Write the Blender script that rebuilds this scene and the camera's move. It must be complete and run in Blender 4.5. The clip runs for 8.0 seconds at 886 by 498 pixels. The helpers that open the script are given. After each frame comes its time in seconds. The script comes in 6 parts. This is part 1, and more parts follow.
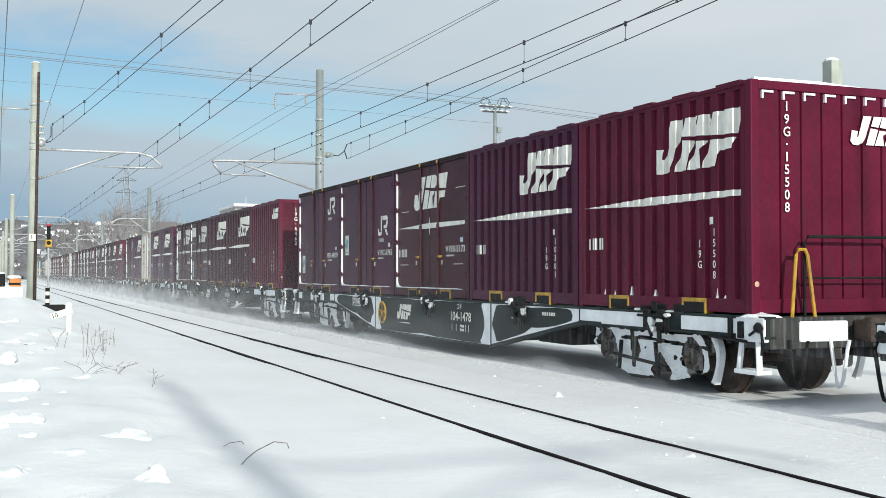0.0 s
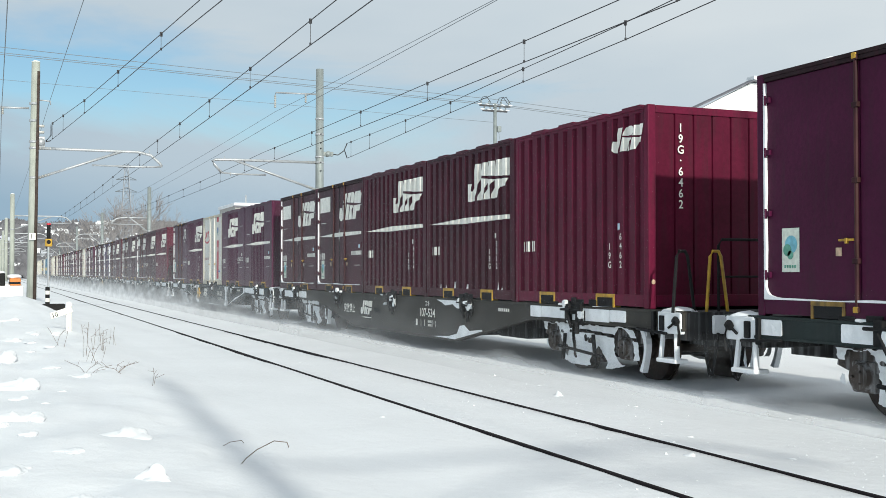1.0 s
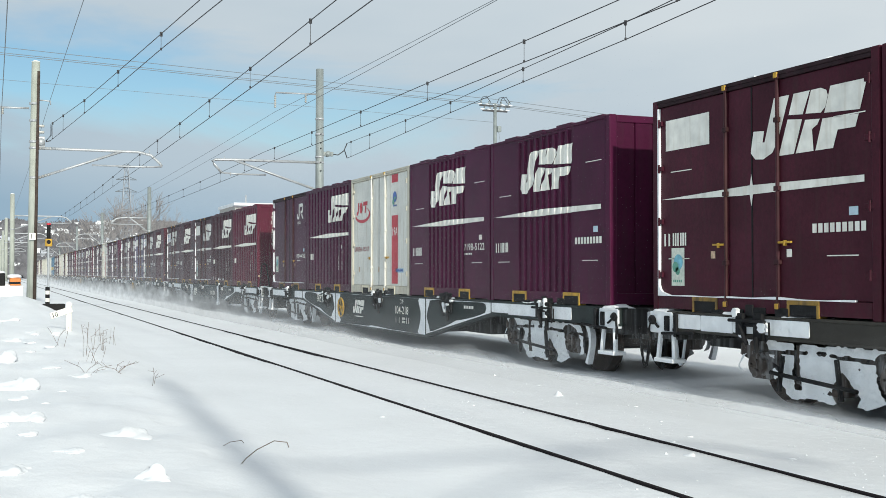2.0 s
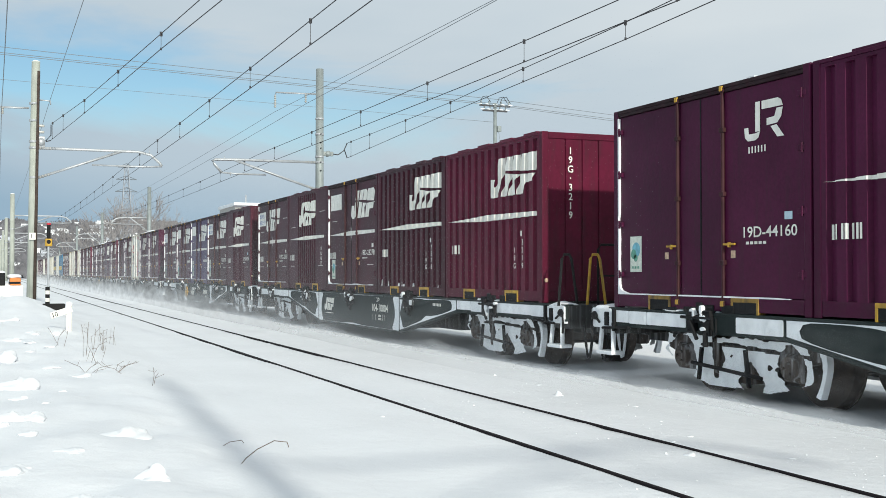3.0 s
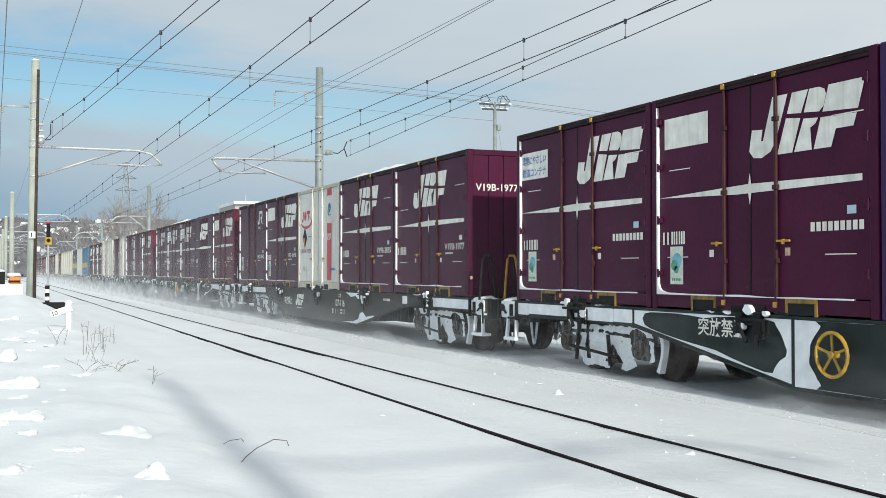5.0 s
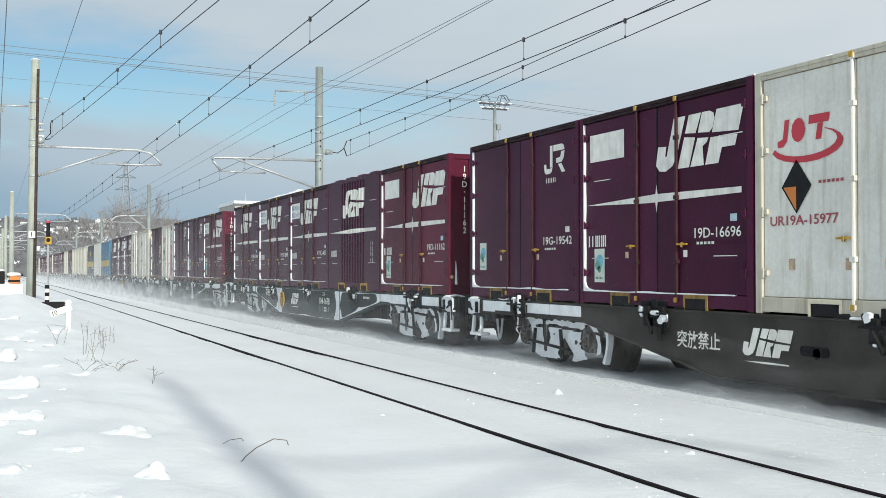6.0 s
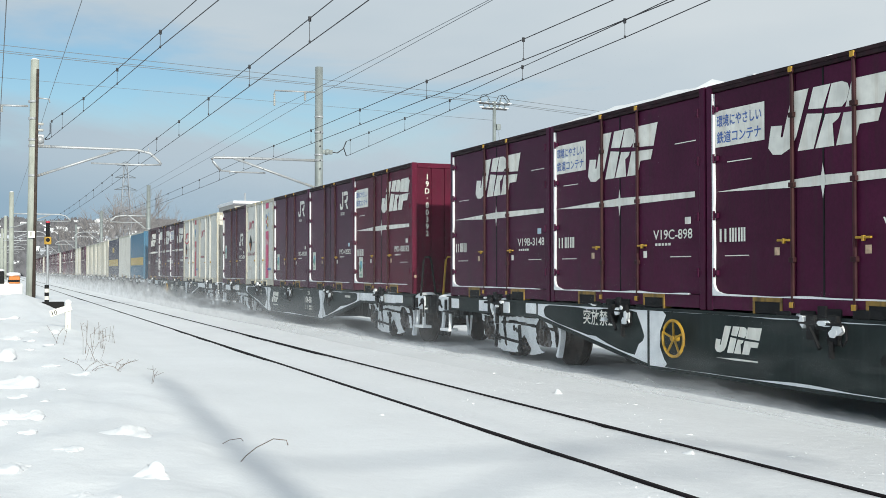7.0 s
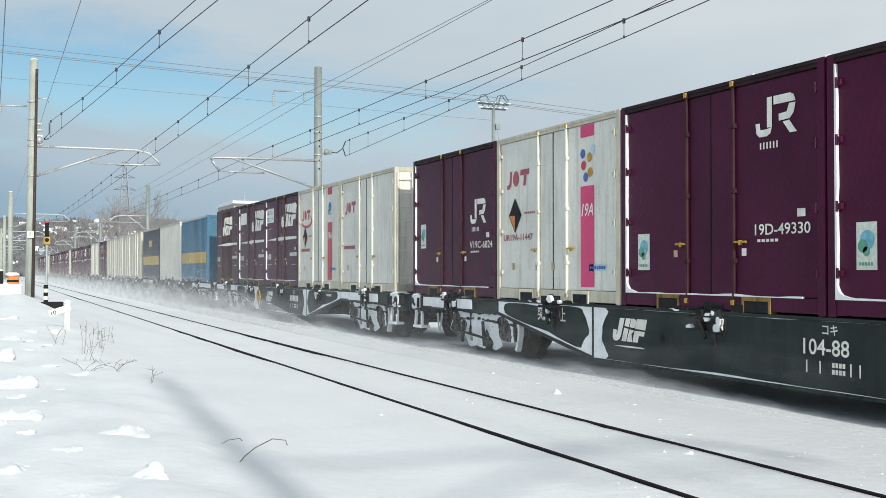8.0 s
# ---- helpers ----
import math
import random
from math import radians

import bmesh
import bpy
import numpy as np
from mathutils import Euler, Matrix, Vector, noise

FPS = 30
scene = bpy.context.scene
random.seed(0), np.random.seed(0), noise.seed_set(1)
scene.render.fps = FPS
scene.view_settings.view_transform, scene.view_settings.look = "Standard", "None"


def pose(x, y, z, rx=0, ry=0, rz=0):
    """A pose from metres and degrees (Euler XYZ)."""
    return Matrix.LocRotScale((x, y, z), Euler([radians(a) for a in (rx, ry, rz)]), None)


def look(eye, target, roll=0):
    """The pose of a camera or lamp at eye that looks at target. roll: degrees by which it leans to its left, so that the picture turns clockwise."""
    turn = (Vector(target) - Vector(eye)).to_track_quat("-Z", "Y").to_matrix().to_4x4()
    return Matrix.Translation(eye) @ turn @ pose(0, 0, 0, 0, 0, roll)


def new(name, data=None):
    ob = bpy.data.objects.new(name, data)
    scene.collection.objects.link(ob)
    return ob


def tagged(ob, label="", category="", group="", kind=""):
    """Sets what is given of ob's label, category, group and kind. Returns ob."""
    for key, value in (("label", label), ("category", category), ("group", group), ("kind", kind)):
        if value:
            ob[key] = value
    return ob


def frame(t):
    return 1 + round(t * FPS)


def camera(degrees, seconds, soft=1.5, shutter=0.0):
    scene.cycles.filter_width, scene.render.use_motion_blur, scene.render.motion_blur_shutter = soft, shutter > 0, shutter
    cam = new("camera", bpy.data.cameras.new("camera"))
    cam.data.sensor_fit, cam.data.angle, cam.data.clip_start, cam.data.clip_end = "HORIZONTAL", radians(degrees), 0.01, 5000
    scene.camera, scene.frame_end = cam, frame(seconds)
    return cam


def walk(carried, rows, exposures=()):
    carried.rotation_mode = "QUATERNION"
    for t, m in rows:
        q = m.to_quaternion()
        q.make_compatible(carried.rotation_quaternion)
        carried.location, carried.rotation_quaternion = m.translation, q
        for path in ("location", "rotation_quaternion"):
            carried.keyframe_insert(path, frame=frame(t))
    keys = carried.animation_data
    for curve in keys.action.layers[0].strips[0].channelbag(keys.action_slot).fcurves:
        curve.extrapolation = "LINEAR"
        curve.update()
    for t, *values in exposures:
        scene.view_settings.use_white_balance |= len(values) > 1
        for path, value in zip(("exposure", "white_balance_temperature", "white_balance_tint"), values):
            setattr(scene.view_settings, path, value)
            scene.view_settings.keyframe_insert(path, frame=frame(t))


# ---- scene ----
from mathutils.geometry import tessellate_polygon

# ------------------------------------------------ camera
cam = camera(43.6, 8.0, soft=0.85)
EYE = (0.0, 0.0, 1.412)
DRIFT = [  # seconds, yaw, pitch
    (0.0, -22.125, 1.247), (0.5, -22.125, 1.232), (1.0, -22.125, 1.205), (2.5, -22.125, 1.203), (3.0, -22.125, 1.195),
    (3.5, -22.130, 1.162), (4.0, -22.130, 1.157), (5.5, -22.140, 1.108), (6.0, -22.145, 1.101), (6.5, -22.160, 1.100),
    (7.0, -22.162, 1.100), (7.5, -22.170, 1.098), (8.0, -22.205, 1.100)]
walk(cam, [(t, pose(*EYE, 90 + pitch, 0.0, yaw)) for t, yaw, pitch in DRIFT],
     [(t, stops, 6360, 5) for t, stops in ((0.0, 0.08), (1.0, 0.09), (2.5, 0.05), (3.5, 0.13), (4.2, 0.09), (5.5, 0.04), (8.0, 0.04))])

# ------------------------------------------------ light
SUN_FROM = Vector((-0.045, -1.0, 0.41))
sun = new("sun", bpy.data.lights.new("sun", "SUN"))
sun.data.energy, sun.data.angle, sun.data.color = 3.8, radians(1.3), (1.0, 0.94, 0.84)
sun.matrix_world = look(SUN_FROM * 50, (0, 0, 0))

world = bpy.data.worlds.new("winter_sky")
scene.world = world
world.use_nodes = True
wn, wl = world.node_tree.nodes, world.node_tree.links
wn.clear()


def wnode(kind, **values):
    n = wn.new(kind)
    for key, value in values.items():
        n.inputs[key].default_value = value
    return n


w_out, w_bg = wn.new("ShaderNodeOutputWorld"), wnode("ShaderNodeBackground", Strength=0.1)
w_sky = wn.new("ShaderNodeTexSky")
w_sky.sky_type, w_sky.sun_disc = "NISHITA", False
w_sky.sun_elevation, w_sky.sun_rotation = radians(22.3), radians(182.6)
w_sky.air_density, w_sky.dust_density, w_sky.ozone_density = 1.0, 0.6, 1.5
w_dir = wn.new("ShaderNodeTexCoord")
w_map = wn.new("ShaderNodeMapping")
w_map.inputs["Scale"].default_value = (1.0, 1.0, 3.4)
w_map.inputs["Location"].default_value = (0.35, 0.1, 0.0)
wl.new(w_dir.outputs["Generated"], w_map.inputs["Vector"])
w_noise = wnode("ShaderNodeTexNoise", Scale=2.6, Detail=7.0, Roughness=0.56, Distortion=0.35)
wl.new(w_map.outputs[0], w_noise.inputs["Vector"])
w_sep = wn.new("ShaderNodeSeparateXYZ")
wl.new(w_dir.outputs["Generated"], w_sep.inputs[0])


def wmath(op, a, b=None, clamp=False):
    n = wn.new("ShaderNodeMath")
    n.operation, n.use_clamp = op, clamp
    for i, v in enumerate((a, b)):
        if v is None:
            continue
        if isinstance(v, (int, float)):
            n.inputs[i].default_value = v
        else:
            wl.new(v, n.inputs[i])
    return n.outputs[0]


# an opening in the cloud towards the north, closing to the east; haze fills the horizon
w_open = wmath("SUBTRACT", 1.0, wmath("ABSOLUTE", wmath("MULTIPLY", wmath("SUBTRACT", w_sep.outputs["Z"], 0.165), 11.0)), True)
w_east = wmath("SUBTRACT", 1.0, wmath("MULTIPLY", wmath("SUBTRACT", w_sep.outputs["X"], 0.26), 2.8), True)
w_gap = wmath("MULTIPLY", w_open, w_east)
w_high = wmath("MULTIPLY", wmath("SUBTRACT", w_sep.outputs["Z"], 0.36), 1.6, True)  # the cloud thins out overhead
w_thin = wmath("ADD", wmath("MULTIPLY", w_gap, -0.36), wmath("MULTIPLY", w_high, -0.15))
w_fac = wmath("MULTIPLY", wmath("SUBTRACT", wmath("ADD", w_noise.outputs["Fac"], w_thin), 0.16), 4.5, True)
w_low = wnode("ShaderNodeTexNoise", Scale=1.7, Detail=5.0, Roughness=0.5)
wl.new(w_map.outputs[0], w_low.inputs["Vector"])
w_shade = wn.new("ShaderNodeMix")
w_shade.data_type = "RGBA"
w_shade.inputs["A"].default_value = (3.1, 4.25, 5.4, 1)
w_shade.inputs["B"].default_value = (6.35, 6.7, 7.1, 1)
w_bright = wmath("ADD", wmath("MULTIPLY", wmath("SUBTRACT", w_low.outputs["Fac"], 0.5), 1.5),
                 wmath("ADD", wmath("MULTIPLY", w_sep.outputs["X"], 0.9), wmath("SUBTRACT", wmath("MULTIPLY", w_sep.outputs["Z"], 3.5), 0.15)), True)
wl.new(w_bright, w_shade.inputs["Factor"])
w_mix = wn.new("ShaderNodeMix")
w_mix.data_type = "RGBA"
wl.new(w_fac, w_mix.inputs["Factor"])
w_tone = wn.new("ShaderNodeMix")
w_tone.data_type, w_tone.blend_type = "RGBA", "MULTIPLY"
w_tone.inputs["Factor"].default_value = 1.0
w_tone.inputs["B"].default_value = (0.86, 0.97, 1.0, 1)
wl.new(w_sky.outputs[0], w_tone.inputs["A"])
wl.new(w_tone.outputs["Result"], w_mix.inputs["A"])
wl.new(w_shade.outputs["Result"], w_mix.inputs["B"])
wl.new(w_mix.outputs["Result"], w_bg.inputs["Color"])
wl.new(w_bg.outputs[0], w_out.inputs["Surface"])


# ------------------------------------------------ materials
def mat(name, color, rough=0.5, metal=0.0, vary=0.12, scale=3.0, bump=0.0, bump_scale=40.0, streak=0.0, dirt=(0.1, 0.08, 0.07), per_object=0.0,
        stretch=(1, 1, 1), specular=0.5):
    m = bpy.data.materials.new(name)
    m.use_nodes = True
    nt = m.node_tree
    b = nt.nodes["Principled BSDF"]
    b.inputs["Roughness"].default_value, b.inputs["Metallic"].default_value = rough, metal
    b.inputs["Specular IOR Level"].default_value = specular
    co = nt.nodes.new("ShaderNodeTexCoord")
    mp = nt.nodes.new("ShaderNodeMapping")
    mp.inputs["Scale"].default_value = stretch
    nt.links.new(co.outputs["Object"], mp.inputs["Vector"])
    n1 = nt.nodes.new("ShaderNodeTexNoise")
    n1.inputs["Scale"].default_value, n1.inputs["Detail"].default_value = scale, 6.0
    nt.links.new(mp.outputs[0], n1.inputs["Vector"])
    hsv = nt.nodes.new("ShaderNodeHueSaturation")
    hsv.inputs["Color"].default_value = (*color, 1)
    mr = nt.nodes.new("ShaderNodeMapRange")
    mr.inputs["From Min"].default_value, mr.inputs["From Max"].default_value = 0.3, 0.7
    mr.inputs["To Min"].default_value, mr.inputs["To Max"].default_value = 1 - vary, 1 + vary
    nt.links.new(n1.outputs["Fac"], mr.inputs["Value"])
    value = mr.outputs[0]
    if per_object:
        grain = nt.nodes.new("ShaderNodeTexNoise")
        grain.inputs["Scale"].default_value, grain.inputs["Detail"].default_value, grain.inputs["Roughness"].default_value = 22.0, 7.0, 0.7
        nt.links.new(co.outputs["Object"], grain.inputs["Vector"])
        gr = nt.nodes.new("ShaderNodeMapRange")
        gr.inputs["From Min"].default_value, gr.inputs["From Max"].default_value = 0.3, 0.7
        gr.inputs["To Min"].default_value, gr.inputs["To Max"].default_value = 1 - vary * 0.9, 1 + vary * 0.9
        nt.links.new(grain.outputs["Fac"], gr.inputs["Value"])
        both = nt.nodes.new("ShaderNodeMath")
        both.operation = "MULTIPLY"
        nt.links.new(value, both.inputs[0])
        nt.links.new(gr.outputs[0], both.inputs[1])
        value = both.outputs[0]
        oi = nt.nodes.new("ShaderNodeObjectInfo")
        mo = nt.nodes.new("ShaderNodeMapRange")
        mo.inputs["To Min"].default_value, mo.inputs["To Max"].default_value = 1 - per_object, 1 + per_object
        nt.links.new(oi.outputs["Random"], mo.inputs["Value"])
        mu = nt.nodes.new("ShaderNodeMath")
        mu.operation = "MULTIPLY"
        nt.links.new(value, mu.inputs[0])
        nt.links.new(mo.outputs[0], mu.inputs[1])
        value = mu.outputs[0]
    nt.links.new(value, hsv.inputs["Value"])
    out = hsv.outputs[0]
    if streak:
        ms = nt.nodes.new("ShaderNodeMapping")
        ms.inputs["Scale"].default_value = (9.0, 9.0, 0.7)
        nt.links.new(co.outputs["Object"], ms.inputs["Vector"])
        ns = nt.nodes.new("ShaderNodeTexNoise")
        ns.inputs["Scale"].default_value, ns.inputs["Detail"].default_value = 1.6, 8.0
        nt.links.new(ms.outputs[0], ns.inputs["Vector"])
        rs = nt.nodes.new("ShaderNodeMapRange")
        rs.inputs["From Min"].default_value, rs.inputs["From Max"].default_value = 0.5, 0.78
        rs.inputs["To Max"].default_value = streak
        nt.links.new(ns.outputs["Fac"], rs.inputs["Value"])
        mx = nt.nodes.new("ShaderNodeMix")
        mx.data_type = "RGBA"
        mx.inputs["B"].default_value = (*dirt, 1)
        nt.links.new(rs.outputs[0], mx.inputs["Factor"])
        nt.links.new(out, mx.inputs["A"])
        out = mx.outputs["Result"]
    nt.links.new(out, b.inputs["Base Color"])
    if bump:
        n2 = nt.nodes.new("ShaderNodeTexNoise")
        n2.inputs["Scale"].default_value, n2.inputs["Detail"].default_value = bump_scale, 5.0
        nt.links.new(co.outputs["Object"], n2.inputs["Vector"])
        bp = nt.nodes.new("ShaderNodeBump")
        bp.inputs["Strength"].default_value, bp.inputs["Distance"].default_value = bump, 0.03 if bump < 0.9 else 0.06
        n3 = nt.nodes.new("ShaderNodeTexNoise")
        n3.inputs["Scale"].default_value, n3.inputs["Detail"].default_value = bump_scale * 6.3, 3.0
        nt.links.new(co.outputs["Object"], n3.inputs["Vector"])
        fine = nt.nodes.new("ShaderNodeMath")
        fine.operation = "MULTIPLY_ADD"
        fine.inputs[1].default_value = 0.22
        nt.links.new(n3.outputs["Fac"], fine.inputs[0])
        nt.links.new(n2.outputs["Fac"], fine.inputs[2])
        nt.links.new(fine.outputs[0], bp.inputs["Height"])
        nt.links.new(bp.outputs[0], b.inputs["Normal"])
    return m


SNOW = mat("snow", (0.79, 0.81, 0.83), 0.65, vary=0.03, scale=0.8, bump=0.5, bump_scale=9.0, specular=0.3)
GROUND = mat("wind_packed_snow", (0.78, 0.80, 0.825), 0.65, vary=0.035, scale=0.5, bump=0.30, bump_scale=9.0, specular=0.3)
CAKED = mat("caked_snow", (0.80, 0.82, 0.84), 0.7, vary=0.10, scale=5.0, bump=0.6, bump_scale=14.0, specular=0.3)
DUST = mat("powder_snow", (0.88, 0.90, 0.93), 0.9, vary=0.0, specular=0.1)
DUST.node_tree.nodes["Principled BSDF"].inputs["Transmission Weight"].default_value = 0.0
PAINT = {
    "maroon": mat("maroon_paint", (0.096, 0.0066, 0.026), 0.45, vary=0.20, scale=1.2, bump=0.05, bump_scale=25, streak=0.55, dirt=(0.040, 0.016, 0.022), per_object=0.18, specular=0.12),
    "plum": mat("plum_paint", (0.059, 0.0060, 0.030), 0.42, vary=0.18, scale=1.2, bump=0.05, bump_scale=25, streak=0.5, dirt=(0.038, 0.016, 0.024), per_object=0.15, specular=0.12),
    "brown": mat("faded_maroon_paint", (0.054, 0.0092, 0.019), 0.45, vary=0.24, scale=1.4, bump=0.06, bump_scale=25, streak=0.6, dirt=(0.046, 0.020, 0.022), per_object=0.15, specular=0.12),
    "violet": mat("blue_violet_paint", (0.040, 0.014, 0.085), 0.4, vary=0.12, scale=1.2, streak=0.3, dirt=(0.06, 0.03, 0.05), specular=0.22),
    "white": mat("cream_paint", (0.70, 0.69, 0.63), 0.45, vary=0.10, scale=1.3, bump=0.04, bump_scale=25, streak=0.55, dirt=(0.38, 0.31, 0.20), per_object=0.08),
    "rustwhite": mat("rust_stained_white_frame", (0.52, 0.49, 0.40), 0.5, vary=0.15, scale=2.5, streak=0.55, dirt=(0.26, 0.15, 0.06)),
    "beige": mat("beige_paint", (0.64, 0.59, 0.45), 0.5, vary=0.08, scale=1.3, streak=0.3, dirt=(0.34, 0.25, 0.14)),
    "blue": mat("blue_paint", (0.015, 0.12, 0.22), 0.4, vary=0.12, scale=1.3, streak=0.3, dirt=(0.03, 0.08, 0.14)),
    "navy": mat("navy_paint", (0.018, 0.02, 0.05), 0.4, vary=0.12, scale=1.3, streak=0.2),
}
# dark streaked paint for the top rails of side-door containers
DARK_RAIL = mat("dark_top_rail_paint", (0.026, 0.014, 0.017), 0.7, vary=0.45, scale=3.0, streak=0.5, dirt=(0.055, 0.012, 0.024), specular=0.15)
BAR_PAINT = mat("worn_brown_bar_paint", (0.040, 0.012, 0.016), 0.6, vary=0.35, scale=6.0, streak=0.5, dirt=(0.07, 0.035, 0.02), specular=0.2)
WHITE = mat("white_marking", (0.78, 0.77, 0.71), 0.55, vary=0.14, scale=6.0, streak=0.45, dirt=(0.46, 0.38, 0.28))
RED = mat("red_marking", (0.50, 0.03, 0.05), 0.5, vary=0.08)
PINK = mat("pink_marking", (0.62, 0.04, 0.16), 0.5, vary=0.08)
YELLOW = mat("yellow_paint", (0.46, 0.27, 0.02), 0.55, vary=0.3, scale=8.0, streak=0.7, dirt=(0.10, 0.06, 0.03))
ORANGE = mat("orange_paint", (0.60, 0.19, 0.03), 0.5, vary=0.1)
NOTICE = mat("faded_notice_sticker", (0.50, 0.36, 0.24), 0.55, vary=0.3, scale=18)
POCKET_GRIME = mat("grimy_yellow_pocket_paint", (0.22, 0.13, 0.02), 0.65, vary=0.5, scale=7.0, streak=0.9, dirt=(0.03, 0.02, 0.015))
BAND = mat("ochre_band", (0.45, 0.33, 0.08), 0.5, vary=0.1)
GREENTAG = mat("green_sticker", (0.10, 0.30, 0.22), 0.5, vary=0.2, scale=20)
PALESTICK = mat("pale_eco_sticker", (0.62, 0.66, 0.58), 0.5, vary=0.15, scale=20)
GLOBE = mat("blue_green_globe_print", (0.16, 0.42, 0.52), 0.5, vary=0.25, scale=16)
PALEBLUE = mat("pale_blue_sticker", (0.45, 0.58, 0.66), 0.5, vary=0.1, scale=20)
BLUETEXT = mat("blue_lettering", (0.05, 0.12, 0.38), 0.5, vary=0.05)
BLACK = mat("black_iron", (0.011, 0.011, 0.012), 0.7, vary=0.3, scale=7.0, bump=0.2, specular=0.2)
DARKRED = mat("dark_red_lettering", (0.35, 0.06, 0.08), 0.5, vary=0.1)
SILL_GREEN = mat("dark_green_grey_paint", (0.018, 0.026, 0.025), 0.55, specular=0.2, vary=0.25, scale=2.5, bump=0.08, bump_scale=20, streak=0.4, dirt=(0.04, 0.045, 0.045))
SILL_GREY = mat("grey_wagon_paint", (0.044, 0.040, 0.034), 0.6, specular=0.2, vary=0.25, scale=2.5, bump=0.08, bump_scale=20, streak=0.4, dirt=(0.05, 0.045, 0.04))
RUST = mat("rusty_iron", (0.050, 0.034, 0.027), 0.8, vary=0.4, scale=8.0, bump=0.4, bump_scale=30)
FROSTED = mat("frosted_bogie_iron", (0.055, 0.042, 0.035), 0.8, vary=0.4, scale=7.0, bump=0.4, bump_scale=26, streak=0.75, dirt=(0.48, 0.49, 0.51))
UNDERSIDE = mat("snow_dusted_underframe", (0.028, 0.028, 0.028), 0.8, vary=0.4, scale=4.0, streak=0.55, dirt=(0.34, 0.35, 0.37))
RAILHEAD = mat("rail_steel", (0.012, 0.009, 0.011), 0.75, 0.0, specular=0.12, vary=0.3, scale=3, bump=0.1)
CONCRETE = mat("weathered_concrete", (0.36, 0.38, 0.34), 0.85, vary=0.18, scale=1.5, bump=0.3, bump_scale=18, streak=0.6, dirt=(0.19, 0.22, 0.18))
GALVA = mat("galvanised_steel", (0.42, 0.44, 0.46), 0.5, 0.4, vary=0.15, scale=6)
WIRE = mat("dark_copper_wire", (0.035, 0.035, 0.040), 0.6, vary=0.1)
THINWIRE = mat("grey_cable", (0.16, 0.18, 0.20), 0.6, vary=0.1)
PORCELAIN = mat("grey_porcelain", (0.38, 0.38, 0.36), 0.35, vary=0.1)
TWIG = mat("dry_brown_stem", (0.17, 0.14, 0.12), 0.85, vary=0.3, scale=20)
GLASSDARK = mat("dark_window_glass", (0.04, 0.05, 0.06), 0.15, vary=0.1)
WALLPAINT = mat("pale_house_wall", (0.50, 0.48, 0.45), 0.8, vary=0.1, per_object=0.35)
ROOFDARK = mat("snowy_roof_edge", (0.12, 0.12, 0.14), 0.7, vary=0.2)
WOOD = mat("bare_winter_branches", (0.25, 0.235, 0.235), 0.9, vary=0.3, scale=0.3)
MASTSTEEL = mat("dull_mast_steel", (0.24, 0.27, 0.27), 0.6, 0.2, vary=0.15, scale=3, streak=0.3, dirt=(0.16, 0.17, 0.16))
# pylon and scrub colours are greyed to put distance haze into them
PYLON = mat("hazy_pylon_steel", (0.30, 0.33, 0.37), 0.7, vary=0.1)
SCRUB = mat("hazy_grey_scrub", (0.135, 0.135, 0.15), 0.9, vary=0.35, scale=0.25)
FACADE = mat("whitewashed_gable", (0.78, 0.78, 0.76), 0.8, vary=0.06)


# ------------------------------------------------ mesh helpers
def to_mesh(name, bm, material, smooth=False):
    me = bpy.data.meshes.new(name)
    bmesh.ops.recalc_face_normals(bm, faces=bm.faces)
    bm.to_mesh(me)
    bm.free()
    me.materials.append(material)
    if smooth:
        for p in me.polygons:
            p.use_smooth = True
    return me


def put(name, me, parent=None, m=None, label=""):
    ob = new(name, me)
    ob.parent = parent
    if m is not None:
        ob.matrix_basis = m
    return tagged(ob, label)


def part(name, bm, material, parent, label="", smooth=False):
    return put(name, to_mesh(name, bm, material, smooth), parent, None, label)


def empty(name, m):
    ob = new(name)
    ob.empty_display_size = 0.2
    ob.matrix_basis = m
    return ob


def box(bm, x0, x1, y0, y1, z0, z1, bevel=0.0):
    r = bmesh.ops.create_cube(bm, size=1.0, matrix=Matrix.Translation(((x0 + x1) / 2, (y0 + y1) / 2, (z0 + z1) / 2)) @ Matrix.Diagonal((abs(x1 - x0), abs(y1 - y0), abs(z1 - z0), 1)))
    if bevel:
        edges = list({e for v in r["verts"] for e in v.link_edges})
        bmesh.ops.bevel(bm, geom=edges, offset=bevel, segments=2, affect="EDGES", profile=0.5)


def rod(bm, a, b, r0, r1=None, seg=8):
    a, b = Vector(a), Vector(b)
    d = b - a
    m = Matrix.Translation((a + b) / 2) @ d.to_track_quat("Z", "Y").to_matrix().to_4x4()
    bmesh.ops.create_cone(bm, cap_ends=True, segments=seg, radius1=r0, radius2=r0 if r1 is None else r1, depth=d.length, matrix=m)


def tube(bm, pts, r, seg=6):
    """A tube of constant radius along a bent line."""
    pts = [Vector(p) for p in pts]
    rings = []
    for i, p in enumerate(pts):
        d = (pts[min(i + 1, len(pts) - 1)] - pts[max(i - 1, 0)]).normalized()
        side = d.cross(Vector((0, 0, 1)) if abs(d.z) < 0.95 else Vector((1, 0, 0))).normalized()
        up = side.cross(d)
        rings.append([bm.verts.new(p + r * (math.cos(a) * side + math.sin(a) * up)) for a in (2 * math.pi * k / seg for k in range(seg))])
    for a, b in zip(rings, rings[1:]):
        for k in range(seg):
            bm.faces.new((a[k], a[(k + 1) % seg], b[(k + 1) % seg], b[k]))
    bm.faces.new(rings[0])
    bm.faces.new(rings[-1])


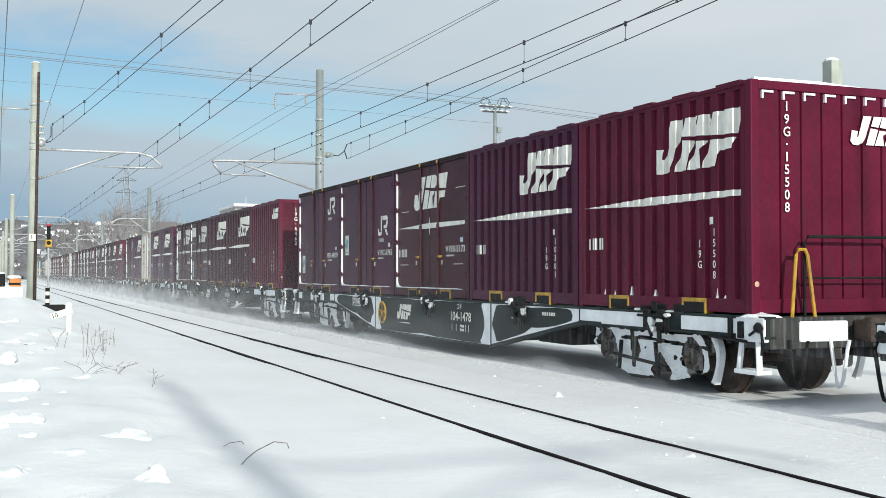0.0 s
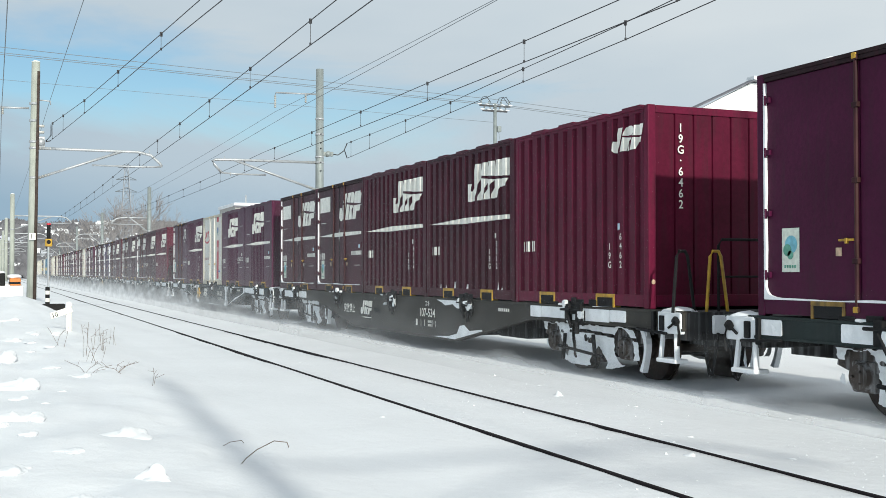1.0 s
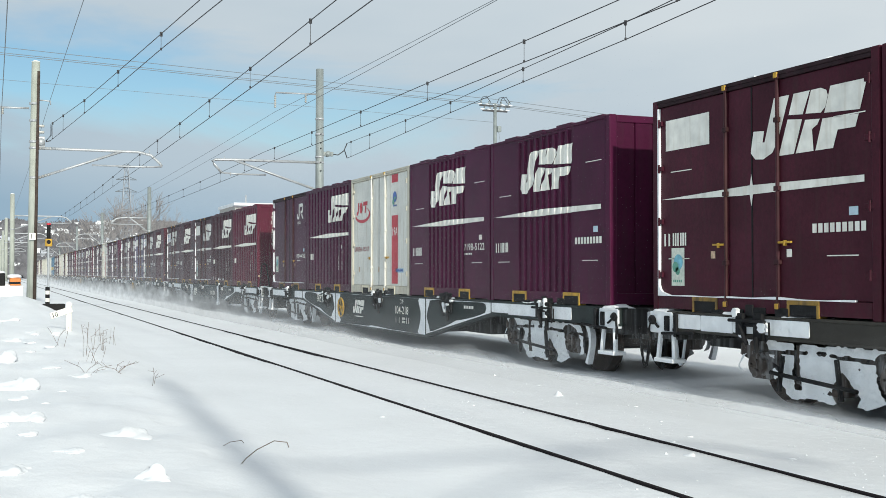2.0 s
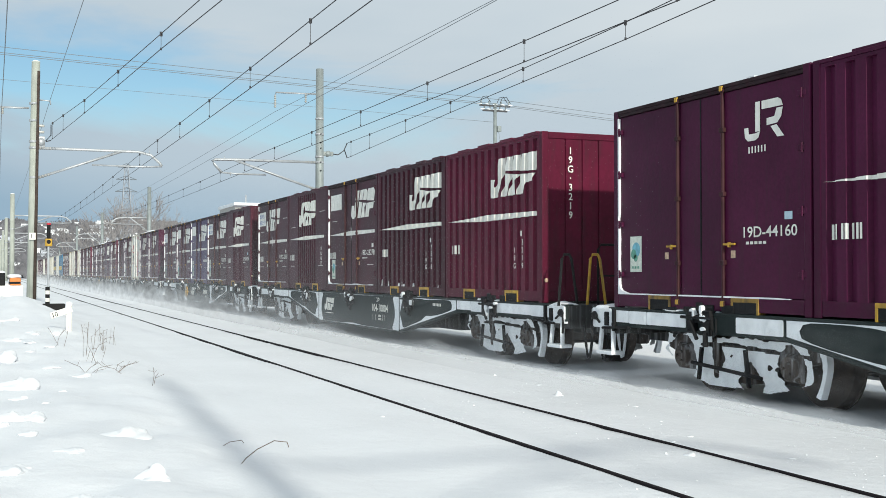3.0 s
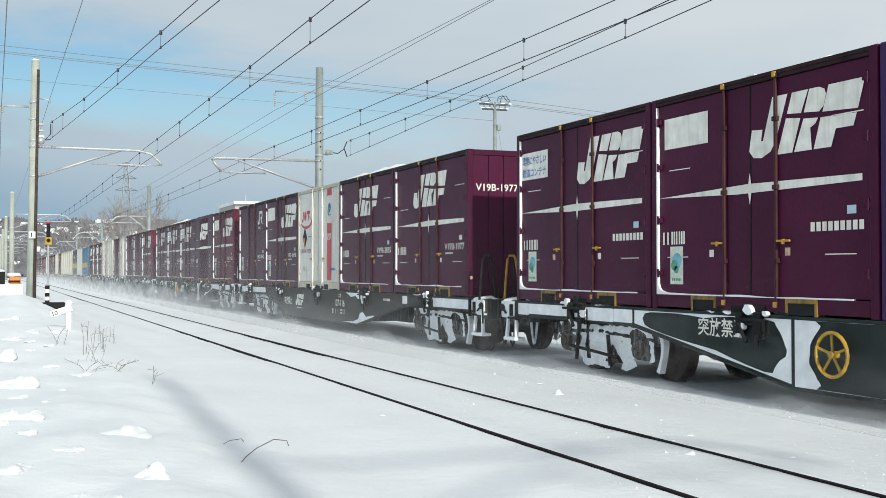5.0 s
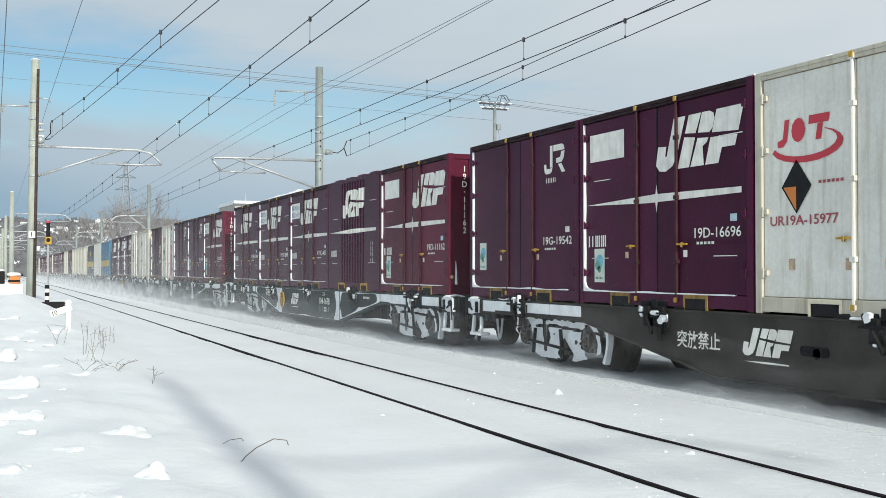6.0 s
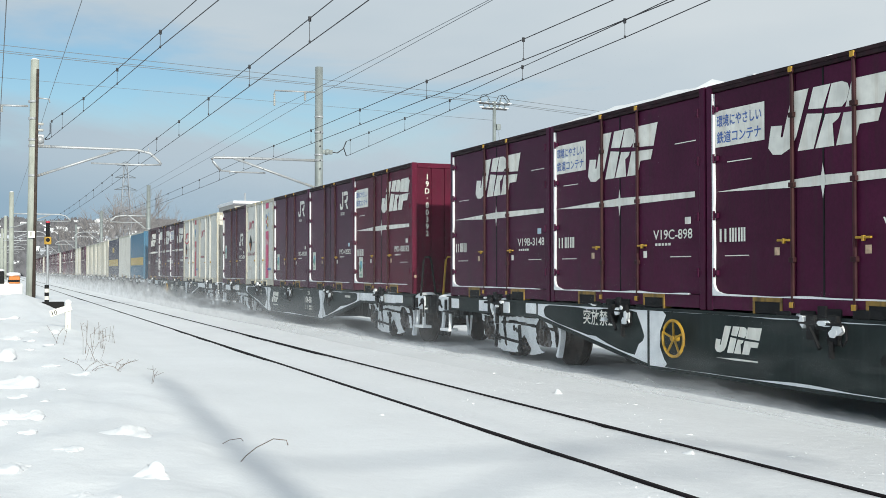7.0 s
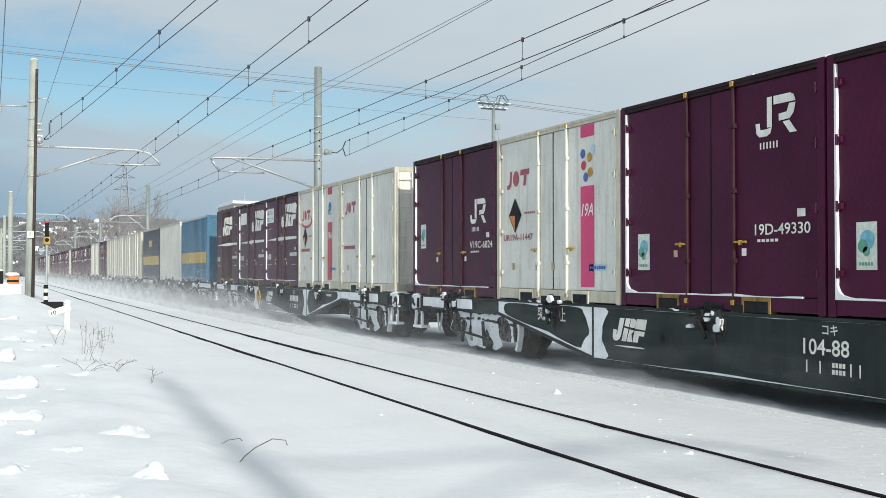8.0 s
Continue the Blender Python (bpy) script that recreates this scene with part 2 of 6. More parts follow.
def prism(bm, poly, x0, x1):
    """A polygon of (y, z) pushed from x0 to x1."""
    a = [bm.verts.new((x0, y, z)) for y, z in poly]
    b = [bm.verts.new((x1, y, z)) for y, z in poly]
    bm.faces.new(a)
    bm.faces.new(b[::-1])
    for i in range(len(poly)):
        j = (i + 1) % len(poly)
        bm.faces.new((a[i], a[j], b[j], b[i]))


def lump(bm, at, size, seed=0, rough=0.35, sub=2):
    """An uneven clod."""
    r = bmesh.ops.create_icosphere(bm, subdivisions=sub, radius=1.0)
    for v in r["verts"]:
        k = 1 + rough * noise.noise(v.co * 1.7 + Vector((seed * 7.3, seed * 3.1, seed)))
        v.co = Vector(at) + Vector((v.co.x * size[0] * k, v.co.y * size[1] * k, v.co.z * size[2] * k))


def rounded(y0, y1, z0, z1, r, n=4):
    pts = []
    for cy, cz, a0 in ((y1 - r, z1 - r, 0), (y0 + r, z1 - r, 90), (y0 + r, z0 + r, 180), (y1 - r, z0 + r, 270)):
        for i in range(n + 1):
            a = radians(a0 + 90 * i / n)
            pts.append((cy + r * math.cos(a), cz + r * math.sin(a)))
    return pts


# ------------------------------------------------ markings, laid on a side that looks to -x; u runs to the right (towards -y)
TEXTS = {}


def glyphs(body, shear=0.0):
    """Vertices and faces of a line of type, 1 high."""
    if (body, shear) not in TEXTS:
        cu = bpy.data.curves.new("type", "FONT")
        cu.body, cu.shear, cu.resolution_u, cu.offset = body, shear, 3, 0.012
        ob = bpy.data.objects.new("type", cu)
        scene.collection.objects.link(ob)
        me = bpy.data.meshes.new_from_object(ob.evaluated_get(bpy.context.evaluated_depsgraph_get()))
        co = [(v.co.x / 0.72, v.co.y / 0.72) for v in me.vertices]
        left = min(c[0] for c in co)
        TEXTS[(body, shear)] = ([(c[0] - left, c[1]) for c in co], [tuple(p.vertices) for p in me.polygons])
        bpy.data.objects.remove(ob)
        bpy.data.meshes.remove(me)
        bpy.data.curves.remove(cu)
    return TEXTS[(body, shear)]


def decal(flats, at, scale, x, profile=None, breaks=()):
    """Flat shapes [(points, faces)] in u, v; put at (y, z) on the side at x, following the ribs."""
    bm = bmesh.new()
    for co, faces in flats:
        vs = [bm.verts.new((x, at[0] - u * scale[0], at[1] + v * scale[1])) for u, v in co]
        for f in faces:
            try:
                bm.faces.new([vs[i] for i in f])
            except ValueError:
                pass
    if profile:
        ys = [v.co.y for v in bm.verts]
        for b in breaks:
            if min(ys) < b < max(ys):
                bmesh.ops.bisect_plane(bm, geom=bm.verts[:] + bm.edges[:] + bm.faces[:], plane_co=(0, b, 0), plane_no=(0, 1, 0))
        for v in bm.verts:
            v.co.x += profile(v.co.y)
    for f in bm.faces:
        if f.normal.x > 0:
            f.normal_flip()
    return bm


def poly(*pts):
    return (list(pts), [tuple(range(len(pts)))])


def lean(u, v, k=0.30):
    return (u + k * v, v)


def slab(u0, u1, v0, v1, k=0.30):
    return poly(lean(u0, v0, k), lean(u1, v0, k), lean(u1, v1, k), lean(u0, v1, k))


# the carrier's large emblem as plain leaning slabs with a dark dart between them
def emblem_shapes():
    return [
        poly((0.37, 1.0), (0.22, 0.27), (0.42, 0.24), (0.60, 1.0)), poly((0.0, 0.12), (0.07, 0.0), (0.20, -0.02), (0.34, 0.07), (0.42, 0.24), (0.22, 0.27), (0.02, 0.30)), poly((0.02, 0.30), (0.19, 0.275), (0.215, 0.47), (0.045, 0.49)),
        poly((0.44, 0.0), (0.665, 0.0), (0.785, 0.55), (0.575, 0.59)), poly((0.59, 0.66), (0.795, 0.63), (0.895, 0.985), (0.90, 1.0), (0.665, 1.0)),
        poly((0.835, 0.63), (1.05, 0.60), (1.11, 0.68), (1.145, 0.86), (1.125, 0.95), (1.05, 1.0), (0.915, 1.0)), poly((0.69, 0.0), (0.945, 0.0), (0.925, 0.36), (1.0, 0.42), (1.035, 0.505), (0.83, 0.53)),
        poly((0.97, 0.0), (1.21, 0.0), (1.32, 0.487), (1.07, 0.50)), poly((1.273, 0.28), (1.50, 0.28), (1.545, 0.475), (1.32, 0.487)), poly((1.095, 0.585), (1.56, 0.54), (1.65, 1.0), (1.18, 1.0))]


# the carrier's small emblem: a hooked bar and a leaning block under a cap
def small_shapes():
    return [poly((0.42, 0.22), (0.60, 0.22), (0.60, 1.0), (0.42, 1.0)), poly((0.0, 0.36), (0.16, 0.36), (0.18, 0.18), (0.42, 0.18), (0.60, 0.22), (0.54, 0.06), (0.42, 0.0), (0.14, 0.0), (0.03, 0.10)),
            poly((0.66, 0.78), (1.42, 0.78), (1.36, 0.94), (1.24, 1.0), (0.66, 1.0)), poly((1.20, 0.74), (1.42, 0.74), (1.36, 0.50), (1.22, 0.36), (0.84, 0.34), (0.84, 0.52), (1.12, 0.54)),
            poly((0.98, 0.30), (1.22, 0.0), (1.46, 0.0), (1.20, 0.32))]


def dart(long, thick):
    return [poly((0, 0), (long * 0.45, -thick * 0.45), (long, -thick * 0.3), (long, thick * 0.35), (long * 0.5, thick * 0.55))]


def bars(n, w, h, gap):
    """Unreadable writing as plain bars."""
    return [poly((i * (w + gap), 0), (i * (w + gap) + w, 0), (i * (w + gap) + w, h), (i * (w + gap), h)) for i in range(n)]


def moved(shapes, du, dv):
    return [([(u + du, v + dv) for u, v in f[0]], f[1]) for f in shapes]


def name_bars():
    """The carrier's name as two single bars and two close groups of bars."""
    strokes = moved(bars(2, 0.034, 0.145, 0.052), 0.01, 0)
    for u in (0.185, 0.335):
        strokes += moved(bars(3, 0.030, 0.15, 0.016), u, 0)
    return strokes


def disc(r, n=14, c=(0, 0)):
    return poly(*[(c[0] + r * math.cos(2 * math.pi * i / n), c[1] + r * math.sin(2 * math.pi * i / n)) for i in range(n)])


# ------------------------------------------------ containers: base centre of the front end is the origin, length runs to +y
LONG, HALF, TALL = 3.70, 1.225, 2.5
RIB = 0.262


def ribs(y0, y1, depth=0.046, pitch=RIB, groove=0.070, slope=0.032):
    """Profile and breaks of trapezoid ribs between y0 and y1: outer face at 0, grooves depth deep."""
    n = max(1, round((y1 - y0) / pitch))
    p = (y1 - y0) / n
    knots = [(y0, 0.0)]
    for i in range(n):
        c = y0 + (i + 0.5) * p
        knots += [(c - groove / 2 - slope, 0.0), (c - groove / 2, depth), (c + groove / 2, depth), (c + groove / 2 + slope, 0.0)]
    knots.append((y1, 0.0))
    ks, vs = [k for k, _ in knots], [v for _, v in knots]
    return knots, lambda y: float(np.interp(y, ks, vs))


def ribbed_wall(bm, knots, x, z0, z1, sign):
    lo = [bm.verts.new((sign * (x - d), y, z0)) for y, d in knots]
    hi = [bm.verts.new((sign * (x - d), y, z1)) for y, d in knots]
    for i in range(len(knots) - 1):
        bm.faces.new((lo[i], lo[i + 1], hi[i + 1], hi[i]))


def container_frame(long):
    bm = bmesh.new()
    for sx in (-1, 1):
        for y in (0.0, long - 0.11):
            box(bm, sx * HALF, sx * (HALF - 0.11), y, y + 0.11, 0.0, TALL, 0.012)
        box(bm, sx * (HALF - 0.004), sx * (HALF - 0.10), 0.11, long - 0.11, 0.02, 0.17, 0.008)
    for y in (0.004, long - 0.10):
        box(bm, -HALF + 0.11, HALF - 0.11, y, y + 0.09, 0.02, 0.17, 0.008)
        box(bm, -HALF + 0.11, HALF - 0.11, y, y + 0.08, TALL - 0.10, TALL - 0.005, 0.008)
    return bm


def top_rail(long, s):
    bm = bmesh.new()
    box(bm, s * (HALF - 0.004), s * (HALF - 0.08), 0.11, long - 0.11, TALL - 0.085, TALL - 0.045, 0.006)
    box(bm, s * (HALF + 0.004), s * (HALF - 0.08), 0.10, long - 0.10, TALL - 0.045, TALL - 0.003, 0.008)
    return bm


def end_wall(y, out, long, seams=8):
    """An end pressed from one sheet, with narrow upright grooves."""
    bm = bmesh.new()
    w = (2 * HALF - 0.22) / seams
    knots = [(-HALF + 0.11, 0.0)]
    for i in range(1, seams):
        x = -HALF + 0.11 + i * w
        knots += [(x - 0.016, 0.0), (x - 0.008, 0.022), (x + 0.008, 0.022), (x + 0.016, 0.0)]
    knots.append((HALF - 0.11, 0.0))
    lo = [bm.verts.new((x, y + out * d, 0.165)) for x, d in knots]
    hi = [bm.verts.new((x, y + out * d, TALL - 0.095)) for x, d in knots]
    for i in range(len(knots) - 1):
        bm.faces.new((lo[i], lo[i + 1], hi[i + 1], hi[i]))
    return bm


def roof_mesh(long, bumps):
    bm = bmesh.new()
    box(bm, -HALF + 0.03, HALF - 0.03, 0.03, long - 0.03, TALL - 0.05, TALL - 0.012)
    n = 4 if bumps else 5
    p = (long - 0.3) / n
    for i in range(n):
        y = 0.15 + i * p
        box(bm, -HALF + (0.0 if bumps else 0.06), HALF - (0.0 if bumps else 0.06), y + 0.04, y + p * 0.55, TALL - 0.03, TALL + (0.020 if bumps else 0.006), 0.008)
    return bm


CACHE = {}


def cached(key, builder, material, smooth=False):
    if key not in CACHE:
        CACHE[key] = to_mesh(key[0], builder(), material, smooth)
    return CACHE[key]


def fork_pocket(y):
    bm = bmesh.new()
    for a, b, c, d in ((y - 0.235, y + 0.235, 0.122, 0.168), (y - 0.235, y - 0.195, -0.005, 0.122), (y + 0.195, y + 0.235, -0.005, 0.122)):
        box(bm, -HALF - 0.006, -HALF + 0.10, a, b, c, d, 0.006)
    return bm


# solid black block; its colour stands in for the shade inside the pocket
def pocket_fill(y):
    bm = bmesh.new()
    box(bm, -HALF - 0.003, HALF + 0.003, y - 0.195, y + 0.195, 0.004, 0.122)
    return bm


def door_leaf(y0, y1):
    bm = bmesh.new()
    box(bm, -HALF + 0.028, -HALF + 0.07, y0 + 0.006, y1 - 0.006, 0.175, TALL - 0.09, 0.008)
    return bm


def lock_bar(y, r=0.021):
    bm = bmesh.new()
    rod(bm, (-HALF + 0.010, y, 0.06), (-HALF + 0.010, y, TALL - 0.03), r, seg=8)
    for z in (0.10, 0.55, 1.3, 2.0, TALL - 0.06):
        box(bm, -HALF - 0.014, -HALF + 0.03, y - 0.038, y + 0.038, z - 0.025, z + 0.025, 0.005)
    return bm


def lock_cap(y):
    bm = bmesh.new()
    for z in (0.10, TALL - 0.045):
        box(bm, -HALF - 0.02, -HALF + 0.028, y - 0.028, y + 0.028, z - 0.028, z + 0.028, 0.006)
    return bm


def handle(y):
    bm = bmesh.new()
    box(bm, -HALF - 0.012, -HALF + 0.012, y - 0.10, y + 0.10, 0.738, 0.760, 0.005)
    box(bm, -HALF - 0.016, -HALF + 0.014, y - 0.015, y + 0.015, 0.715, 0.768, 0.005)
    return bm


def snow_strip(seed):
    """Snow packed against the rear post, spreading into a foot on the lower lip of a recessed side."""
    rnd = random.Random(seed)
    bm = bmesh.new()
    post, top = LONG - 0.106, TALL - 0.10
    edge = []
    for i in range(34):
        z = top + (0.30 - top) * i / 33
        w = 0.026 + 0.012 * noise.noise((z * 2.3, seed * 4.7, 1.0)) + 0.006 * noise.noise((z * 11.0, seed, 3.0))
        if noise.noise((z * 1.1, seed * 9.1, 7.0)) > 0.42:
            w = 0.006
        edge.append((post - max(0.005, w), z))
    edge += [(post - 0.045, 0.25), (post - 0.085, 0.215), (post - 0.17, 0.195)]
    n = 40
    for i in range(1, n + 1):
        y = post - 0.17 - 3.1 * i / n
        edge.append((y, 0.176 + 0.018 * max(0.05, 0.4 + noise.noise((y * 1.7, seed * 3.0, 2.0)))))
    outline = edge + [(edge[-1][0], 0.168), (post, 0.168), (post, top)]
    prism(bm, outline, -HALF - 0.003, -HALF + 0.03)
    return bm


def icing(seed, along):
    """White snow streaks driven on to the leading end, or along the lower rail."""
    rnd = random.Random(seed)
    bm = bmesh.new()
    if along == "end":
        for k in range(9):
            x = rnd.uniform(-HALF + 0.1, HALF - 0.2)
            h = rnd.uniform(0.3, 1.3)
            w = rnd.uniform(0.02, 0.07)
            a = [bm.verts.new(p) for p in ((x, -0.004, 0.2), (x + w, -0.004, 0.2), (x + w * 0.8, -0.006, 0.2 + h * 0.5), (x + w * 0.4, -0.003, 0.2 + h))]
            b = [bm.verts.new((v.co.x, 0.02, v.co.z)) for v in a]
            bm.faces.new(a)
            for i in range(4):
                bm.faces.new((a[i], a[(i + 1) % 4], b[(i + 1) % 4], b[i]))
    else:
        for k in range(7):
            y = rnd.uniform(0.12, LONG - 0.15)
            h = rnd.uniform(0.03, 0.13)
            prism(bm, [(y, 0.172), (y + 0.05, 0.172), (y + 0.03, 0.172 + h * 0.35), (y + 0.02, 0.172 + h)], -HALF + 0.002, -HALF + 0.03)
    return bm


def roof_snow(seed):
    bm = bmesh.new()
    n, m = 16, 9
    grid = []
    for i in range(n):
        row = []
        for j in range(m):
            y, x = 0.06 + (LONG - 0.12) * i / (n - 1), -HALF + 0.02 + (2 * HALF - 0.04) * j / (m - 1)
            edge = min(i, n - 1 - i, j, m - 1 - j)
            z = TALL + (0.0 if edge == 0 else 0.125 + 0.06 * noise.noise((x * 2.1 + seed, y * 2.3, seed)))
            row.append(bm.verts.new((x, y, z)))
        grid.append(row)
    for i in range(n - 1):
        for j in range(m - 1):
            bm.faces.new((grid[i][j], grid[i][j + 1], grid[i + 1][j + 1], grid[i + 1][j]))
    return bm


def vertical_text(body, h, step):
    """Characters one below the other."""
    out = []
    for i, ch in enumerate(body):
        co, faces = glyphs(ch)
        w = max(c[0] for c in co)
        out.append(([(u * h * 0.95 - w * h * 0.475, v * h - i * step) for u, v in co], faces))
    return out


def text(body, h, stretch=1.0, shear=0.0):
    co, faces = glyphs(body, shear)
    return [([(u * h * stretch, v * h) for u, v in co], faces)]


NORIB = (None, ())


def mark(root, name, shapes, y, z, material, surface=NORIB, scale=(1, 1), lift=0.004, face=None, label=""):
    x = -HALF - lift if face is None else face
    return part(name, decal(shapes, (y, z), scale, x, surface[0], surface[1]), material, root, label)


def end_mark(root, name, shapes, x, z, material, label=""):
    """A marking on the leading end, which looks to -y; u runs to +x."""
    bm = bmesh.new()
    for co, faces in shapes:
        vs = [bm.verts.new((x + u, -0.004, z + v)) for u, v in co]
        for f in faces:
            try:
                bm.faces.new([vs[i] for i in f])
            except ValueError:
                pass
    return part(name, bm, material, root, label)


SERIAL = [0]


def crest(y):
    """Middle of the raised strip nearest to y on a ribbed side."""
    n = round((LONG - 0.22) / RIB)
    p = (LONG - 0.22) / n
    return 0.11 + p * round((y - 0.11) / p)


def container(kind, paint="maroon", number="", emblem="large", extra="", lead=False, snow=False, long=None, detail=True):
    """A rail container. kind: ribbed, vented, doors, cream, long. emblem: large, corner, small or none."""
    SERIAL[0] += 1
    seed = SERIAL[0]
    length = long or LONG
    pm = PAINT[paint]
    root = empty("rail_container", pose(0, 0, 0))
    put("frame", cached(("frame", paint, length), lambda: container_frame(length), PAINT["rustwhite"] if kind == "cream" else pm), root)
    for s, nm in ((-1, "near"), (1, "far")):
        put("top_rail", cached(("top_rail_" + nm, kind, paint, length), lambda: top_rail(length, s), PAINT["rustwhite"] if kind in ("cream", "long") else DARK_RAIL if kind == "doors" else pm), root)
    put("end_wall", cached(("front_end", paint, length), lambda: end_wall(0.02, 1, length), pm), root)
    put("end_wall", cached(("rear_end", paint, length), lambda: end_wall(length - 0.02, -1, length), pm), root)
    put("roof", cached(("roof", paint, length, kind in ("ribbed", "vented")), lambda: roof_mesh(length, kind in ("ribbed", "vented")), pm), root)
    pockets = (1.04, length - 1.04) if not long else (length / 2 - 1.0, length / 2 + 1.0)
    for y in pockets:
        put("fork_pocket", cached(("fork_pocket", round(y, 3), kind), lambda: fork_pocket(y), PAINT["beige"] if kind == "cream" else POCKET_GRIME if kind == "doors" else YELLOW), root, label="yellow fork pocket frame")
        put("pocket_opening", cached(("pocket_opening", round(y, 3)), lambda: pocket_fill(y), BLACK), root)
    surface = NORIB
    face = -HALF - 0.004
    if kind in ("ribbed", "long"):
        knots, prof = ribs(0.11, length - 0.11)
        for s, nm in ((-1, "near"), (1, "far")):
            put("side_wall", cached(("side_" + nm, paint, length), lambda: _wall(knots, s), pm), root)
        surface = (prof, [k for k, _ in knots])
    elif kind == "vented":
        knots, prof = ribs(0.98, 2.72, depth=0.028, pitch=0.20, groove=0.065, slope=0.03)
        knots = [(0.11, 0.0)] + knots + [(LONG - 0.11, 0.0)]
        for s, nm in ((-1, "near"), (1, "far")):
            put("side_wall", cached(("vent_" + nm, paint), lambda: _wall(knots, s), pm), root)
        surface = (lambda y: prof(y) if 0.98 < y < 2.72 else 0.0, [k for k, _ in knots])
    else:
        put("side_wall", cached(("flat_far", paint), lambda: _wall([(0.11, 0.02), (LONG - 0.11, 0.02)], 1), pm), root)
        mid = LONG / 2
        face = -HALF + 0.022
        for nm, a, b in (("a", 0.11, mid - 0.40), ("b", mid - 0.40, mid), ("c", mid, mid + 0.40), ("d", mid + 0.40, LONG - 0.11)):
            put("door", cached(("door_" + nm, paint), lambda: door_leaf(a, b), pm), root)
        for y in (mid - 0.43, mid + 0.43):
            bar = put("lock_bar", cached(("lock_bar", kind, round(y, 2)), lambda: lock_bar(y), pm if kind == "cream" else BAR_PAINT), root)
            if detail:
                put("lock_cap", cached(("lock_cap", round(y, 2)), lambda: lock_cap(y), PAINT["beige"] if kind == "cream" else YELLOW), bar)
                hy = y + (0.12 if y > mid else -0.12)
                put("handle", cached(("handle", round(hy, 2)), lambda: handle(hy), YELLOW), bar)
        if detail:
            for hy in (0.13, LONG - 0.13):
                for hz in (0.42, 1.05, 1.68, 2.22):
                    put("hinge", cached(("hinge", paint), lambda: _hinge(), PAINT["rustwhite"] if kind == "cream" else pm), root, pose(-HALF + 0.012, hy, hz))
        put("door_seal", cached(("door_seal",), lambda: _seal(mid), BLACK), root)
        if detail and kind == "doors":
            put("snow_strip", cached(("snow_strip", seed % 4), lambda: snow_strip(seed % 4), CAKED), root, label="snow packed against the post")

    def m(name, shapes, y, z, material, scale=(1, 1), label=""):
        return mark(root, name, shapes, y, z, material, surface, scale, 0.004, face if surface is NORIB else None, label)

    if emblem == "large":
        patched = "patch" in extra or "banner" in extra
        y0 = 1.86 if kind == "ribbed" or (patched and not number.startswith("V19C")) else 2.66
        m("emblem", emblem_shapes(), y0, 1.63, WHITE, (1.02, 0.60), "white slanted company emblem")
        m("stripe", dart(3.34, 0.10), LONG - 0.14, 1.31, WHITE, label="white tapering stripe")
        if kind == "doors":
            mark(root, "stripe_diamond", [poly((0, -0.17), (0.035, 0), (0, 0.17), (-0.035, 0))], LONG / 2, 1.31, WHITE, NORIB, (1, 1), 0, face - 0.004)
    elif emblem == "corner":
        m("emblem", emblem_shapes(), 0.86, 1.98, WHITE, (0.46, 0.30), "small white slanted emblem")
    elif emblem == "small":
        zs = 1.22 if "low" in extra else 1.83
        m("emblem", small_shapes(), 1.06, zs, WHITE, (0.44, 0.40), "white company emblem")
        m("name_bars", bars(6, 0.022, 0.07, 0.030), 0.99, zs - 0.13, WHITE)
    if not detail and kind != "long":
        return root
    if kind in ("ribbed", "vented", "doors"):
        if emblem in ("large", "corner"):
            m("name_bars", name_bars(), LONG - 0.20, 0.755, WHITE)
        if number == "?":
            if kind == "ribbed":
                m("serial_bars", [([(u, -v) for u, v in f[0]], f[1]) for k in range(5) for f in [poly((-0.03, k * 0.118), (0.03, k * 0.118), (0.03, k * 0.118 + 0.085), (-0.03, k * 0.118 + 0.085))]], 0.72, 0.86, WHITE)
                m("plate", bars(1, 0.13, 0.08, 0), 0.79, 0.99, WHITE)
            else:
                m("serial_bars", bars(9, 0.06, 0.09, 0.022), 0.92, 0.83, WHITE)
                m("plate", bars(1, 0.12, 0.08, 0), 0.42, 0.98, PALEBLUE)
        elif number:
            if kind == "ribbed":
                m("serial_number", vertical_text(number.split("-")[1], 0.085, 0.118), crest(0.72), 0.86, WHITE)
                m("type_code", vertical_text(number.split("-")[0], 0.085, 0.118), crest(0.98), 0.74, WHITE)
                m("plate", bars(1, 0.13, 0.08, 0), 0.79, 0.99, PALEBLUE if seed % 3 == 0 else WHITE)
            elif number.count("-") == 2:
                a, b, c = number.split("-")
                m("serial_number", vertical_text(b, 0.085, 0.118), 0.55, 0.98, WHITE)
                m("type_code", vertical_text(a + c, 0.085, 0.118), 0.44, 0.98, WHITE)
            else:
                m("serial_number", text(number, 0.115, 1.22), 1.08, 0.815, WHITE)
                m("plate", bars(1, 0.12, 0.08, 0), 0.42, 0.98, PALEBLUE if seed % 2 else WHITE)
                m("small_bars", bars(5, 0.05, 0.03, 0.02), 1.04, 0.74, WHITE)
        if emblem == "large" and kind != "ribbed":
            for y, z in ((LONG - 0.35, 1.62), (0.62, 1.92), (LONG - 0.3, 0.60), (0.72, 0.60)):
                m("line_mark", bars(1, 0.42, 0.011, 0), y, z, WHITE)
    if "patch" in extra:
        m("patch", bars(1, 0.86, 0.36, 0), LONG - 0.25, 1.88, WHITE, label="blank white panel")
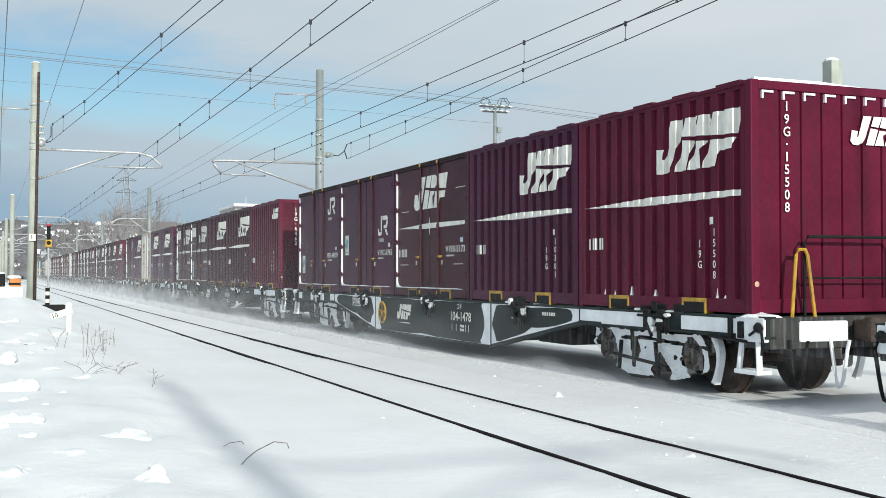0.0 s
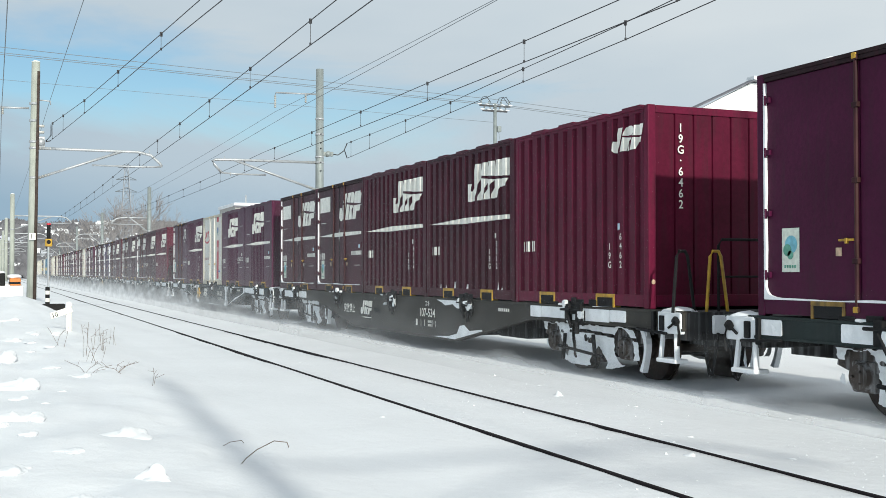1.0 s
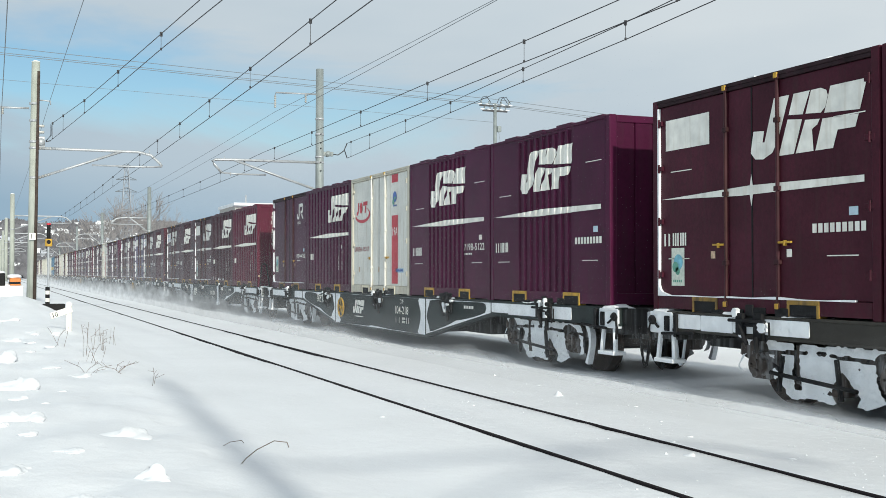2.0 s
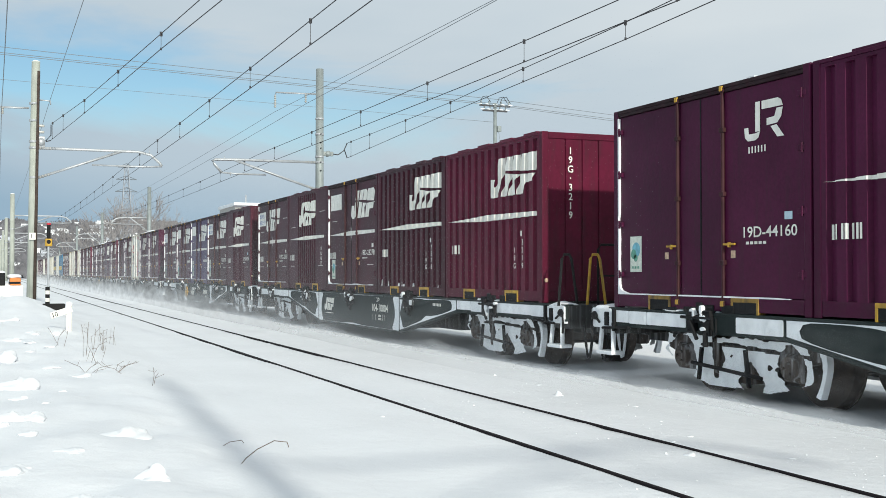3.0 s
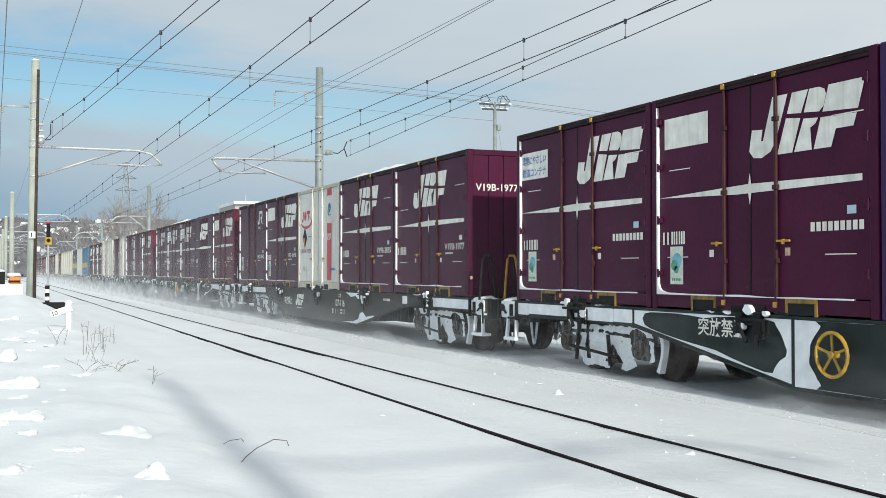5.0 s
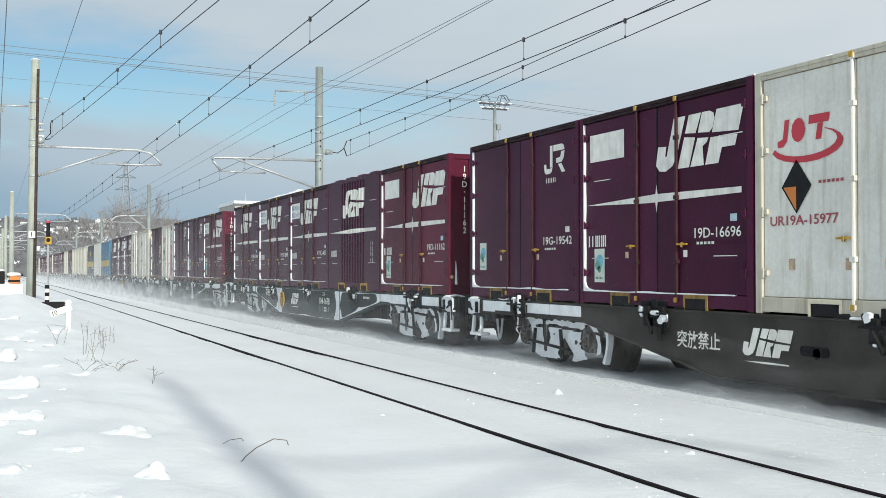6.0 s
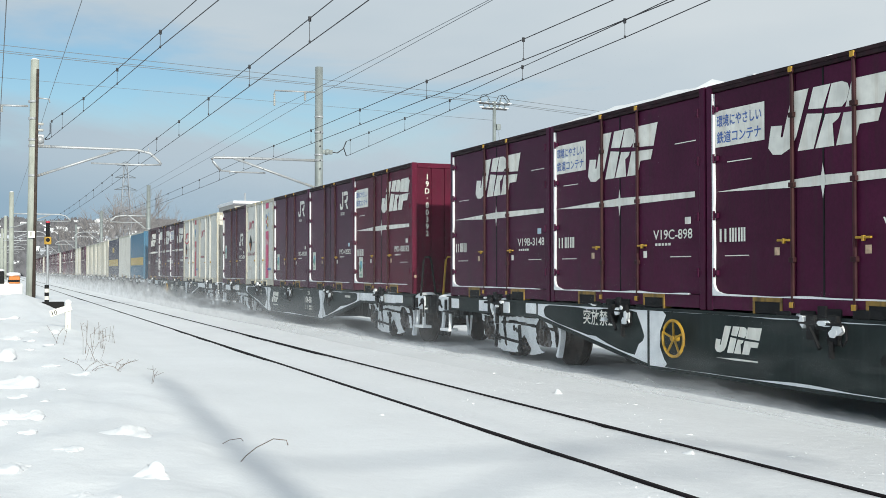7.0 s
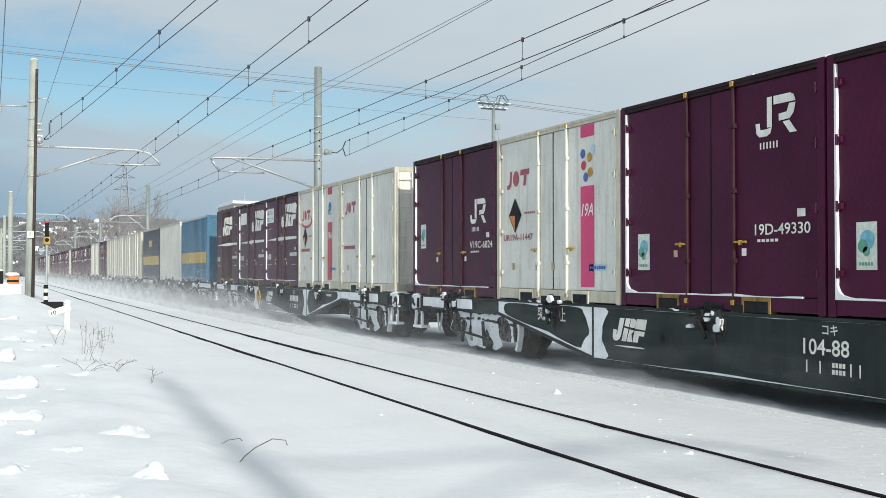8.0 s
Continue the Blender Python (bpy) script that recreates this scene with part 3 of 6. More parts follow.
    if "banner" in extra:
        m("banner", bars(1, 0.84, 0.40, 0), LONG - 0.14, 1.80, WHITE, label="white slogan panel with blue lettering")
        lines = part("slogan", decal([([(u + 0.03, v + 0.23) for u, v in s[0]], s[1]) for s in text("環境にやさしい", 0.10, 0.79)] + [([(u + 0.03, v + 0.05) for u, v in s[0]], s[1]) for s in text("鉄道コンテナ", 0.10, 0.92)],
                                     (LONG - 0.14, 1.80), (1, 1), face - 0.003), BLUETEXT, root, "blue lettering")
    if "eco" in extra:
        ez = 0.85 if "low" in extra else 0.45 if emblem == "small" else 0.29
        m("sticker", bars(1, 0.26, 0.44, 0), LONG - 0.36, ez, PALESTICK, label="pale eco sticker with a green tree")
        mark(root, "sticker_tree", [disc(0.062, c=(0.085, 0.21)), disc(0.045, c=(0.13, 0.16)), *moved(bars(5, 0.025, 0.03, 0.012), 0.04, 0.03)], LONG - 0.36, ez + 0.01, GREENTAG, NORIB, (1, 1), 0, face - 0.005)
        mark(root, "sticker_globe", [disc(0.092, c=(0.14, 0.265))], LONG - 0.36, ez + 0.01, GLOBE, NORIB, (1, 1), 0, face - 0.003)
    if kind == "doors":
        m("label_plate", bars(1, 0.08, 0.08, 0), LONG / 2 - 0.55, 0.60, NOTICE if seed % 3 == 0 else WHITE)
        m("label_plate", bars(1, 0.08, 0.08, 0), LONG / 2 + 0.72, 0.60, NOTICE if seed % 4 else WHITE)
    if kind == "cream":
        band = PINK if "pink" in extra else RED
        if "plain" not in extra:
            m("band", [*bars(1, 0.36, 1.36, 0), *[([(u, v + 2.02) for u, v in s[0]], s[1]) for s in bars(1, 0.36, 0.16, 0)]], 1.05, 0.22, band, label="coloured vertical band")
            mark(root, "band_number", text("19A", 0.17, 0.9, 0.25), 1.02, 1.18, WHITE, NORIB, (1, 1), 0, face - 0.003)
            if "pink" in extra:
                for k, (a, b, mm) in enumerate(((0.08, 0.0, RED), (0.24, 0.10, YELLOW), (0.06, 0.16, BLUETEXT), (0.26, -0.10, YELLOW), (0.14, -0.16, BLUETEXT), (0.32, 0.2, PALEBLUE))):
                    m("balloon", [disc(0.065)], 1.05 - a, 1.86 + b, mm)
            else:
                m("globe", [disc(0.11)], 0.87, 1.95, BLUETEXT, label="blue and green round emblem")
                mark(root, "globe_land", [disc(0.06, c=(-0.05, -0.05)), *bars(1, 0.1, 0.05, 0)], 0.90, 1.90, GREENTAG, NORIB, (1, 1), 0, face - 0.003)
                m("globe_caption", bars(6, 0.028, 0.03, 0.012), 0.98, 1.76, BLUETEXT)
            m("notice_bar", bars(1, 0.46, 0.085, 0), 0.82, 0.44, PALEBLUE)
            mark(root, "notice_text", bars(9, 0.034, 0.045, 0.012), 0.80, 0.46, BLUETEXT, NORIB, (1, 1), 0, face - 0.003)
        ink = DARKRED if "pink" in extra or "plain" in extra else RED
        m("lessor_emblem", [poly((0.02, -0.03), (0.10, -0.03), (0.16, 0.02), (0.20, 0.24), (0.13, 0.24), (0.10, 0.05), (0.02, 0.03)), *[([(0.33 + 0.03 * w + u * 0.95, 0.12 + w * 1.15) for u, w in f[0]], f[1]) for f in [disc(0.105, 12)]],
                            poly((0.48, 0.16), (0.76, 0.16), (0.78, 0.245), (0.49, 0.245)), poly((0.58, 0.0), (0.655, 0.0), (0.685, 0.155), (0.61, 0.155))], LONG - 0.32, 1.72, ink, label="red company emblem")
        if "plain" not in extra and "pink" not in extra:
            n = 12
            outer = [(0.42 + 0.52 * math.cos(a), 0.02 + 0.17 * math.sin(a)) for a in [radians(-165 + 225 * i / n) for i in range(n + 1)]]
            inner = [(0.40 + 0.46 * math.cos(a), 0.05 + 0.135 * math.sin(a)) for a in [radians(-165 + 215 * i / n) for i in range(n + 1)]]
            m("swoosh", [(outer + inner, [(i, i + 1, n + 2 + i, n + 1 + i) for i in range(n)])], LONG - 0.34, 1.66, RED)
        if "diamond" in extra:
            m("diamond", [poly((0, -0.27), (0.22, 0), (0, 0.27), (-0.22, 0))], LONG - 0.62, 1.28, BLACK, label="black and orange diamond plate")
            mark(root, "diamond_half", [poly((0, -0.24), (0, 0), (-0.19, 0))], LONG - 0.62, 1.28, ORANGE, NORIB, (1, 1), 0, face - 0.003)
            m("small_bars", bars(6, 0.04, 0.03, 0.02), LONG - 0.94, 1.29, DARKRED)
        if number == "?":
            m("serial_bars", bars(10, 0.06, 0.075, 0.02), LONG - 0.26, 0.92, DARKRED)
        elif number:
            m("serial_number", text(number, 0.098, 1.26), LONG - 0.22, 0.90, DARKRED)
        for y, z in ((LONG - 0.5, 0.45), (LONG - 1.3, 0.45), (1.9, 0.45)):
            m("label_plate", bars(1, 0.09, 0.11, 0), y, z, NOTICE)
    if kind == "long" and paint != "white":
        m("band", bars(1, length - 0.3, 0.42, 0), length - 0.15, 0.72, BAND, label="ochre band")
        if paint == "navy":
            m("emblem_bars", bars(3, 0.30, 0.32, 0.10), length / 2 + 0.6, 1.6, BAND)
    if lead and number not in ("", "?") and kind != "cream":
        if "flatnumber" in extra:
            end_mark(root, "end_number", text(number, 0.12, 1.05), -1.08, 1.80, WHITE)
        else:
            end_mark(root, "end_number", vertical_text(number.replace("-", "·"), 0.105, 0.135), -0.92 if kind == "doors" else -0.76, 2.18, WHITE)
        if "endemblem" in extra:
            end_mark(root, "end_emblem", [([(u * 0.5, v * 0.32) for u, v in s[0]], s[1]) for s in emblem_shapes()], 0.1, 1.86, WHITE)
        end_mark(root, "end_dot", [disc(0.030)], -1.16, 0.33, NOTICE)
        if "rimsnow" in extra:
            for k in range(8):
                bm = bmesh.new()
                x = -HALF + 0.14 + k * 0.279
                prism(bm, [(-0.006, TALL - 0.135), (0.024, TALL - 0.135), (0.024, TALL - 0.115), (-0.006, TALL - 0.112)], x, x + 0.15)
                prism(bm, [(-0.006, TALL - 0.20), (0.024, TALL - 0.20), (0.024, TALL - 0.135), (-0.006, TALL - 0.135)], x, x + 0.022)
                part("rim_snow", bm, CAKED, root)
        if "iced" in extra:
            put("icing", cached(("icing_end", seed), lambda: icing(seed, "end"), CAKED), root, label="driven snow")
    if lead and kind == "cream":
        end_mark(root, "end_bars", bars(6, 0.12, 0.12, 0.04), -0.3, 1.86, DARKRED)
        bm = bmesh.new()
        for k in range(8):
            rod(bm, (-HALF + 0.05, -0.06, 0.3 + k * 0.28), (-HALF + 0.35, -0.06, 0.3 + k * 0.28), 0.012, seg=6)
        for x in (-HALF + 0.05, -HALF + 0.35):
            rod(bm, (x, -0.06, 0.2), (x, -0.06, 2.4), 0.014, seg=6)
            for z in (0.22, 2.38):
                rod(bm, (x, -0.06, z), (x, 0.01, z), 0.012, seg=6)
        part("ladder", bm, PAINT["white"], root)
    if kind == "ribbed" and seed % 2:
        put("icing", cached(("icing_rail", seed % 3), lambda: icing(seed % 3, "rail"), CAKED), root, label="snow caught on the lower rail")
    if snow:
        put("roof_snow", cached(("roof_snow", seed), lambda: roof_snow(seed), SNOW, True), root, label="snow left on the roof")
    return root


def _hinge():
    bm = bmesh.new()
    box(bm, -0.014, 0.02, -0.065, 0.065, -0.028, 0.028, 0.005)
    rod(bm, (-0.010, 0, -0.05), (-0.010, 0, 0.05), 0.014, seg=7)
    return bm


def _seal(y):
    bm = bmesh.new()
    box(bm, -HALF + 0.024, -HALF + 0.05, y - 0.011, y + 0.011, 0.18, TALL - 0.095)
    return bm


def _wall(knots, sign):
    bm = bmesh.new()
    ribbed_wall(bm, knots, HALF - 0.004, 0.165, TALL - 0.08, sign)
    return bm


# ------------------------------------------------ the container wagon; y = 0 at the front of its first container, z = 0 on the rail
PITCH, WAGON = 3.728, 20.09
DECK = 0.965
SILL = 1.215
CENTRE = 9.27
PROFILE = [(-0.28, 0.955), (-0.28, 0.755), (3.62, 0.745), (6.53, 0.252), (12.30, 0.252), (15.28, 0.745), (19.12, 0.755), (19.12, 0.955)]


def side_sill(sign):
    bm = bmesh.new()
    prism(bm, PROFILE, sign * SILL, sign * (SILL - 0.035))
    return bm


def top_flange(sign):
    bm = bmesh.new()
    box(bm, sign * (SILL + 0.012), sign * (SILL - 0.12), -0.28, 19.12, 0.930, 0.962, 0.006)
    return bm


def lower_flange(sign):
    low = PROFILE[1:7]
    bm = bmesh.new()
    prism(bm, low + [(y, z - 0.028) for y, z in low[::-1]], sign * (SILL + 0.012), sign * (SILL - 0.12))
    return bm


def stiffener(y, sign):
    z = float(np.interp(y, [p[0] for p in PROFILE[1:7]], [p[1] for p in PROFILE[1:7]]))
    bm = bmesh.new()
    box(bm, sign * (SILL + 0.008), sign * (SILL - 0.02), y - 0.012, y + 0.012, z, 0.94)
    return bm


def sill_snow(seed, which):
    """Crusts of snow that frame the bare middle of each panel of the sill."""
    bm = bmesh.new()

    def crust(outer, inner):
        n = len(outer)
        x = -SILL - 0.006
        a = [bm.verts.new((x, y, z)) for y, z in outer]
        b = [bm.verts.new((x - 0.003, y, z)) for y, z in inner]
        for i in range(n):
            j = (i + 1) % n
            bm.faces.new((a[i], a[j], b[j], b[i]))

    def panel(corners, inset, r, n=9):
        """A ring between a panel's edge and a rounded, uneven hole in it."""
        cy = sum(c[0] for c in corners) / len(corners)
        cz = sum(c[1] for c in corners) / len(corners)
        outer, inner = [], []
        for (ya, za), (yb, zb) in zip(corners, corners[1:] + corners[:1]):
            for i in range(n):
                k = i / n
                outer.append((ya + (yb - ya) * k, za + (zb - za) * k))
        for y, z in outer:
            dy, dz = y - cy, z - cz
            # how near to a corner
            near = min(math.hypot(y - c[0], z - c[1]) for c in corners)
            pull = (inset(y, z) + max(0.0, r - near) * 0.55)
            length = math.hypot(dy, dz) or 1
            k = max(0.0, 1 - (pull + 0.03 * noise.noise((y * 3, z * 5, seed))) / length)
            inner.append((cy + dy * k, cz + dz * k))
        crust(outer, inner)

    low = 0.262
    if which == 0:
        panel([(6.555, low), (12.275, low), (12.275, 0.925), (6.555, 0.925)], lambda y, z: 0.010 + (0.22 if y < 6.6 or y > 12.2 else 0.0) + (0.02 if z < 0.3 else 0), 0.24, 20)
    elif which == 1:
        panel([(3.66, 0.762), (6.505, 0.282), (6.505, 0.925), (3.66, 0.925)], lambda y, z: 0.02 + (0.14 if y > 6.7 else 0.0) + (0.06 if z < 0.76 and y < 6 else 0.0), 0.34, 10)
    elif which == 2:
        panel([(12.325, 0.282), (15.24, 0.762), (15.24, 0.925), (12.325, 0.925)], lambda y, z: 0.02 + (0.10 if y < 12.3 else 0.0) + (0.08 if z < 0.5 else 0.02), 0.36, 10)
    return bm


def end_crusts(seed, cover):
    """Stretches of snow that nearly cover the shallow ends of the sill: (from, to, lower edge)."""
    rnd = random.Random(seed)
    out = []
    for ya, yb in ((-0.26, 3.62), (15.28, 19.10)):
        y = ya
        while y < yb - 0.1:
            e = min(y + rnd.uniform(0.35, 1.25), yb)
            if rnd.random() < (cover if ya < 5 else 0.85):
                out.append((y + 0.004, e - 0.004, 0.752 + rnd.uniform(0, 0.03)))
            y = e
    return out


def crust_mesh(y0, y1, z0):
    bm = bmesh.new()
    prism(bm, rounded(y0, y1, z0, 0.926, 0.016, 2), -SILL - 0.010, -SILL - 0.002)
    return bm


def deck_mesh():
    bm = bmesh.new()
    for s in (-1, 1):
        box(bm, s * 0.22, s * 0.36, -0.26, 19.10, 0.50, 0.93, 0.01)      # centre beams
    box(bm, -SILL + 0.04, SILL - 0.04, -0.28, 0.30, 0.62, 0.95, 0.01)
    box(bm, -SILL + 0.04, SILL - 0.04, 18.6, 19.12, 0.62, 0.95, 0.01)
    for i in range(14):
        y = 0.6 + i * 1.37
        box(bm, -SILL + 0.04, SILL - 0.04, y, y + 0.14, 0.72, 0.94)
    box(bm, -0.5, 0.5, 5.2, 6.3, 0.32, 0.66, 0.03)                        # brake reservoir and gear under the floor
    rod(bm, (-0.8, 7.6, 0.42), (0.8, 7.6, 0.42), 0.17, seg=14)
    rod(bm, (-0.75, 12.9, 0.45), (0.5, 12.9, 0.45), 0.15, seg=14)
    return bm


def lock_gear(bm, y, seed):
    """A container fastening on the deck edge: dark levers, jaws and a hanging latch block."""
    rnd = random.Random(seed)
    x = -SILL
    box(bm, x - 0.03, x + 0.22, y - 0.06, y + 0.06, 0.95, 1.07, 0.01)
    box(bm, x - 0.06, x + 0.02, y - 0.24, y - 0.10, 0.70, 0.985, 0.015)
    box(bm, x - 0.07, x + 0.01, y + 0.06, y + 0.18, 0.74, 0.98, 0.015)
    box(bm, x - 0.05, x + 0.01, y - 0.10, y + 0.06, 0.84, 0.93, 0.01)
    rod(bm, (x - 0.06, y - 0.17, 0.74), (x - 0.06, y - 0.17, 0.58), 0.03, seg=7)
    rod(bm, (x - 0.065, y + 0.12, 0.86), (x - 0.07, y - 0.02, 0.66), 0.022, seg=6)
    rod(bm, (x - 0.06, y - 0.30, 0.90), (x - 0.06, y + 0.30, 0.90), 0.018, seg=6)
    tube(bm, [(x - 0.055, y - 0.36, 0.90), (x - 0.06, y - 0.37, 0.76), (x - 0.06, y - 0.32, 0.70), (x - 0.06, y - 0.28, 0.78)], 0.012, 5)
    for k in range(4):
        box(bm, x - 0.02, x + 0.12, y - 0.62 + k * 0.36, y - 0.40 + k * 0.36, 0.955, 0.955 + rnd.uniform(0.03, 0.11), 0.015)


def gear_snow(bm, y, seed):
    """Ragged slabs of snow stuck to a fastening."""
    rnd = random.Random(seed * 31 + 7)
    for k in range(5):
        cy, cz, w, h = y + rnd.uniform(-0.34, 0.30), rnd.uniform(0.74, 1.0), rnd.uniform(0.03, 0.085), rnd.uniform(0.025, 0.075)
        n = 7
        pts = [(cy + w * math.cos(2 * math.pi * i / n) * rnd.uniform(0.6, 1.1), cz + h * math.sin(2 * math.pi * i / n) * rnd.uniform(0.6, 1.1)) for i in range(n)]
        d = -SILL - rnd.uniform(0.066, 0.078)
        prism(bm, pts, d, d + 0.05)
    for k in range(2):
        lump(bm, (-SILL + 0.05, y + rnd.uniform(-0.7, 0.7), 0.962), (0.07, rnd.uniform(0.12, 0.28), 0.03), seed + 9 + k, 0.5, 2)


# the bogie: origin between its axles on the rail
def wheelset_mesh():
    bm = bmesh.new()
    turn = Matrix.Rotation(radians(90), 4, "Y")
    for s in (-1, 1):
        bmesh.ops.create_cone(bm, cap_ends=True, segments=28, radius1=0.43, radius2=0.43, depth=0.125, matrix=Matrix.Translation((s * 0.56, 0, 0)) @ turn)
        bmesh.ops.create_cone(bm, cap_ends=True, segments=28, radius1=0.455, radius2=0.455, depth=0.03, matrix=Matrix.Translation((s * 0.50, 0, 0)) @ turn)
        bmesh.ops.create_cone(bm, cap_ends=True, segments=18, radius1=0.14, radius2=0.11, depth=0.16, matrix=Matrix.Translation((s * 0.60, 0, 0)) @ turn)
        for k in range(6):
            a = k * math.pi / 3
            box(bm, s * 0.618, s * 0.628, 0.25 * math.cos(a) - 0.04, 0.25 * math.cos(a) + 0.04, 0.25 * math.sin(a) - 0.04, 0.25 * math.sin(a) + 0.04)
    rod(bm, (-1.0, 0, 0), (1.0, 0, 0), 0.075, seg=12)
    return bm


def side_frame(sign):
    bm = bmesh.new()
    outline = [(-1.32, 0.52), (-1.30, 0.64), (-0.95, 0.70), (-0.55, 0.63), (-0.30, 0.60), (0.30, 0.60), (0.55, 0.63), (0.95, 0.70), (1.30, 0.64), (1.32, 0.52), (1.12, 0.46), (0.78, 0.47), (0.52, 0.36),
               (0.34, 0.26), (-0.34, 0.26), (-0.52, 0.36), (-0.78, 0.47), (-1.12, 0.46)]
    prism(bm, outline, sign * 0.98, sign * 1.10)
    for y in (-0.95, 0.95):
        box(bm, sign * 0.93, sign * 1.13, y - 0.155, y + 0.155, 0.28, 0.58, 0.03)
        rod(bm, (sign * 1.12, y, 0.43), (sign * 1.19, y, 0.43), 0.150, 0.12, seg=16)
        for k in range(3):
            rod(bm, (sign * 1.185, y + 0.06 * math.cos(k * 2.1), 0.43 + 0.06 * math.sin(k * 2.1)), (sign * 1.215, y + 0.06 * math.cos(k * 2.1), 0.43 + 0.06 * math.sin(k * 2.1)), 0.014, seg=6)
    for y in (-0.16, 0.0, 0.16):
        rod(bm, (sign * 1.05, y, 0.26), (sign * 1.05, y, 0.60), 0.065, seg=10)
    box(bm, sign * 0.95, sign * 1.14, -0.30, 0.30, 0.20, 0.28, 0.02)
    box(bm, sign * 0.98, sign * 1.15, -0.36, -0.27, 0.28, 0.68, 0.015)
    box(bm, sign * 0.98, sign * 1.15, 0.27, 0.36, 0.28, 0.68, 0.015)
    return bm


def brake_gear():
    bm = bmesh.new()
    for y in (-0.42, 0.42):
        box(bm, -0.92, 0.92, y - 0.06, y + 0.06, 0.28, 0.40, 0.015)
        for s in (-1, 1):
            box(bm, s * 0.52, s * 0.62, y * 1.02 - 0.05, y * 1.02 + 0.05, 0.24, 0.58, 0.02)
            rod(bm, (s * 1.0, y, 0.34), (s * 1.0, y * 1.5, 0.62), 0.022, seg=6)
    box(bm, -1.0, 1.0, -0.24, 0.24, 0.46, 0.64, 0.03)
    for s in (-1, 1):
        rod(bm, (s * 1.17, -0.62, 0.30), (s * 1.17, 0.62, 0.38), 0.022, seg=6)
        rod(bm, (s * 1.16, -0.40, 0.18), (s * 1.16, -0.34, 0.58), 0.026, seg=6)
        rod(bm, (s * 1.16, 0.50, 0.20), (s * 1.16, 0.44, 0.56), 0.026, seg=6)
    return bm


def bogie_snow(seed, s):
    """Snow packed over one side of the bogie: a boat-shaped block between the axles, bare round the axle boxes and brake gear."""
    bm = bmesh.new()
    ny, nz = 150, 42
    grid = {}
    for i in range(ny):
        for j in range(nz):
            y, z = -1.50 + 2.95 * i / (ny - 1), 0.12 + 0.62 * j / (nz - 1)
            front, rear = math.hypot(y + 0.95, (z - 0.43) * 0.9), math.hypot(y - 0.95, z - 0.43)
            rough = noise.noise((y * 2.0 + seed * 5.1, z * 3.0, seed * 2.0)) + 0.5 * noise.noise((y * 6.0, z * 7.0, seed + 4.0)) + 0.2 * noise.noise((y * 17.0, z * 19.0, seed))
            belly = 0.13 + max(0.0, abs(y + 0.1) - 0.55) * 0.26 + 0.03 * noise.noise((y * 4, 0, seed))
            bare = [front < 0.205 + 0.05 * rough,                                          # axle box
                    0.33 < front < 0.43 + 0.03 * rough and y < -0.95,                      # iron rim before it
                    rear < 0.26 + 0.10 * rough,
                    abs(y - 0.30) < 0.035 + 0.02 * rough and z > 0.24,                     # hanger
                    abs(y + 0.34) + 0.9 * abs(z - 0.22) < 0.20 + 0.05 * rough,             # brake shoe
                    rough < -0.62 + 0.25 * (y > 0.55),
                    abs(z - 0.615 + 0.05 * abs(y)) < 0.012 and rough < 0.2,
                    z < belly, y < -1.44 + 0.06 * rough, y > 1.28 + 0.12 * rough, z > 0.70 + 0.04 * rough]
            if any(bare):
                continue
            x = 1.14 + 0.05 * min(1.0, (z - belly) * 2.5) - 0.09 * max(0.0, 0.30 - front) - 0.06 * max(0.0, abs(y) - 0.8) + 0.035 * rough + 0.012 * noise.noise((y * 21, z * 23, seed))
            grid[i, j] = bm.verts.new((s * x, y, z))
    for i in range(ny - 1):
        for j in range(nz - 1):
            q = [grid.get(c) for c in ((i, j), (i + 1, j), (i + 1, j + 1), (i, j + 1))]
            if all(q):
                bm.faces.new(q)
            elif sum(1 for c in q if c) == 3:
                bm.faces.new([c for c in q if c])
    loose = [v for v in bm.verts if not v.link_faces]
    bmesh.ops.delete(bm, geom=loose, context="VERTS")
    bmesh.ops.smooth_vert(bm, verts=bm.verts, factor=0.4, use_axis_x=True, use_axis_y=True, use_axis_z=True)
    return bm


def snow_apron(s, dy):
    """A crescent of snow packed outside a wheel."""
    side = 1 if dy > 0 else -1
    n = 9
    angles = [radians(-34 + 78 * i / n) for i in range(n + 1)]
    outer = [(dy + side * (0.515 + 0.02 * math.sin(5 * a)) * math.cos(a), 0.43 + 0.50 * math.sin(a)) for a in angles]
    inner = [(dy + side * (0.445 + 0.015 * math.sin(4 * a + 1)) * math.cos(a), 0.43 + 0.46 * math.sin(a)) for a in angles]
    bm = bmesh.new()
    prism(bm, outer + inner[::-1], s * 1.02, s * 1.10)
    return bm


def coupler(y, d):
    bm = bmesh.new()
    box(bm, -0.10, 0.10, min(y, y + d * 0.27), max(y, y + d * 0.27), 0.70, 0.92, 0.03)
    box(bm, -0.17, 0.17, min(y + d * 0.20, y + d * 0.35), max(y + d * 0.20, y + d * 0.35), 0.68, 0.96, 0.05)
    return bm


def hose(y, d, x):
    bm = bmesh.new()
    pts = [(x, y + d * (0.03 + 0.28 * k), 0.72 - 0.50 * math.sin(math.pi * min(1, k * 1.05))) for k in [i / 9 for i in range(10)]]
    tube(bm, pts, 0.020, 7)
    return bm


def step_mesh(y, x):
    """A stirrup step under the end of the wagon."""
    bm = bmesh.new()
    for top, low in ((-0.13, -0.17), (0.13, 0.17)):
        rod(bm, (x, y + top, 0.76), (x - 0.02, y + low, 0.38), 0.034, seg=6)
    box(bm, x - 0.07, x + 0.12, y - 0.20, y + 0.20, 0.345, 0.395, 0.012)
    return bm


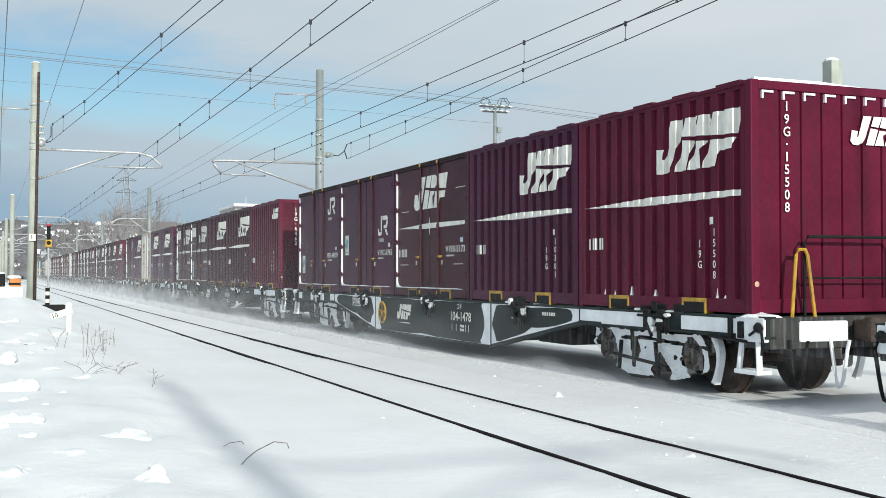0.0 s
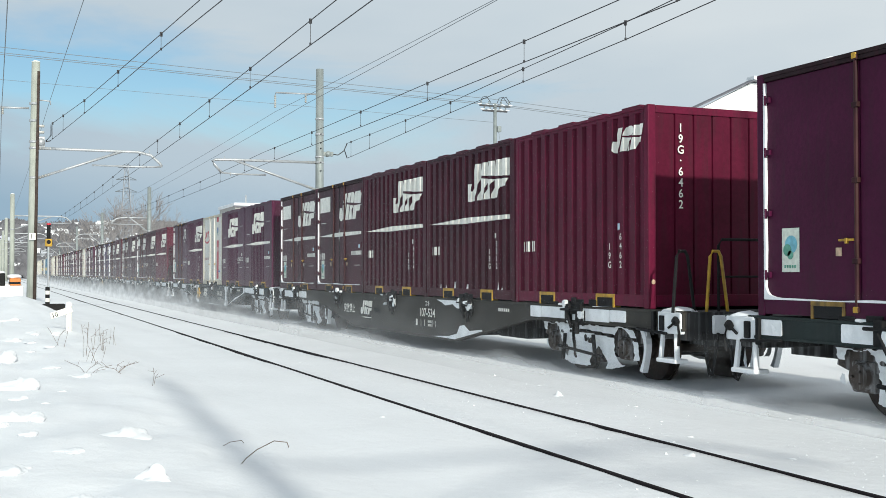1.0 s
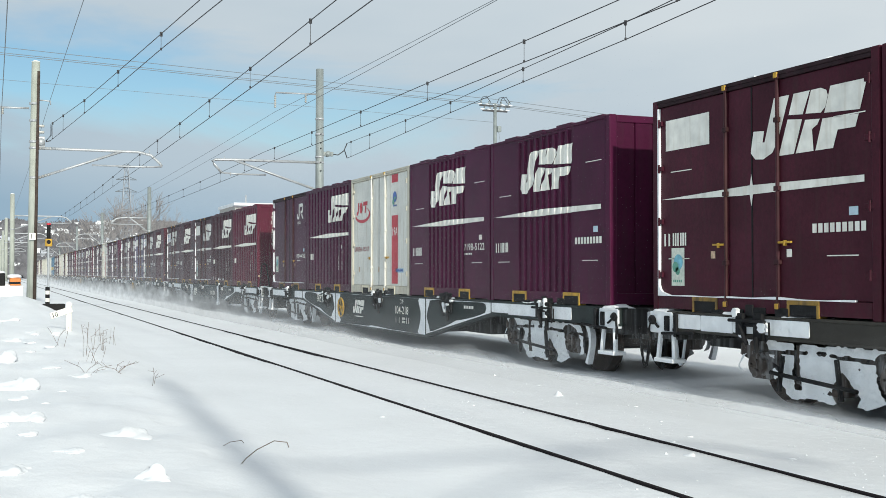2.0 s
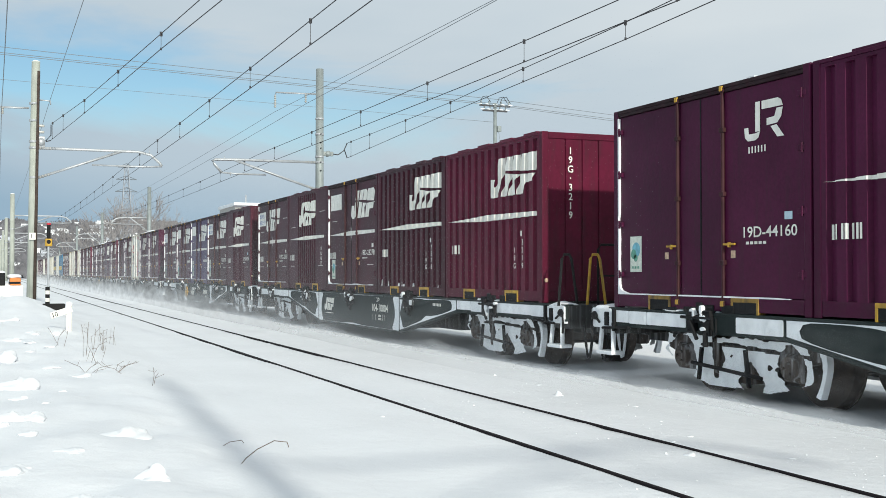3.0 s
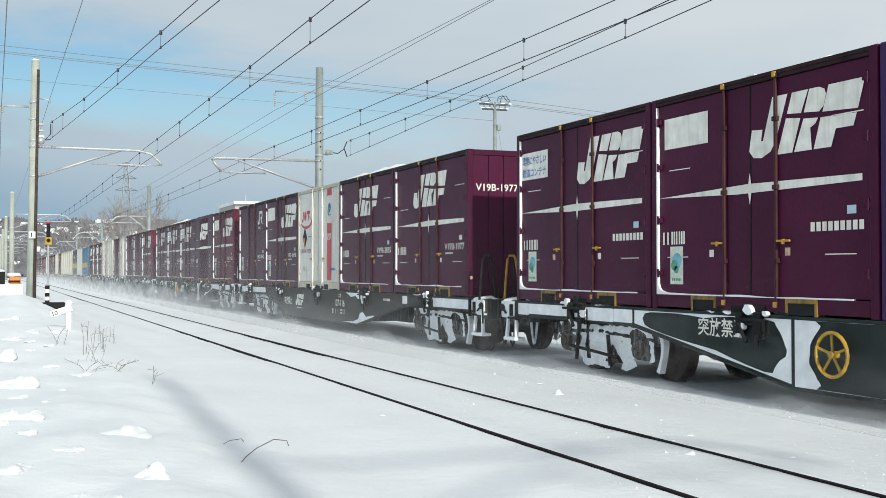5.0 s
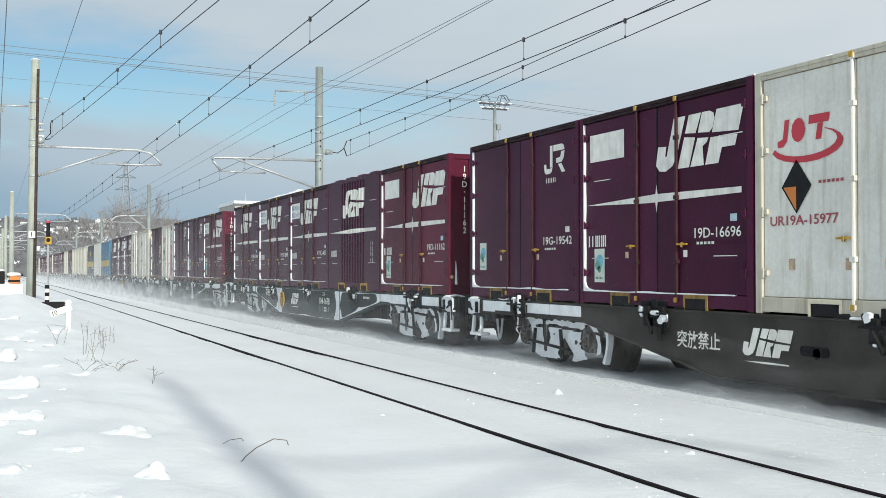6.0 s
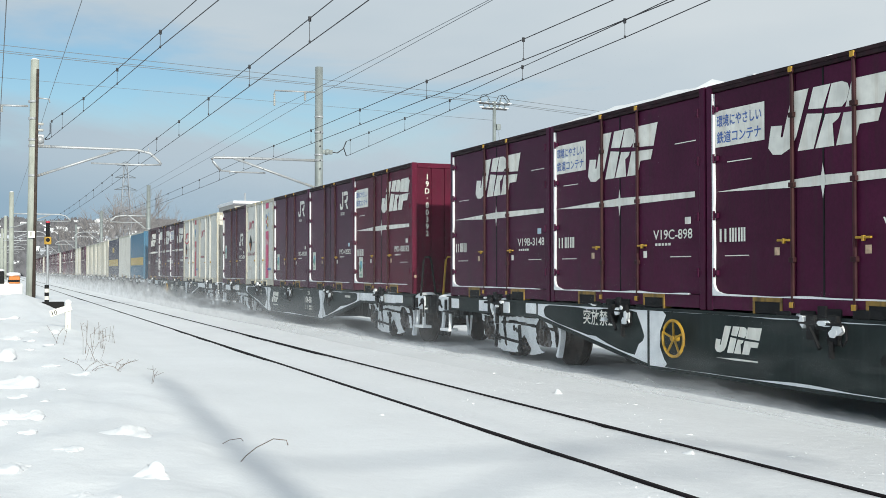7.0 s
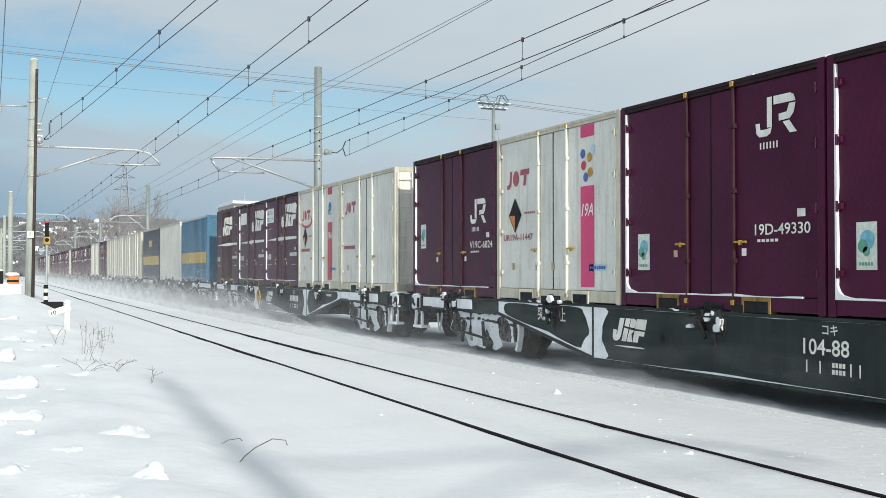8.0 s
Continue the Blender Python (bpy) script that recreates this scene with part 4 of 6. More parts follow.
def brake_cock(y, d):
    """A cock with its lever and bent pipe on the end beam."""
    bm = bmesh.new()
    x = -SILL - 0.03
    lump(bm, (x, y - d * 0.10, 0.84), (0.035, 0.07, 0.06), 5, 0.4, 2)
    rod(bm, (x, y - d * 0.10, 0.84), (x - 0.01, y - d * 0.24, 0.76), 0.016, seg=6)
    tube(bm, [(x, y - d * 0.06, 0.82), (x - 0.01, y - d * 0.02, 0.70), (x, y - d * 0.05, 0.56)], 0.016, 6)
    box(bm, x - 0.01, x + 0.03, y - d * 0.40 - 0.05, y - d * 0.40 + 0.05, 0.72, 0.90, 0.012)
    box(bm, x - 0.015, x + 0.03, y - d * 0.58 - 0.03, y - d * 0.58 + 0.03, 0.66, 0.94, 0.01)
    rod(bm, (x, y - d * 0.30, 0.69), (x, y - d * 0.95, 0.72), 0.018, seg=6)
    return bm


def end_boxes(y0, y1, seed):
    """Snow-plastered plates and boxes on the corner of the end beam."""
    bm = bmesh.new()
    box(bm, -SILL - 0.02, -SILL + 0.30, y0, y1, 0.69, 0.95, 0.02)
    face = y0 if y0 < 5 else y1
    d = -0.05 if y0 < 5 else 0.05
    box(bm, -SILL + 0.40, -SILL + 1.04, face - 0.01, face + d, 0.69, 0.91, 0.02)
    box(bm, SILL - 0.62, SILL - 0.08, face - 0.01, face + d, 0.69, 0.91, 0.02)
    lump(bm, (-SILL + 0.12, (y0 + y1) / 2, 0.95), (0.18, abs(y1 - y0) * 0.5, 0.05), seed, 0.4, 2)
    return bm


def hand_rail(y, x0, x1, top, r=0.018):
    bm = bmesh.new()
    tube(bm, [(x0, y, 0.94), (x0, y, top - 0.07), (x0 + 0.05 * (1 if x1 > x0 else -1), y, top), (x1 - 0.05 * (1 if x1 > x0 else -1), y, top), (x1, y, top - 0.07), (x1, y, 0.94)], r, 7)
    return bm


def grab_rail(y, x, top):
    """A grab rail with splayed legs."""
    bm = bmesh.new()
    tube(bm, [(x - 0.13, y, 0.94), (x - 0.075, y, top - 0.06), (x - 0.04, y, top), (x + 0.04, y, top), (x + 0.075, y, top - 0.06), (x + 0.17, y, 0.94)], 0.020, 7)
    return bm


def hand_wheel(y, z):
    bm = bmesh.new()
    n = 20
    ring = [(-SILL - 0.07, y + 0.21 * math.cos(2 * math.pi * i / n), z + 0.21 * math.sin(2 * math.pi * i / n)) for i in range(n + 1)]
    tube(bm, ring, 0.018, 6)
    for k in range(5):
        a = 2 * math.pi * k / 5 + 0.3
        rod(bm, (-SILL - 0.06, y, z), (-SILL - 0.07, y + 0.20 * math.cos(a), z + 0.20 * math.sin(a)), 0.014, seg=6)
    rod(bm, (-SILL - 0.09, y, z), (-SILL + 0.01, y, z), 0.035, seg=8)
    return bm


WHEELS = []
KNEE_SNOW = [(7.6, 0.262), (6.53, 0.258), (5.35, 0.452), (5.40, 0.475), (5.9, 0.43), (6.12, 0.52), (6.30, 0.50), (6.42, 0.36), (6.8, 0.30)]
POCKET_SNOW = [(7.35, 0.925), (5.85, 0.925), (5.9, 0.86), (6.15, 0.78), (6.45, 0.80), (6.62, 0.86), (6.95, 0.83), (7.12, 0.88)]


def wagon(style, number, seed, detail=True):
    paint, pname = (SILL_GREEN, "green") if style == "green" else (SILL_GREY, "grey")
    root = empty("container_wagon", pose(0, 0, 0))
    for s in (-1, 1):
        sill = put("side_sill", cached(("sill", pname, s), lambda: side_sill(s), paint), root)
        put("top_flange", cached(("top_flange", pname, s), lambda: top_flange(s), paint), sill)
        put("lower_flange", cached(("lower_flange", pname, s), lambda: lower_flange(s), paint), sill)
        for y in (3.62, 6.53, 12.30, 15.28) if style == "green" else ():
            put("stiffener", cached(("stiffener", pname, s, y), lambda: stiffener(y, s), paint), sill)
    put("underframe", cached(("deck",), deck_mesh, UNDERSIDE), root, label="snow-dusted dark underframe with brake cylinders")
    v = seed % 3
    if style == "green":
        for i in range(3):
            put("sill_snow", cached(("sill_snow", v, i), lambda: sill_snow(v, i), CAKED), root, label="snow crust along the sill edges")
    else:
        for name, outline in (("knee", KNEE_SNOW), ("pocket", POCKET_SNOW)):
            put("sill_snow", cached(("sill_snow", name), lambda: _prism_mesh(outline, -SILL - 0.010, -SILL - 0.002), CAKED), root, label="patch of snow stuck to the sill")
    for i, c in enumerate(end_crusts(seed % 6, 0.50 if seed % 2 else 0.85)):
        put("sill_snow", cached(("end_crust", seed % 6, i), lambda: crust_mesh(*c), CAKED), root, label="snow crust along the sill edges")

    gears = [k * PITCH + (1.79 if seed % 2 else 2.28) for k in range(5)]
    for i, y in enumerate(gears):
        put("container_lock", cached(("lock", i % 2), lambda: _one(lock_gear, 0.0, i % 2), BLACK), root, pose(0, y, 0))
        put("lock_snow", cached(("lock_snow", i % 4 + v), lambda: _one(gear_snow, 0.0, i % 4 + v), CAKED), root, pose(0, y, 0))
    for b, y in enumerate((CENTRE - 7.05, CENTRE + 7.05)):
        bogie = put("bogie", cached(("brake_gear",), brake_gear, BLACK), root, pose(0, y, 0))
        for s in (-1, 1):
            put("side_frame", cached(("side_frame", s), lambda: side_frame(s), FROSTED), bogie, pose(-s * 0.09, 0, 0))
            put("bogie_snow", cached(("bogie_snow", (seed + b) % 3, s), lambda: bogie_snow((seed + b) % 3, s), CAKED, True), bogie, pose(-s * 0.09, 0, 0), "snow caked on the bogie side")
        for dy in (-0.95, 0.95):
            for s in (-1, 1) if dy < 0 else ():
                put("snow_apron", cached(("apron", s, dy), lambda: snow_apron(s, dy), CAKED), bogie, pose(-s * 0.05, 0, 0), "crescent of snow beside the wheel")
            w = put("wheelset", cached(("wheelset",), wheelset_mesh, RUST), bogie, pose(0, dy, 0.43))
            if detail:
                WHEELS.append(w)
    for y, d in ((-0.28, -1), (19.12, 1)):
        put("coupler", cached(("coupler", d), lambda: coupler(y, d), RUST), root)
        if detail:
            if d < 0:
                put("air_hose", cached(("hose", d), lambda: hose(y, d, -0.42), CAKED), root, label="hanging hose furred with snow")
            put("air_hose", cached(("hose2", d), lambda: hose(y, d, -0.95), BLACK), root)
            put("step", cached(("step", d), lambda: step_mesh(y - d * 0.32, -SILL + 0.04), CAKED), root, label="snow-covered stirrup step")
            put("brake_cock", cached(("cock", d), lambda: brake_cock(y, d), BLACK), root)
            put("end_box", cached(("endbox", d, v), lambda: end_boxes(*sorted((y - d * 0.02, y - d * 0.50)), v), CAKED), root, label="corner box plastered with snow")
    if detail:
        if seed % 2 == 0:
            put("grab_rail", cached(("loop_dark",), lambda: grab_rail(-0.16, -1.14, 1.66), BLACK), root, label="dark grab rail with splayed legs")
        if seed % 2 == 0 or seed == 1:
            put("hand_rail", cached(("rail_dark",), lambda: hand_rail(-0.20, -0.66, 0.60, 1.80), BLACK), root)
            put("hand_rail", cached(("rail_cross",), lambda: _rod_mesh((-0.66, -0.20, 1.36), (0.60, -0.20, 1.36), 0.012), BLACK), root)
            put("grab_rail", cached(("rail_yellow",), lambda: grab_rail(-0.24, -0.73, 1.66), YELLOW), root, label="yellow grab rail")
    if seed % 2 and detail:
        put("hand_wheel", cached(("wheel_yellow",), lambda: hand_wheel(11.68, 0.62), YELLOW), root, label="yellow brake hand wheel")
    if detail:
        def m(name, shapes, y, z, material=WHITE):
            part(name, decal(shapes, (y, z), (1, 1), -SILL - 0.005), material, root)
        e = 10.97 if seed % 2 else 11.80
        m("emblem", [([(u * 0.49, w * 0.29) for u, w in s[0]], s[1]) for s in emblem_shapes()], e, 0.52)
        m("emblem_line", dart(0.72, 0.022), e - 0.02, 0.455)
        m("wagon_number", text(number, 0.155, 1.12) if number else bars(6, 0.11, 0.15, 0.03), 8.20, 0.60)
        m("series_name", text("コキ", 0.085), 7.93, 0.80)
        m("bracket_bars", bars(2, 0.018, 0.12, 0.17), 8.16, 0.42)
        m("rating_bars", [f for r in range(2) for f in moved(bars(4, 0.035, 0.045, 0.012), 0, 0.065 * r)], 7.80, 0.425)
        m("bracket_bars", bars(2, 0.018, 0.12, 0.10), 7.56, 0.42)
        m("warning", text("突放禁止", 0.155 if style == "green" else 0.15), 13.90 if style == "green" else 13.01, 0.71 if style == "green" else 0.545)
        m("rating_bars", bars(6, 0.05, 0.05, 0.02), 4.75, 0.80)
        # hole and slot are flat black shapes, the dark inside them painted on
        m("hole_shade", [disc(0.055)], 8.46 if seed % 2 else 10.66, 0.60, BLACK)
        if style != "green":
            m("plate", bars(1, 0.09, 0.12, 0), 8.42, 0.42)
            m("slot_shade", [(rounded(0, 0.42, -0.05, 0.05, 0.045), [tuple(range(20))])], 10.90, 0.62, BLACK)
    return root


def _prism_mesh(outline, x0, x1):
    bm = bmesh.new()
    prism(bm, outline, x0, x1)
    return bm


def _one(builder, *args):
    bm = bmesh.new()
    builder(bm, *args)
    return bm


def _rod_mesh(a, b, r):
    bm = bmesh.new()
    rod(bm, a, b, r, seg=6)
    return bm


# ------------------------------------------------ ground
TRACK_NEAR, TRACK_FAR = 4.625, 8.605


def height(x, y):
    """Snow level: flat by the tracks, a trodden bank on the near side, flat beyond."""
    z = -0.012 + 0.02 * noise.noise((x * 0.35, y * 0.12, 1.0))
    if y > 14:
        k = min(1.0, (y - 14) / 18.0)
        bank = 0.16 + 0.34 * k
    else:
        bank = 0.16
    top = np.clip((2.7 - x) / 1.7, 0, 1)
    top = top * top * (3 - 2 * top)
    z += bank * top
    if x < 2.6:
        z += top * (0.06 * noise.noise((x * 0.9, y * 0.45, 4.0)) + 0.045 * noise.noise((x * 2.2, y * 1.0, 8.0)) + 0.022 * noise.noise((x * 6.5, y * 3.2, 5.0)))
    # mound in front of the mast
    z += 0.30 * math.exp(-((x - 0.62) / 0.62) ** 2 - ((y - 31.5) / 3.0) ** 2)
    # powder heaped between the rails and towards the train
    z += 0.016 * noise.noise((x * 1.4, y * 0.5, 2.0)) + ((0.006 * noise.noise((x * 4.0, y * 2.2, 3.0)) + 0.004 * noise.noise((x * 9.0, y * 6.0, 7.0))) if y < 36 else 0)
    z += 0.022 * max(0.0, 1 - ((x - TRACK_FAR) / 2.2) ** 2)
    for c in (TRACK_NEAR, TRACK_FAR):
        for s in (-0.5675, 0.5675):
            d = abs(x - c - s)
            if d < 0.16:
                z = (min(z, -0.006) if d > 0.028 else -0.03) if c == TRACK_NEAR else max(z, 0.004)
    if x > 16:
        z += min(1.0, (x - 16) / 40) * 0.6 * (1 + noise.noise((x * 0.05, y * 0.05, 6.0)))
    return z


def ground_mesh():
    def spread(lo, hi, step, far):
        a = list(np.arange(lo, hi, step))
        s, v = step, hi
        while v < far:
            a.append(v)
            s *= 1.28
            v += s
        a.append(far)
        s, v = step, lo
        while v > -far:
            s *= 1.28
            v -= s
            a.append(max(v, -far))
        return sorted(a)
    xs = set(round(float(v), 4) for v in spread(-1.5, 7.4, 0.10, 2600))
    for c in (TRACK_NEAR, TRACK_FAR):
        for s in (-0.5675, 0.5675):
            xs |= {round(c + s + d, 4) for d in (-0.10, -0.032, -0.026, 0.026, 0.032, 0.10)}
    xs = sorted(xs)
    ys = [float(v) for v in spread(4.0, 44.0, 0.16, 2600)]
    verts = [(x, y, height(x, y)) for y in ys for x in xs]
    n = len(xs)
    faces = [(j * n + i, j * n + i + 1, (j + 1) * n + i + 1, (j + 1) * n + i) for j in range(len(ys) - 1) for i in range(n - 1)]
    me = bpy.data.meshes.new("ground")
    me.from_pydata(verts, [], faces)
    me.materials.append(GROUND)
    for p in me.polygons:
        p.use_smooth = True
    return me


tagged(new("ground", ground_mesh()), "fresh wind-blown snow covering the trackside ground", "snow", kind="structure")


def rail(x, name):
    bm = bmesh.new()
    pr = [(-0.023, -0.004), (-0.018, 0.002), (0.018, 0.002), (0.023, -0.004), (0.023, -0.035), (0.008, -0.05), (0.008, -0.12), (0.06, -0.14), (0.06, -0.15), (-0.06, -0.15), (-0.06, -0.14), (-0.008, -0.12), (-0.008, -0.05), (-0.023, -0.035)]
    a = [bm.verts.new((x + u, -30.0, v)) for u, v in pr]
    b = [bm.verts.new((x + u, 900.0, v)) for u, v in pr]
    bm.faces.new(a)
    bm.faces.new(b[::-1])
    for i in range(len(pr)):
        j = (i + 1) % len(pr)
        bm.faces.new((a[i], a[j], b[j], b[i]))
    return tagged(new(name, to_mesh(name, bm, RAILHEAD)), "dark steel rail sunk flush in the snow", "rail", "rails", "structure")


for c in (TRACK_NEAR, TRACK_FAR):
    for s in (-0.5675, 0.5675):
        rail(c + s, "rail")


def crumbs():
    """Granules and small broken pieces of snow strewn about the near track."""
    r = np.random.RandomState(21)
    verts, faces = [], []
    octa = [(1, 0, 0), (0, 1, 0), (-1, 0, 0), (0, -1, 0), (0, 0, 1)]
    for k in range(2300):
        x, y = r.uniform(3.8, 7.4), 4.5 + r.exponential(7.0)
        if noise.noise((x * 0.8, y * 0.4, 12.0)) < -0.05 and r.rand() < 0.8:
            continue
        s = 0.002 + r.exponential(0.0022)
        if any(abs(x - TRACK_NEAR - d) < 0.09 for d in (-0.5675, 0.5675)):
            continue
        z, i = height(x, y) - 0.001, len(verts)
        for a, b, c in octa:
            verts.append((x + s * (a * r.uniform(0.7, 1.3) + r.uniform(-0.3, 0.3)), y + s * (b * r.uniform(0.7, 1.5)), z + s * c * r.uniform(0.6, 1.2)))
        faces += [(i, i + 1, i + 4), (i + 1, i + 2, i + 4), (i + 2, i + 3, i + 4), (i + 3, i, i + 4)]
    me = bpy.data.meshes.new("snow_crumbs")
    me.from_pydata(verts, [], faces)
    me.materials.append(GROUND)
    tagged(new("snow_crumbs", me), "small crumbs of broken snow strewn over the ground", "snow", kind="stuff")


crumbs()


# ------------------------------------------------ overhead line
def sag_line(points, steps=10, sag=0.00003):
    """A bent line through points with a little sag between far ones."""
    out = []
    for a, b in zip(points, points[1:]):
        a, b = Vector(a), Vector(b)
        d = (b - a).length
        for i in range(steps):
            k = i / steps
            p = a.lerp(b, k)
            p.z -= 4 * k * (1 - k) * d * d * sag
            out.append(p)
    out.append(Vector(points[-1]))
    return out


def wire(name, points, r, material, label, category="wire", steps=10, sag=0.00003):
    bm = bmesh.new()
    tube(bm, sag_line(points, steps, sag), r, 5)
    return tagged(new(name, to_mesh(name, bm, material, True)), label, category, "overhead wires")


def dropper_mesh(gap):
    bm = bmesh.new()
    rod(bm, (0, 0, 0), (0, 0, -gap), 0.005, seg=5)
    rod(bm, (0, 0, 0.03), (0, 0, -0.045), 0.026, seg=7)
    rod(bm, (0, 0, -gap + 0.03), (0, 0, -gap - 0.012), 0.017, seg=6)
    return to_mesh("dropper", bm, WIRE)


MASTS_Y = [-8.0, 38.0, 84.0, 122.0, 160.0, 202.0, 246.0]


def line_pair(x, low, high, step):
    """Contact wire, and the messenger wire above it with its droppers."""
    wire("contact_wire", [(x + (0.10 if i % 2 else -0.10), y, low) for i, y in enumerate(MASTS_Y)], 0.0085, WIRE, "dark copper contact wire over the track", steps=4)
    mess = wire("messenger_wire", [(x + (0.06 if i % 2 else -0.06), y, high) for i, y in enumerate(MASTS_Y)], 0.0085, WIRE, "dark messenger wire carrying droppers above the track", sag=0.00005)
    me = dropper_mesh(high - low - 0.05)
    y = 8.0
    while y < 120:
        sx = float(np.interp(y, MASTS_Y, [x + (0.06 if i % 2 else -0.06) for i in range(len(MASTS_Y))]))
        i = max(k for k in range(len(MASTS_Y)) if MASTS_Y[k] <= y)
        k = (y - MASTS_Y[i]) / (MASTS_Y[i + 1] - MASTS_Y[i])
        put("dropper", me, mess, pose(sx, y, high - 4 * k * (1 - k) * (MASTS_Y[i + 1] - MASTS_Y[i]) ** 2 * 0.00005))
        y += step


line_pair(TRACK_NEAR, 5.07, 5.50, 4.48)
line_pair(TRACK_FAR, 5.16, 5.57, 4.70)


def anchored(upper, lower, label, at):
    """A second pair of wires that leaves the track and is anchored to a mast, with droppers between."""
    up = wire("messenger_wire", upper, 0.008, WIRE, "dark messenger wire running out to " + label)
    wire("contact_wire", lower, 0.008, WIRE, "dark contact wire running out to " + label)
    for k, y in enumerate(at):
        ya, za, xa = [p[1] for p in upper], [p[2] for p in upper], [p[0] for p in upper]
        zl = float(np.interp(y, [p[1] for p in lower], [p[2] for p in lower]))
        z, x = float(np.interp(y, ya, za)), float(np.interp(y, ya, xa))
        put("dropper", dropper_mesh(max(0.1, z - zl)), up, pose(x, y, z))


anchored([(4.0, -8.0, 5.5), (3.6, 0.0, 5.45), (2.79, 16.3, 5.41), (2.40, 24.1, 5.625), (2.13, 29.3, 5.77), (1.70, 37.8, 6.18)],
         [(4.0, -8.0, 5.05), (3.6, 0.0, 5.05), (2.86, 15.0, 5.11), (2.63, 19.3, 5.22), (2.40, 23.9, 5.31), (1.70, 37.8, 5.66)], "the concrete mast", (9.5, 14.5, 19.3, 24.0, 29.4, 34.2, 37.2))
anchored([(8.6, -8.0, 5.5), (8.66, 10.0, 5.30), (9.2, 15.0, 5.345), (9.75, 19.9, 5.455), (10.3, 25.0, 5.545), (11.7, 37.8, 6.02)],
         [(8.6, -8.0, 5.05), (8.66, 10.0, 5.02), (9.2, 15.0, 5.075), (9.75, 19.9, 5.195), (10.3, 25.0, 5.295), (11.68, 37.8, 5.48)], "the steel mast", (10.4, 15.0, 19.7, 24.8, 29.3, 34.1, 37.2))

wire("feeder_cable", [(1.67, -8, 7.1), (1.67, 38, 6.95), (1.75, 84, 6.9), (1.75, 122, 6.9)], 0.008, THINWIRE, "thin grey feeder cable along the line")
wire("feeder_cable", [(0.22, -8, 6.7), (0.22, 38, 6.5), (0.4, 84, 6.6)], 0.011, THINWIRE, "grey feeder cable along the line")
wire("feeder_cable", [(10.2, -8, 7.6), (10.2, 38, 7.35), (10.2, 84, 7.0), (10.2, 122, 7.0)], 0.008, THINWIRE, "thin grey feeder cable along the line")
wire("feeder_cable", [(10.6, -8, 7.4), (9.1, 38, 7.02), (9.1, 84, 6.8), (9.1, 122, 6.7)], 0.007, THINWIRE, "thin grey feeder cable along the line")


def insulator(bm, a, b, r=0.055, n=4):
    a, b = Vector(a), Vector(b)
    rod(bm, a, b, r * 0.45, seg=8)
    for i in range(n):
        p = a.lerp(b, (i + 0.5) / n)
        d = (b - a).normalized() * 0.014
        rod(bm, p - d, p + d, r, r * 0.7, seg=10)


def mast(x, y, top, r, material, side, rail_x, label, full=True, lean=0.0, tube_z=5.42, hooked=False):
    """A round mast with a tubular cantilever that holds the wires over one track. side: the way to the track."""
    root = empty("catenary_mast", pose(x, y, -0.1))
    tagged(root, label, "catenary mast", "catenary masts")
    h = top + 0.1

    def p(name, build, m, lab="", smooth=True):
        bm = bmesh.new()
        build(bm)
        return part(name, bm, m, root, lab, smooth)

    p("pole", lambda b: (rod(b, (-lean, 0, 0), (lean, 0, h), r * 1.10, r * 0.92, seg=20)), material)
    if material is CONCRETE:
        p("cap_snow", lambda b: lump(b, (lean, 0, h), (r * 0.9, r * 0.9, 0.05), 3), SNOW)
    zt, zb = tube_z + 0.1, tube_z - 0.86
    end = (rail_x - x) + side * 0.62
    d = side
    if hooked:
        arm = [(d * r, 0, zt), (end - d * 0.85, 0, zt - 0.01), (end - d * 0.10, 0, zt - 0.03), (end, 0, zt - 0.08), (end - d * 0.05, 0, zt - 0.18), (end - d * 0.31, 0, zt - 0.47)]
        back, low = end - d * 0.31, zt - 0.47
    else:
        arm = [(d * r, 0, zt), (d * 1.2, 0, zt), (end - d * 0.78, 0, zt), (end - d * 0.36, 0, zt - 0.09), (end - d * 0.06, 0, zt - 0.36), (end, 0, zt - 0.46)]
        back, low = end, zt - 0.46
    p("cantilever_tube", lambda b: tube(b, arm, 0.046, 8), GALVA)
    p("diagonal_tube", lambda b: tube(b, [(d * r, 0, zb), (end - d * (0.70 if hooked else 1.32), 0, zt - 0.01)], 0.042, 8), GALVA)
    p("steady_arm", lambda b: (tube(b, [(back, 0, low), (back - d * 0.55, 0, low - 0.03), (back - d * (1.55 if hooked else 2.25), 0, low - 0.03)], 0.030, 7), rod(b, (end - d * 0.62, 0, low + 0.03), (end - d * 0.62, 0.0, low - 0.10), 0.016, seg=6)), GALVA)
    p("insulator", lambda b: insulator(b, (d * (r + 0.02), 0, zt), (d * (r + 0.42), 0, zt)), PORCELAIN)
    p("insulator", lambda b: insulator(b, (d * (r + 0.02), 0, zb + 0.01), (d * (r + 0.36), 0, zb + 0.12)), PORCELAIN)

    for z in (zb, zt, zt + 0.2, 6.4, 6.95):
        if z < h - 0.2 and (full or z < 5.5):
            p("band", lambda b: rod(b, (0, 0, z - 0.035), (0, 0, z + 0.035), r * 1.08, seg=20), GALVA)
    if full:
        p("hanger", lambda b: (rod(b, (end - d * 0.42, 0, zt - 0.06), (end - d * 0.42, 0, zt + 0.10), 0.014, seg=6)), GALVA)
    return root


near_mast = mast(1.20, 38.0, 8.21, 0.140, CONCRETE, 1, TRACK_NEAR, "weathered concrete catenary mast standing in a snow mound", True, 0.045)
far_mast = mast(10.72, 38.0, 8.63, 0.145, MASTSTEEL, -1, TRACK_FAR - 1.05, "grey steel catenary mast with a tubular cantilever", True, 0.0, 5.30, True)


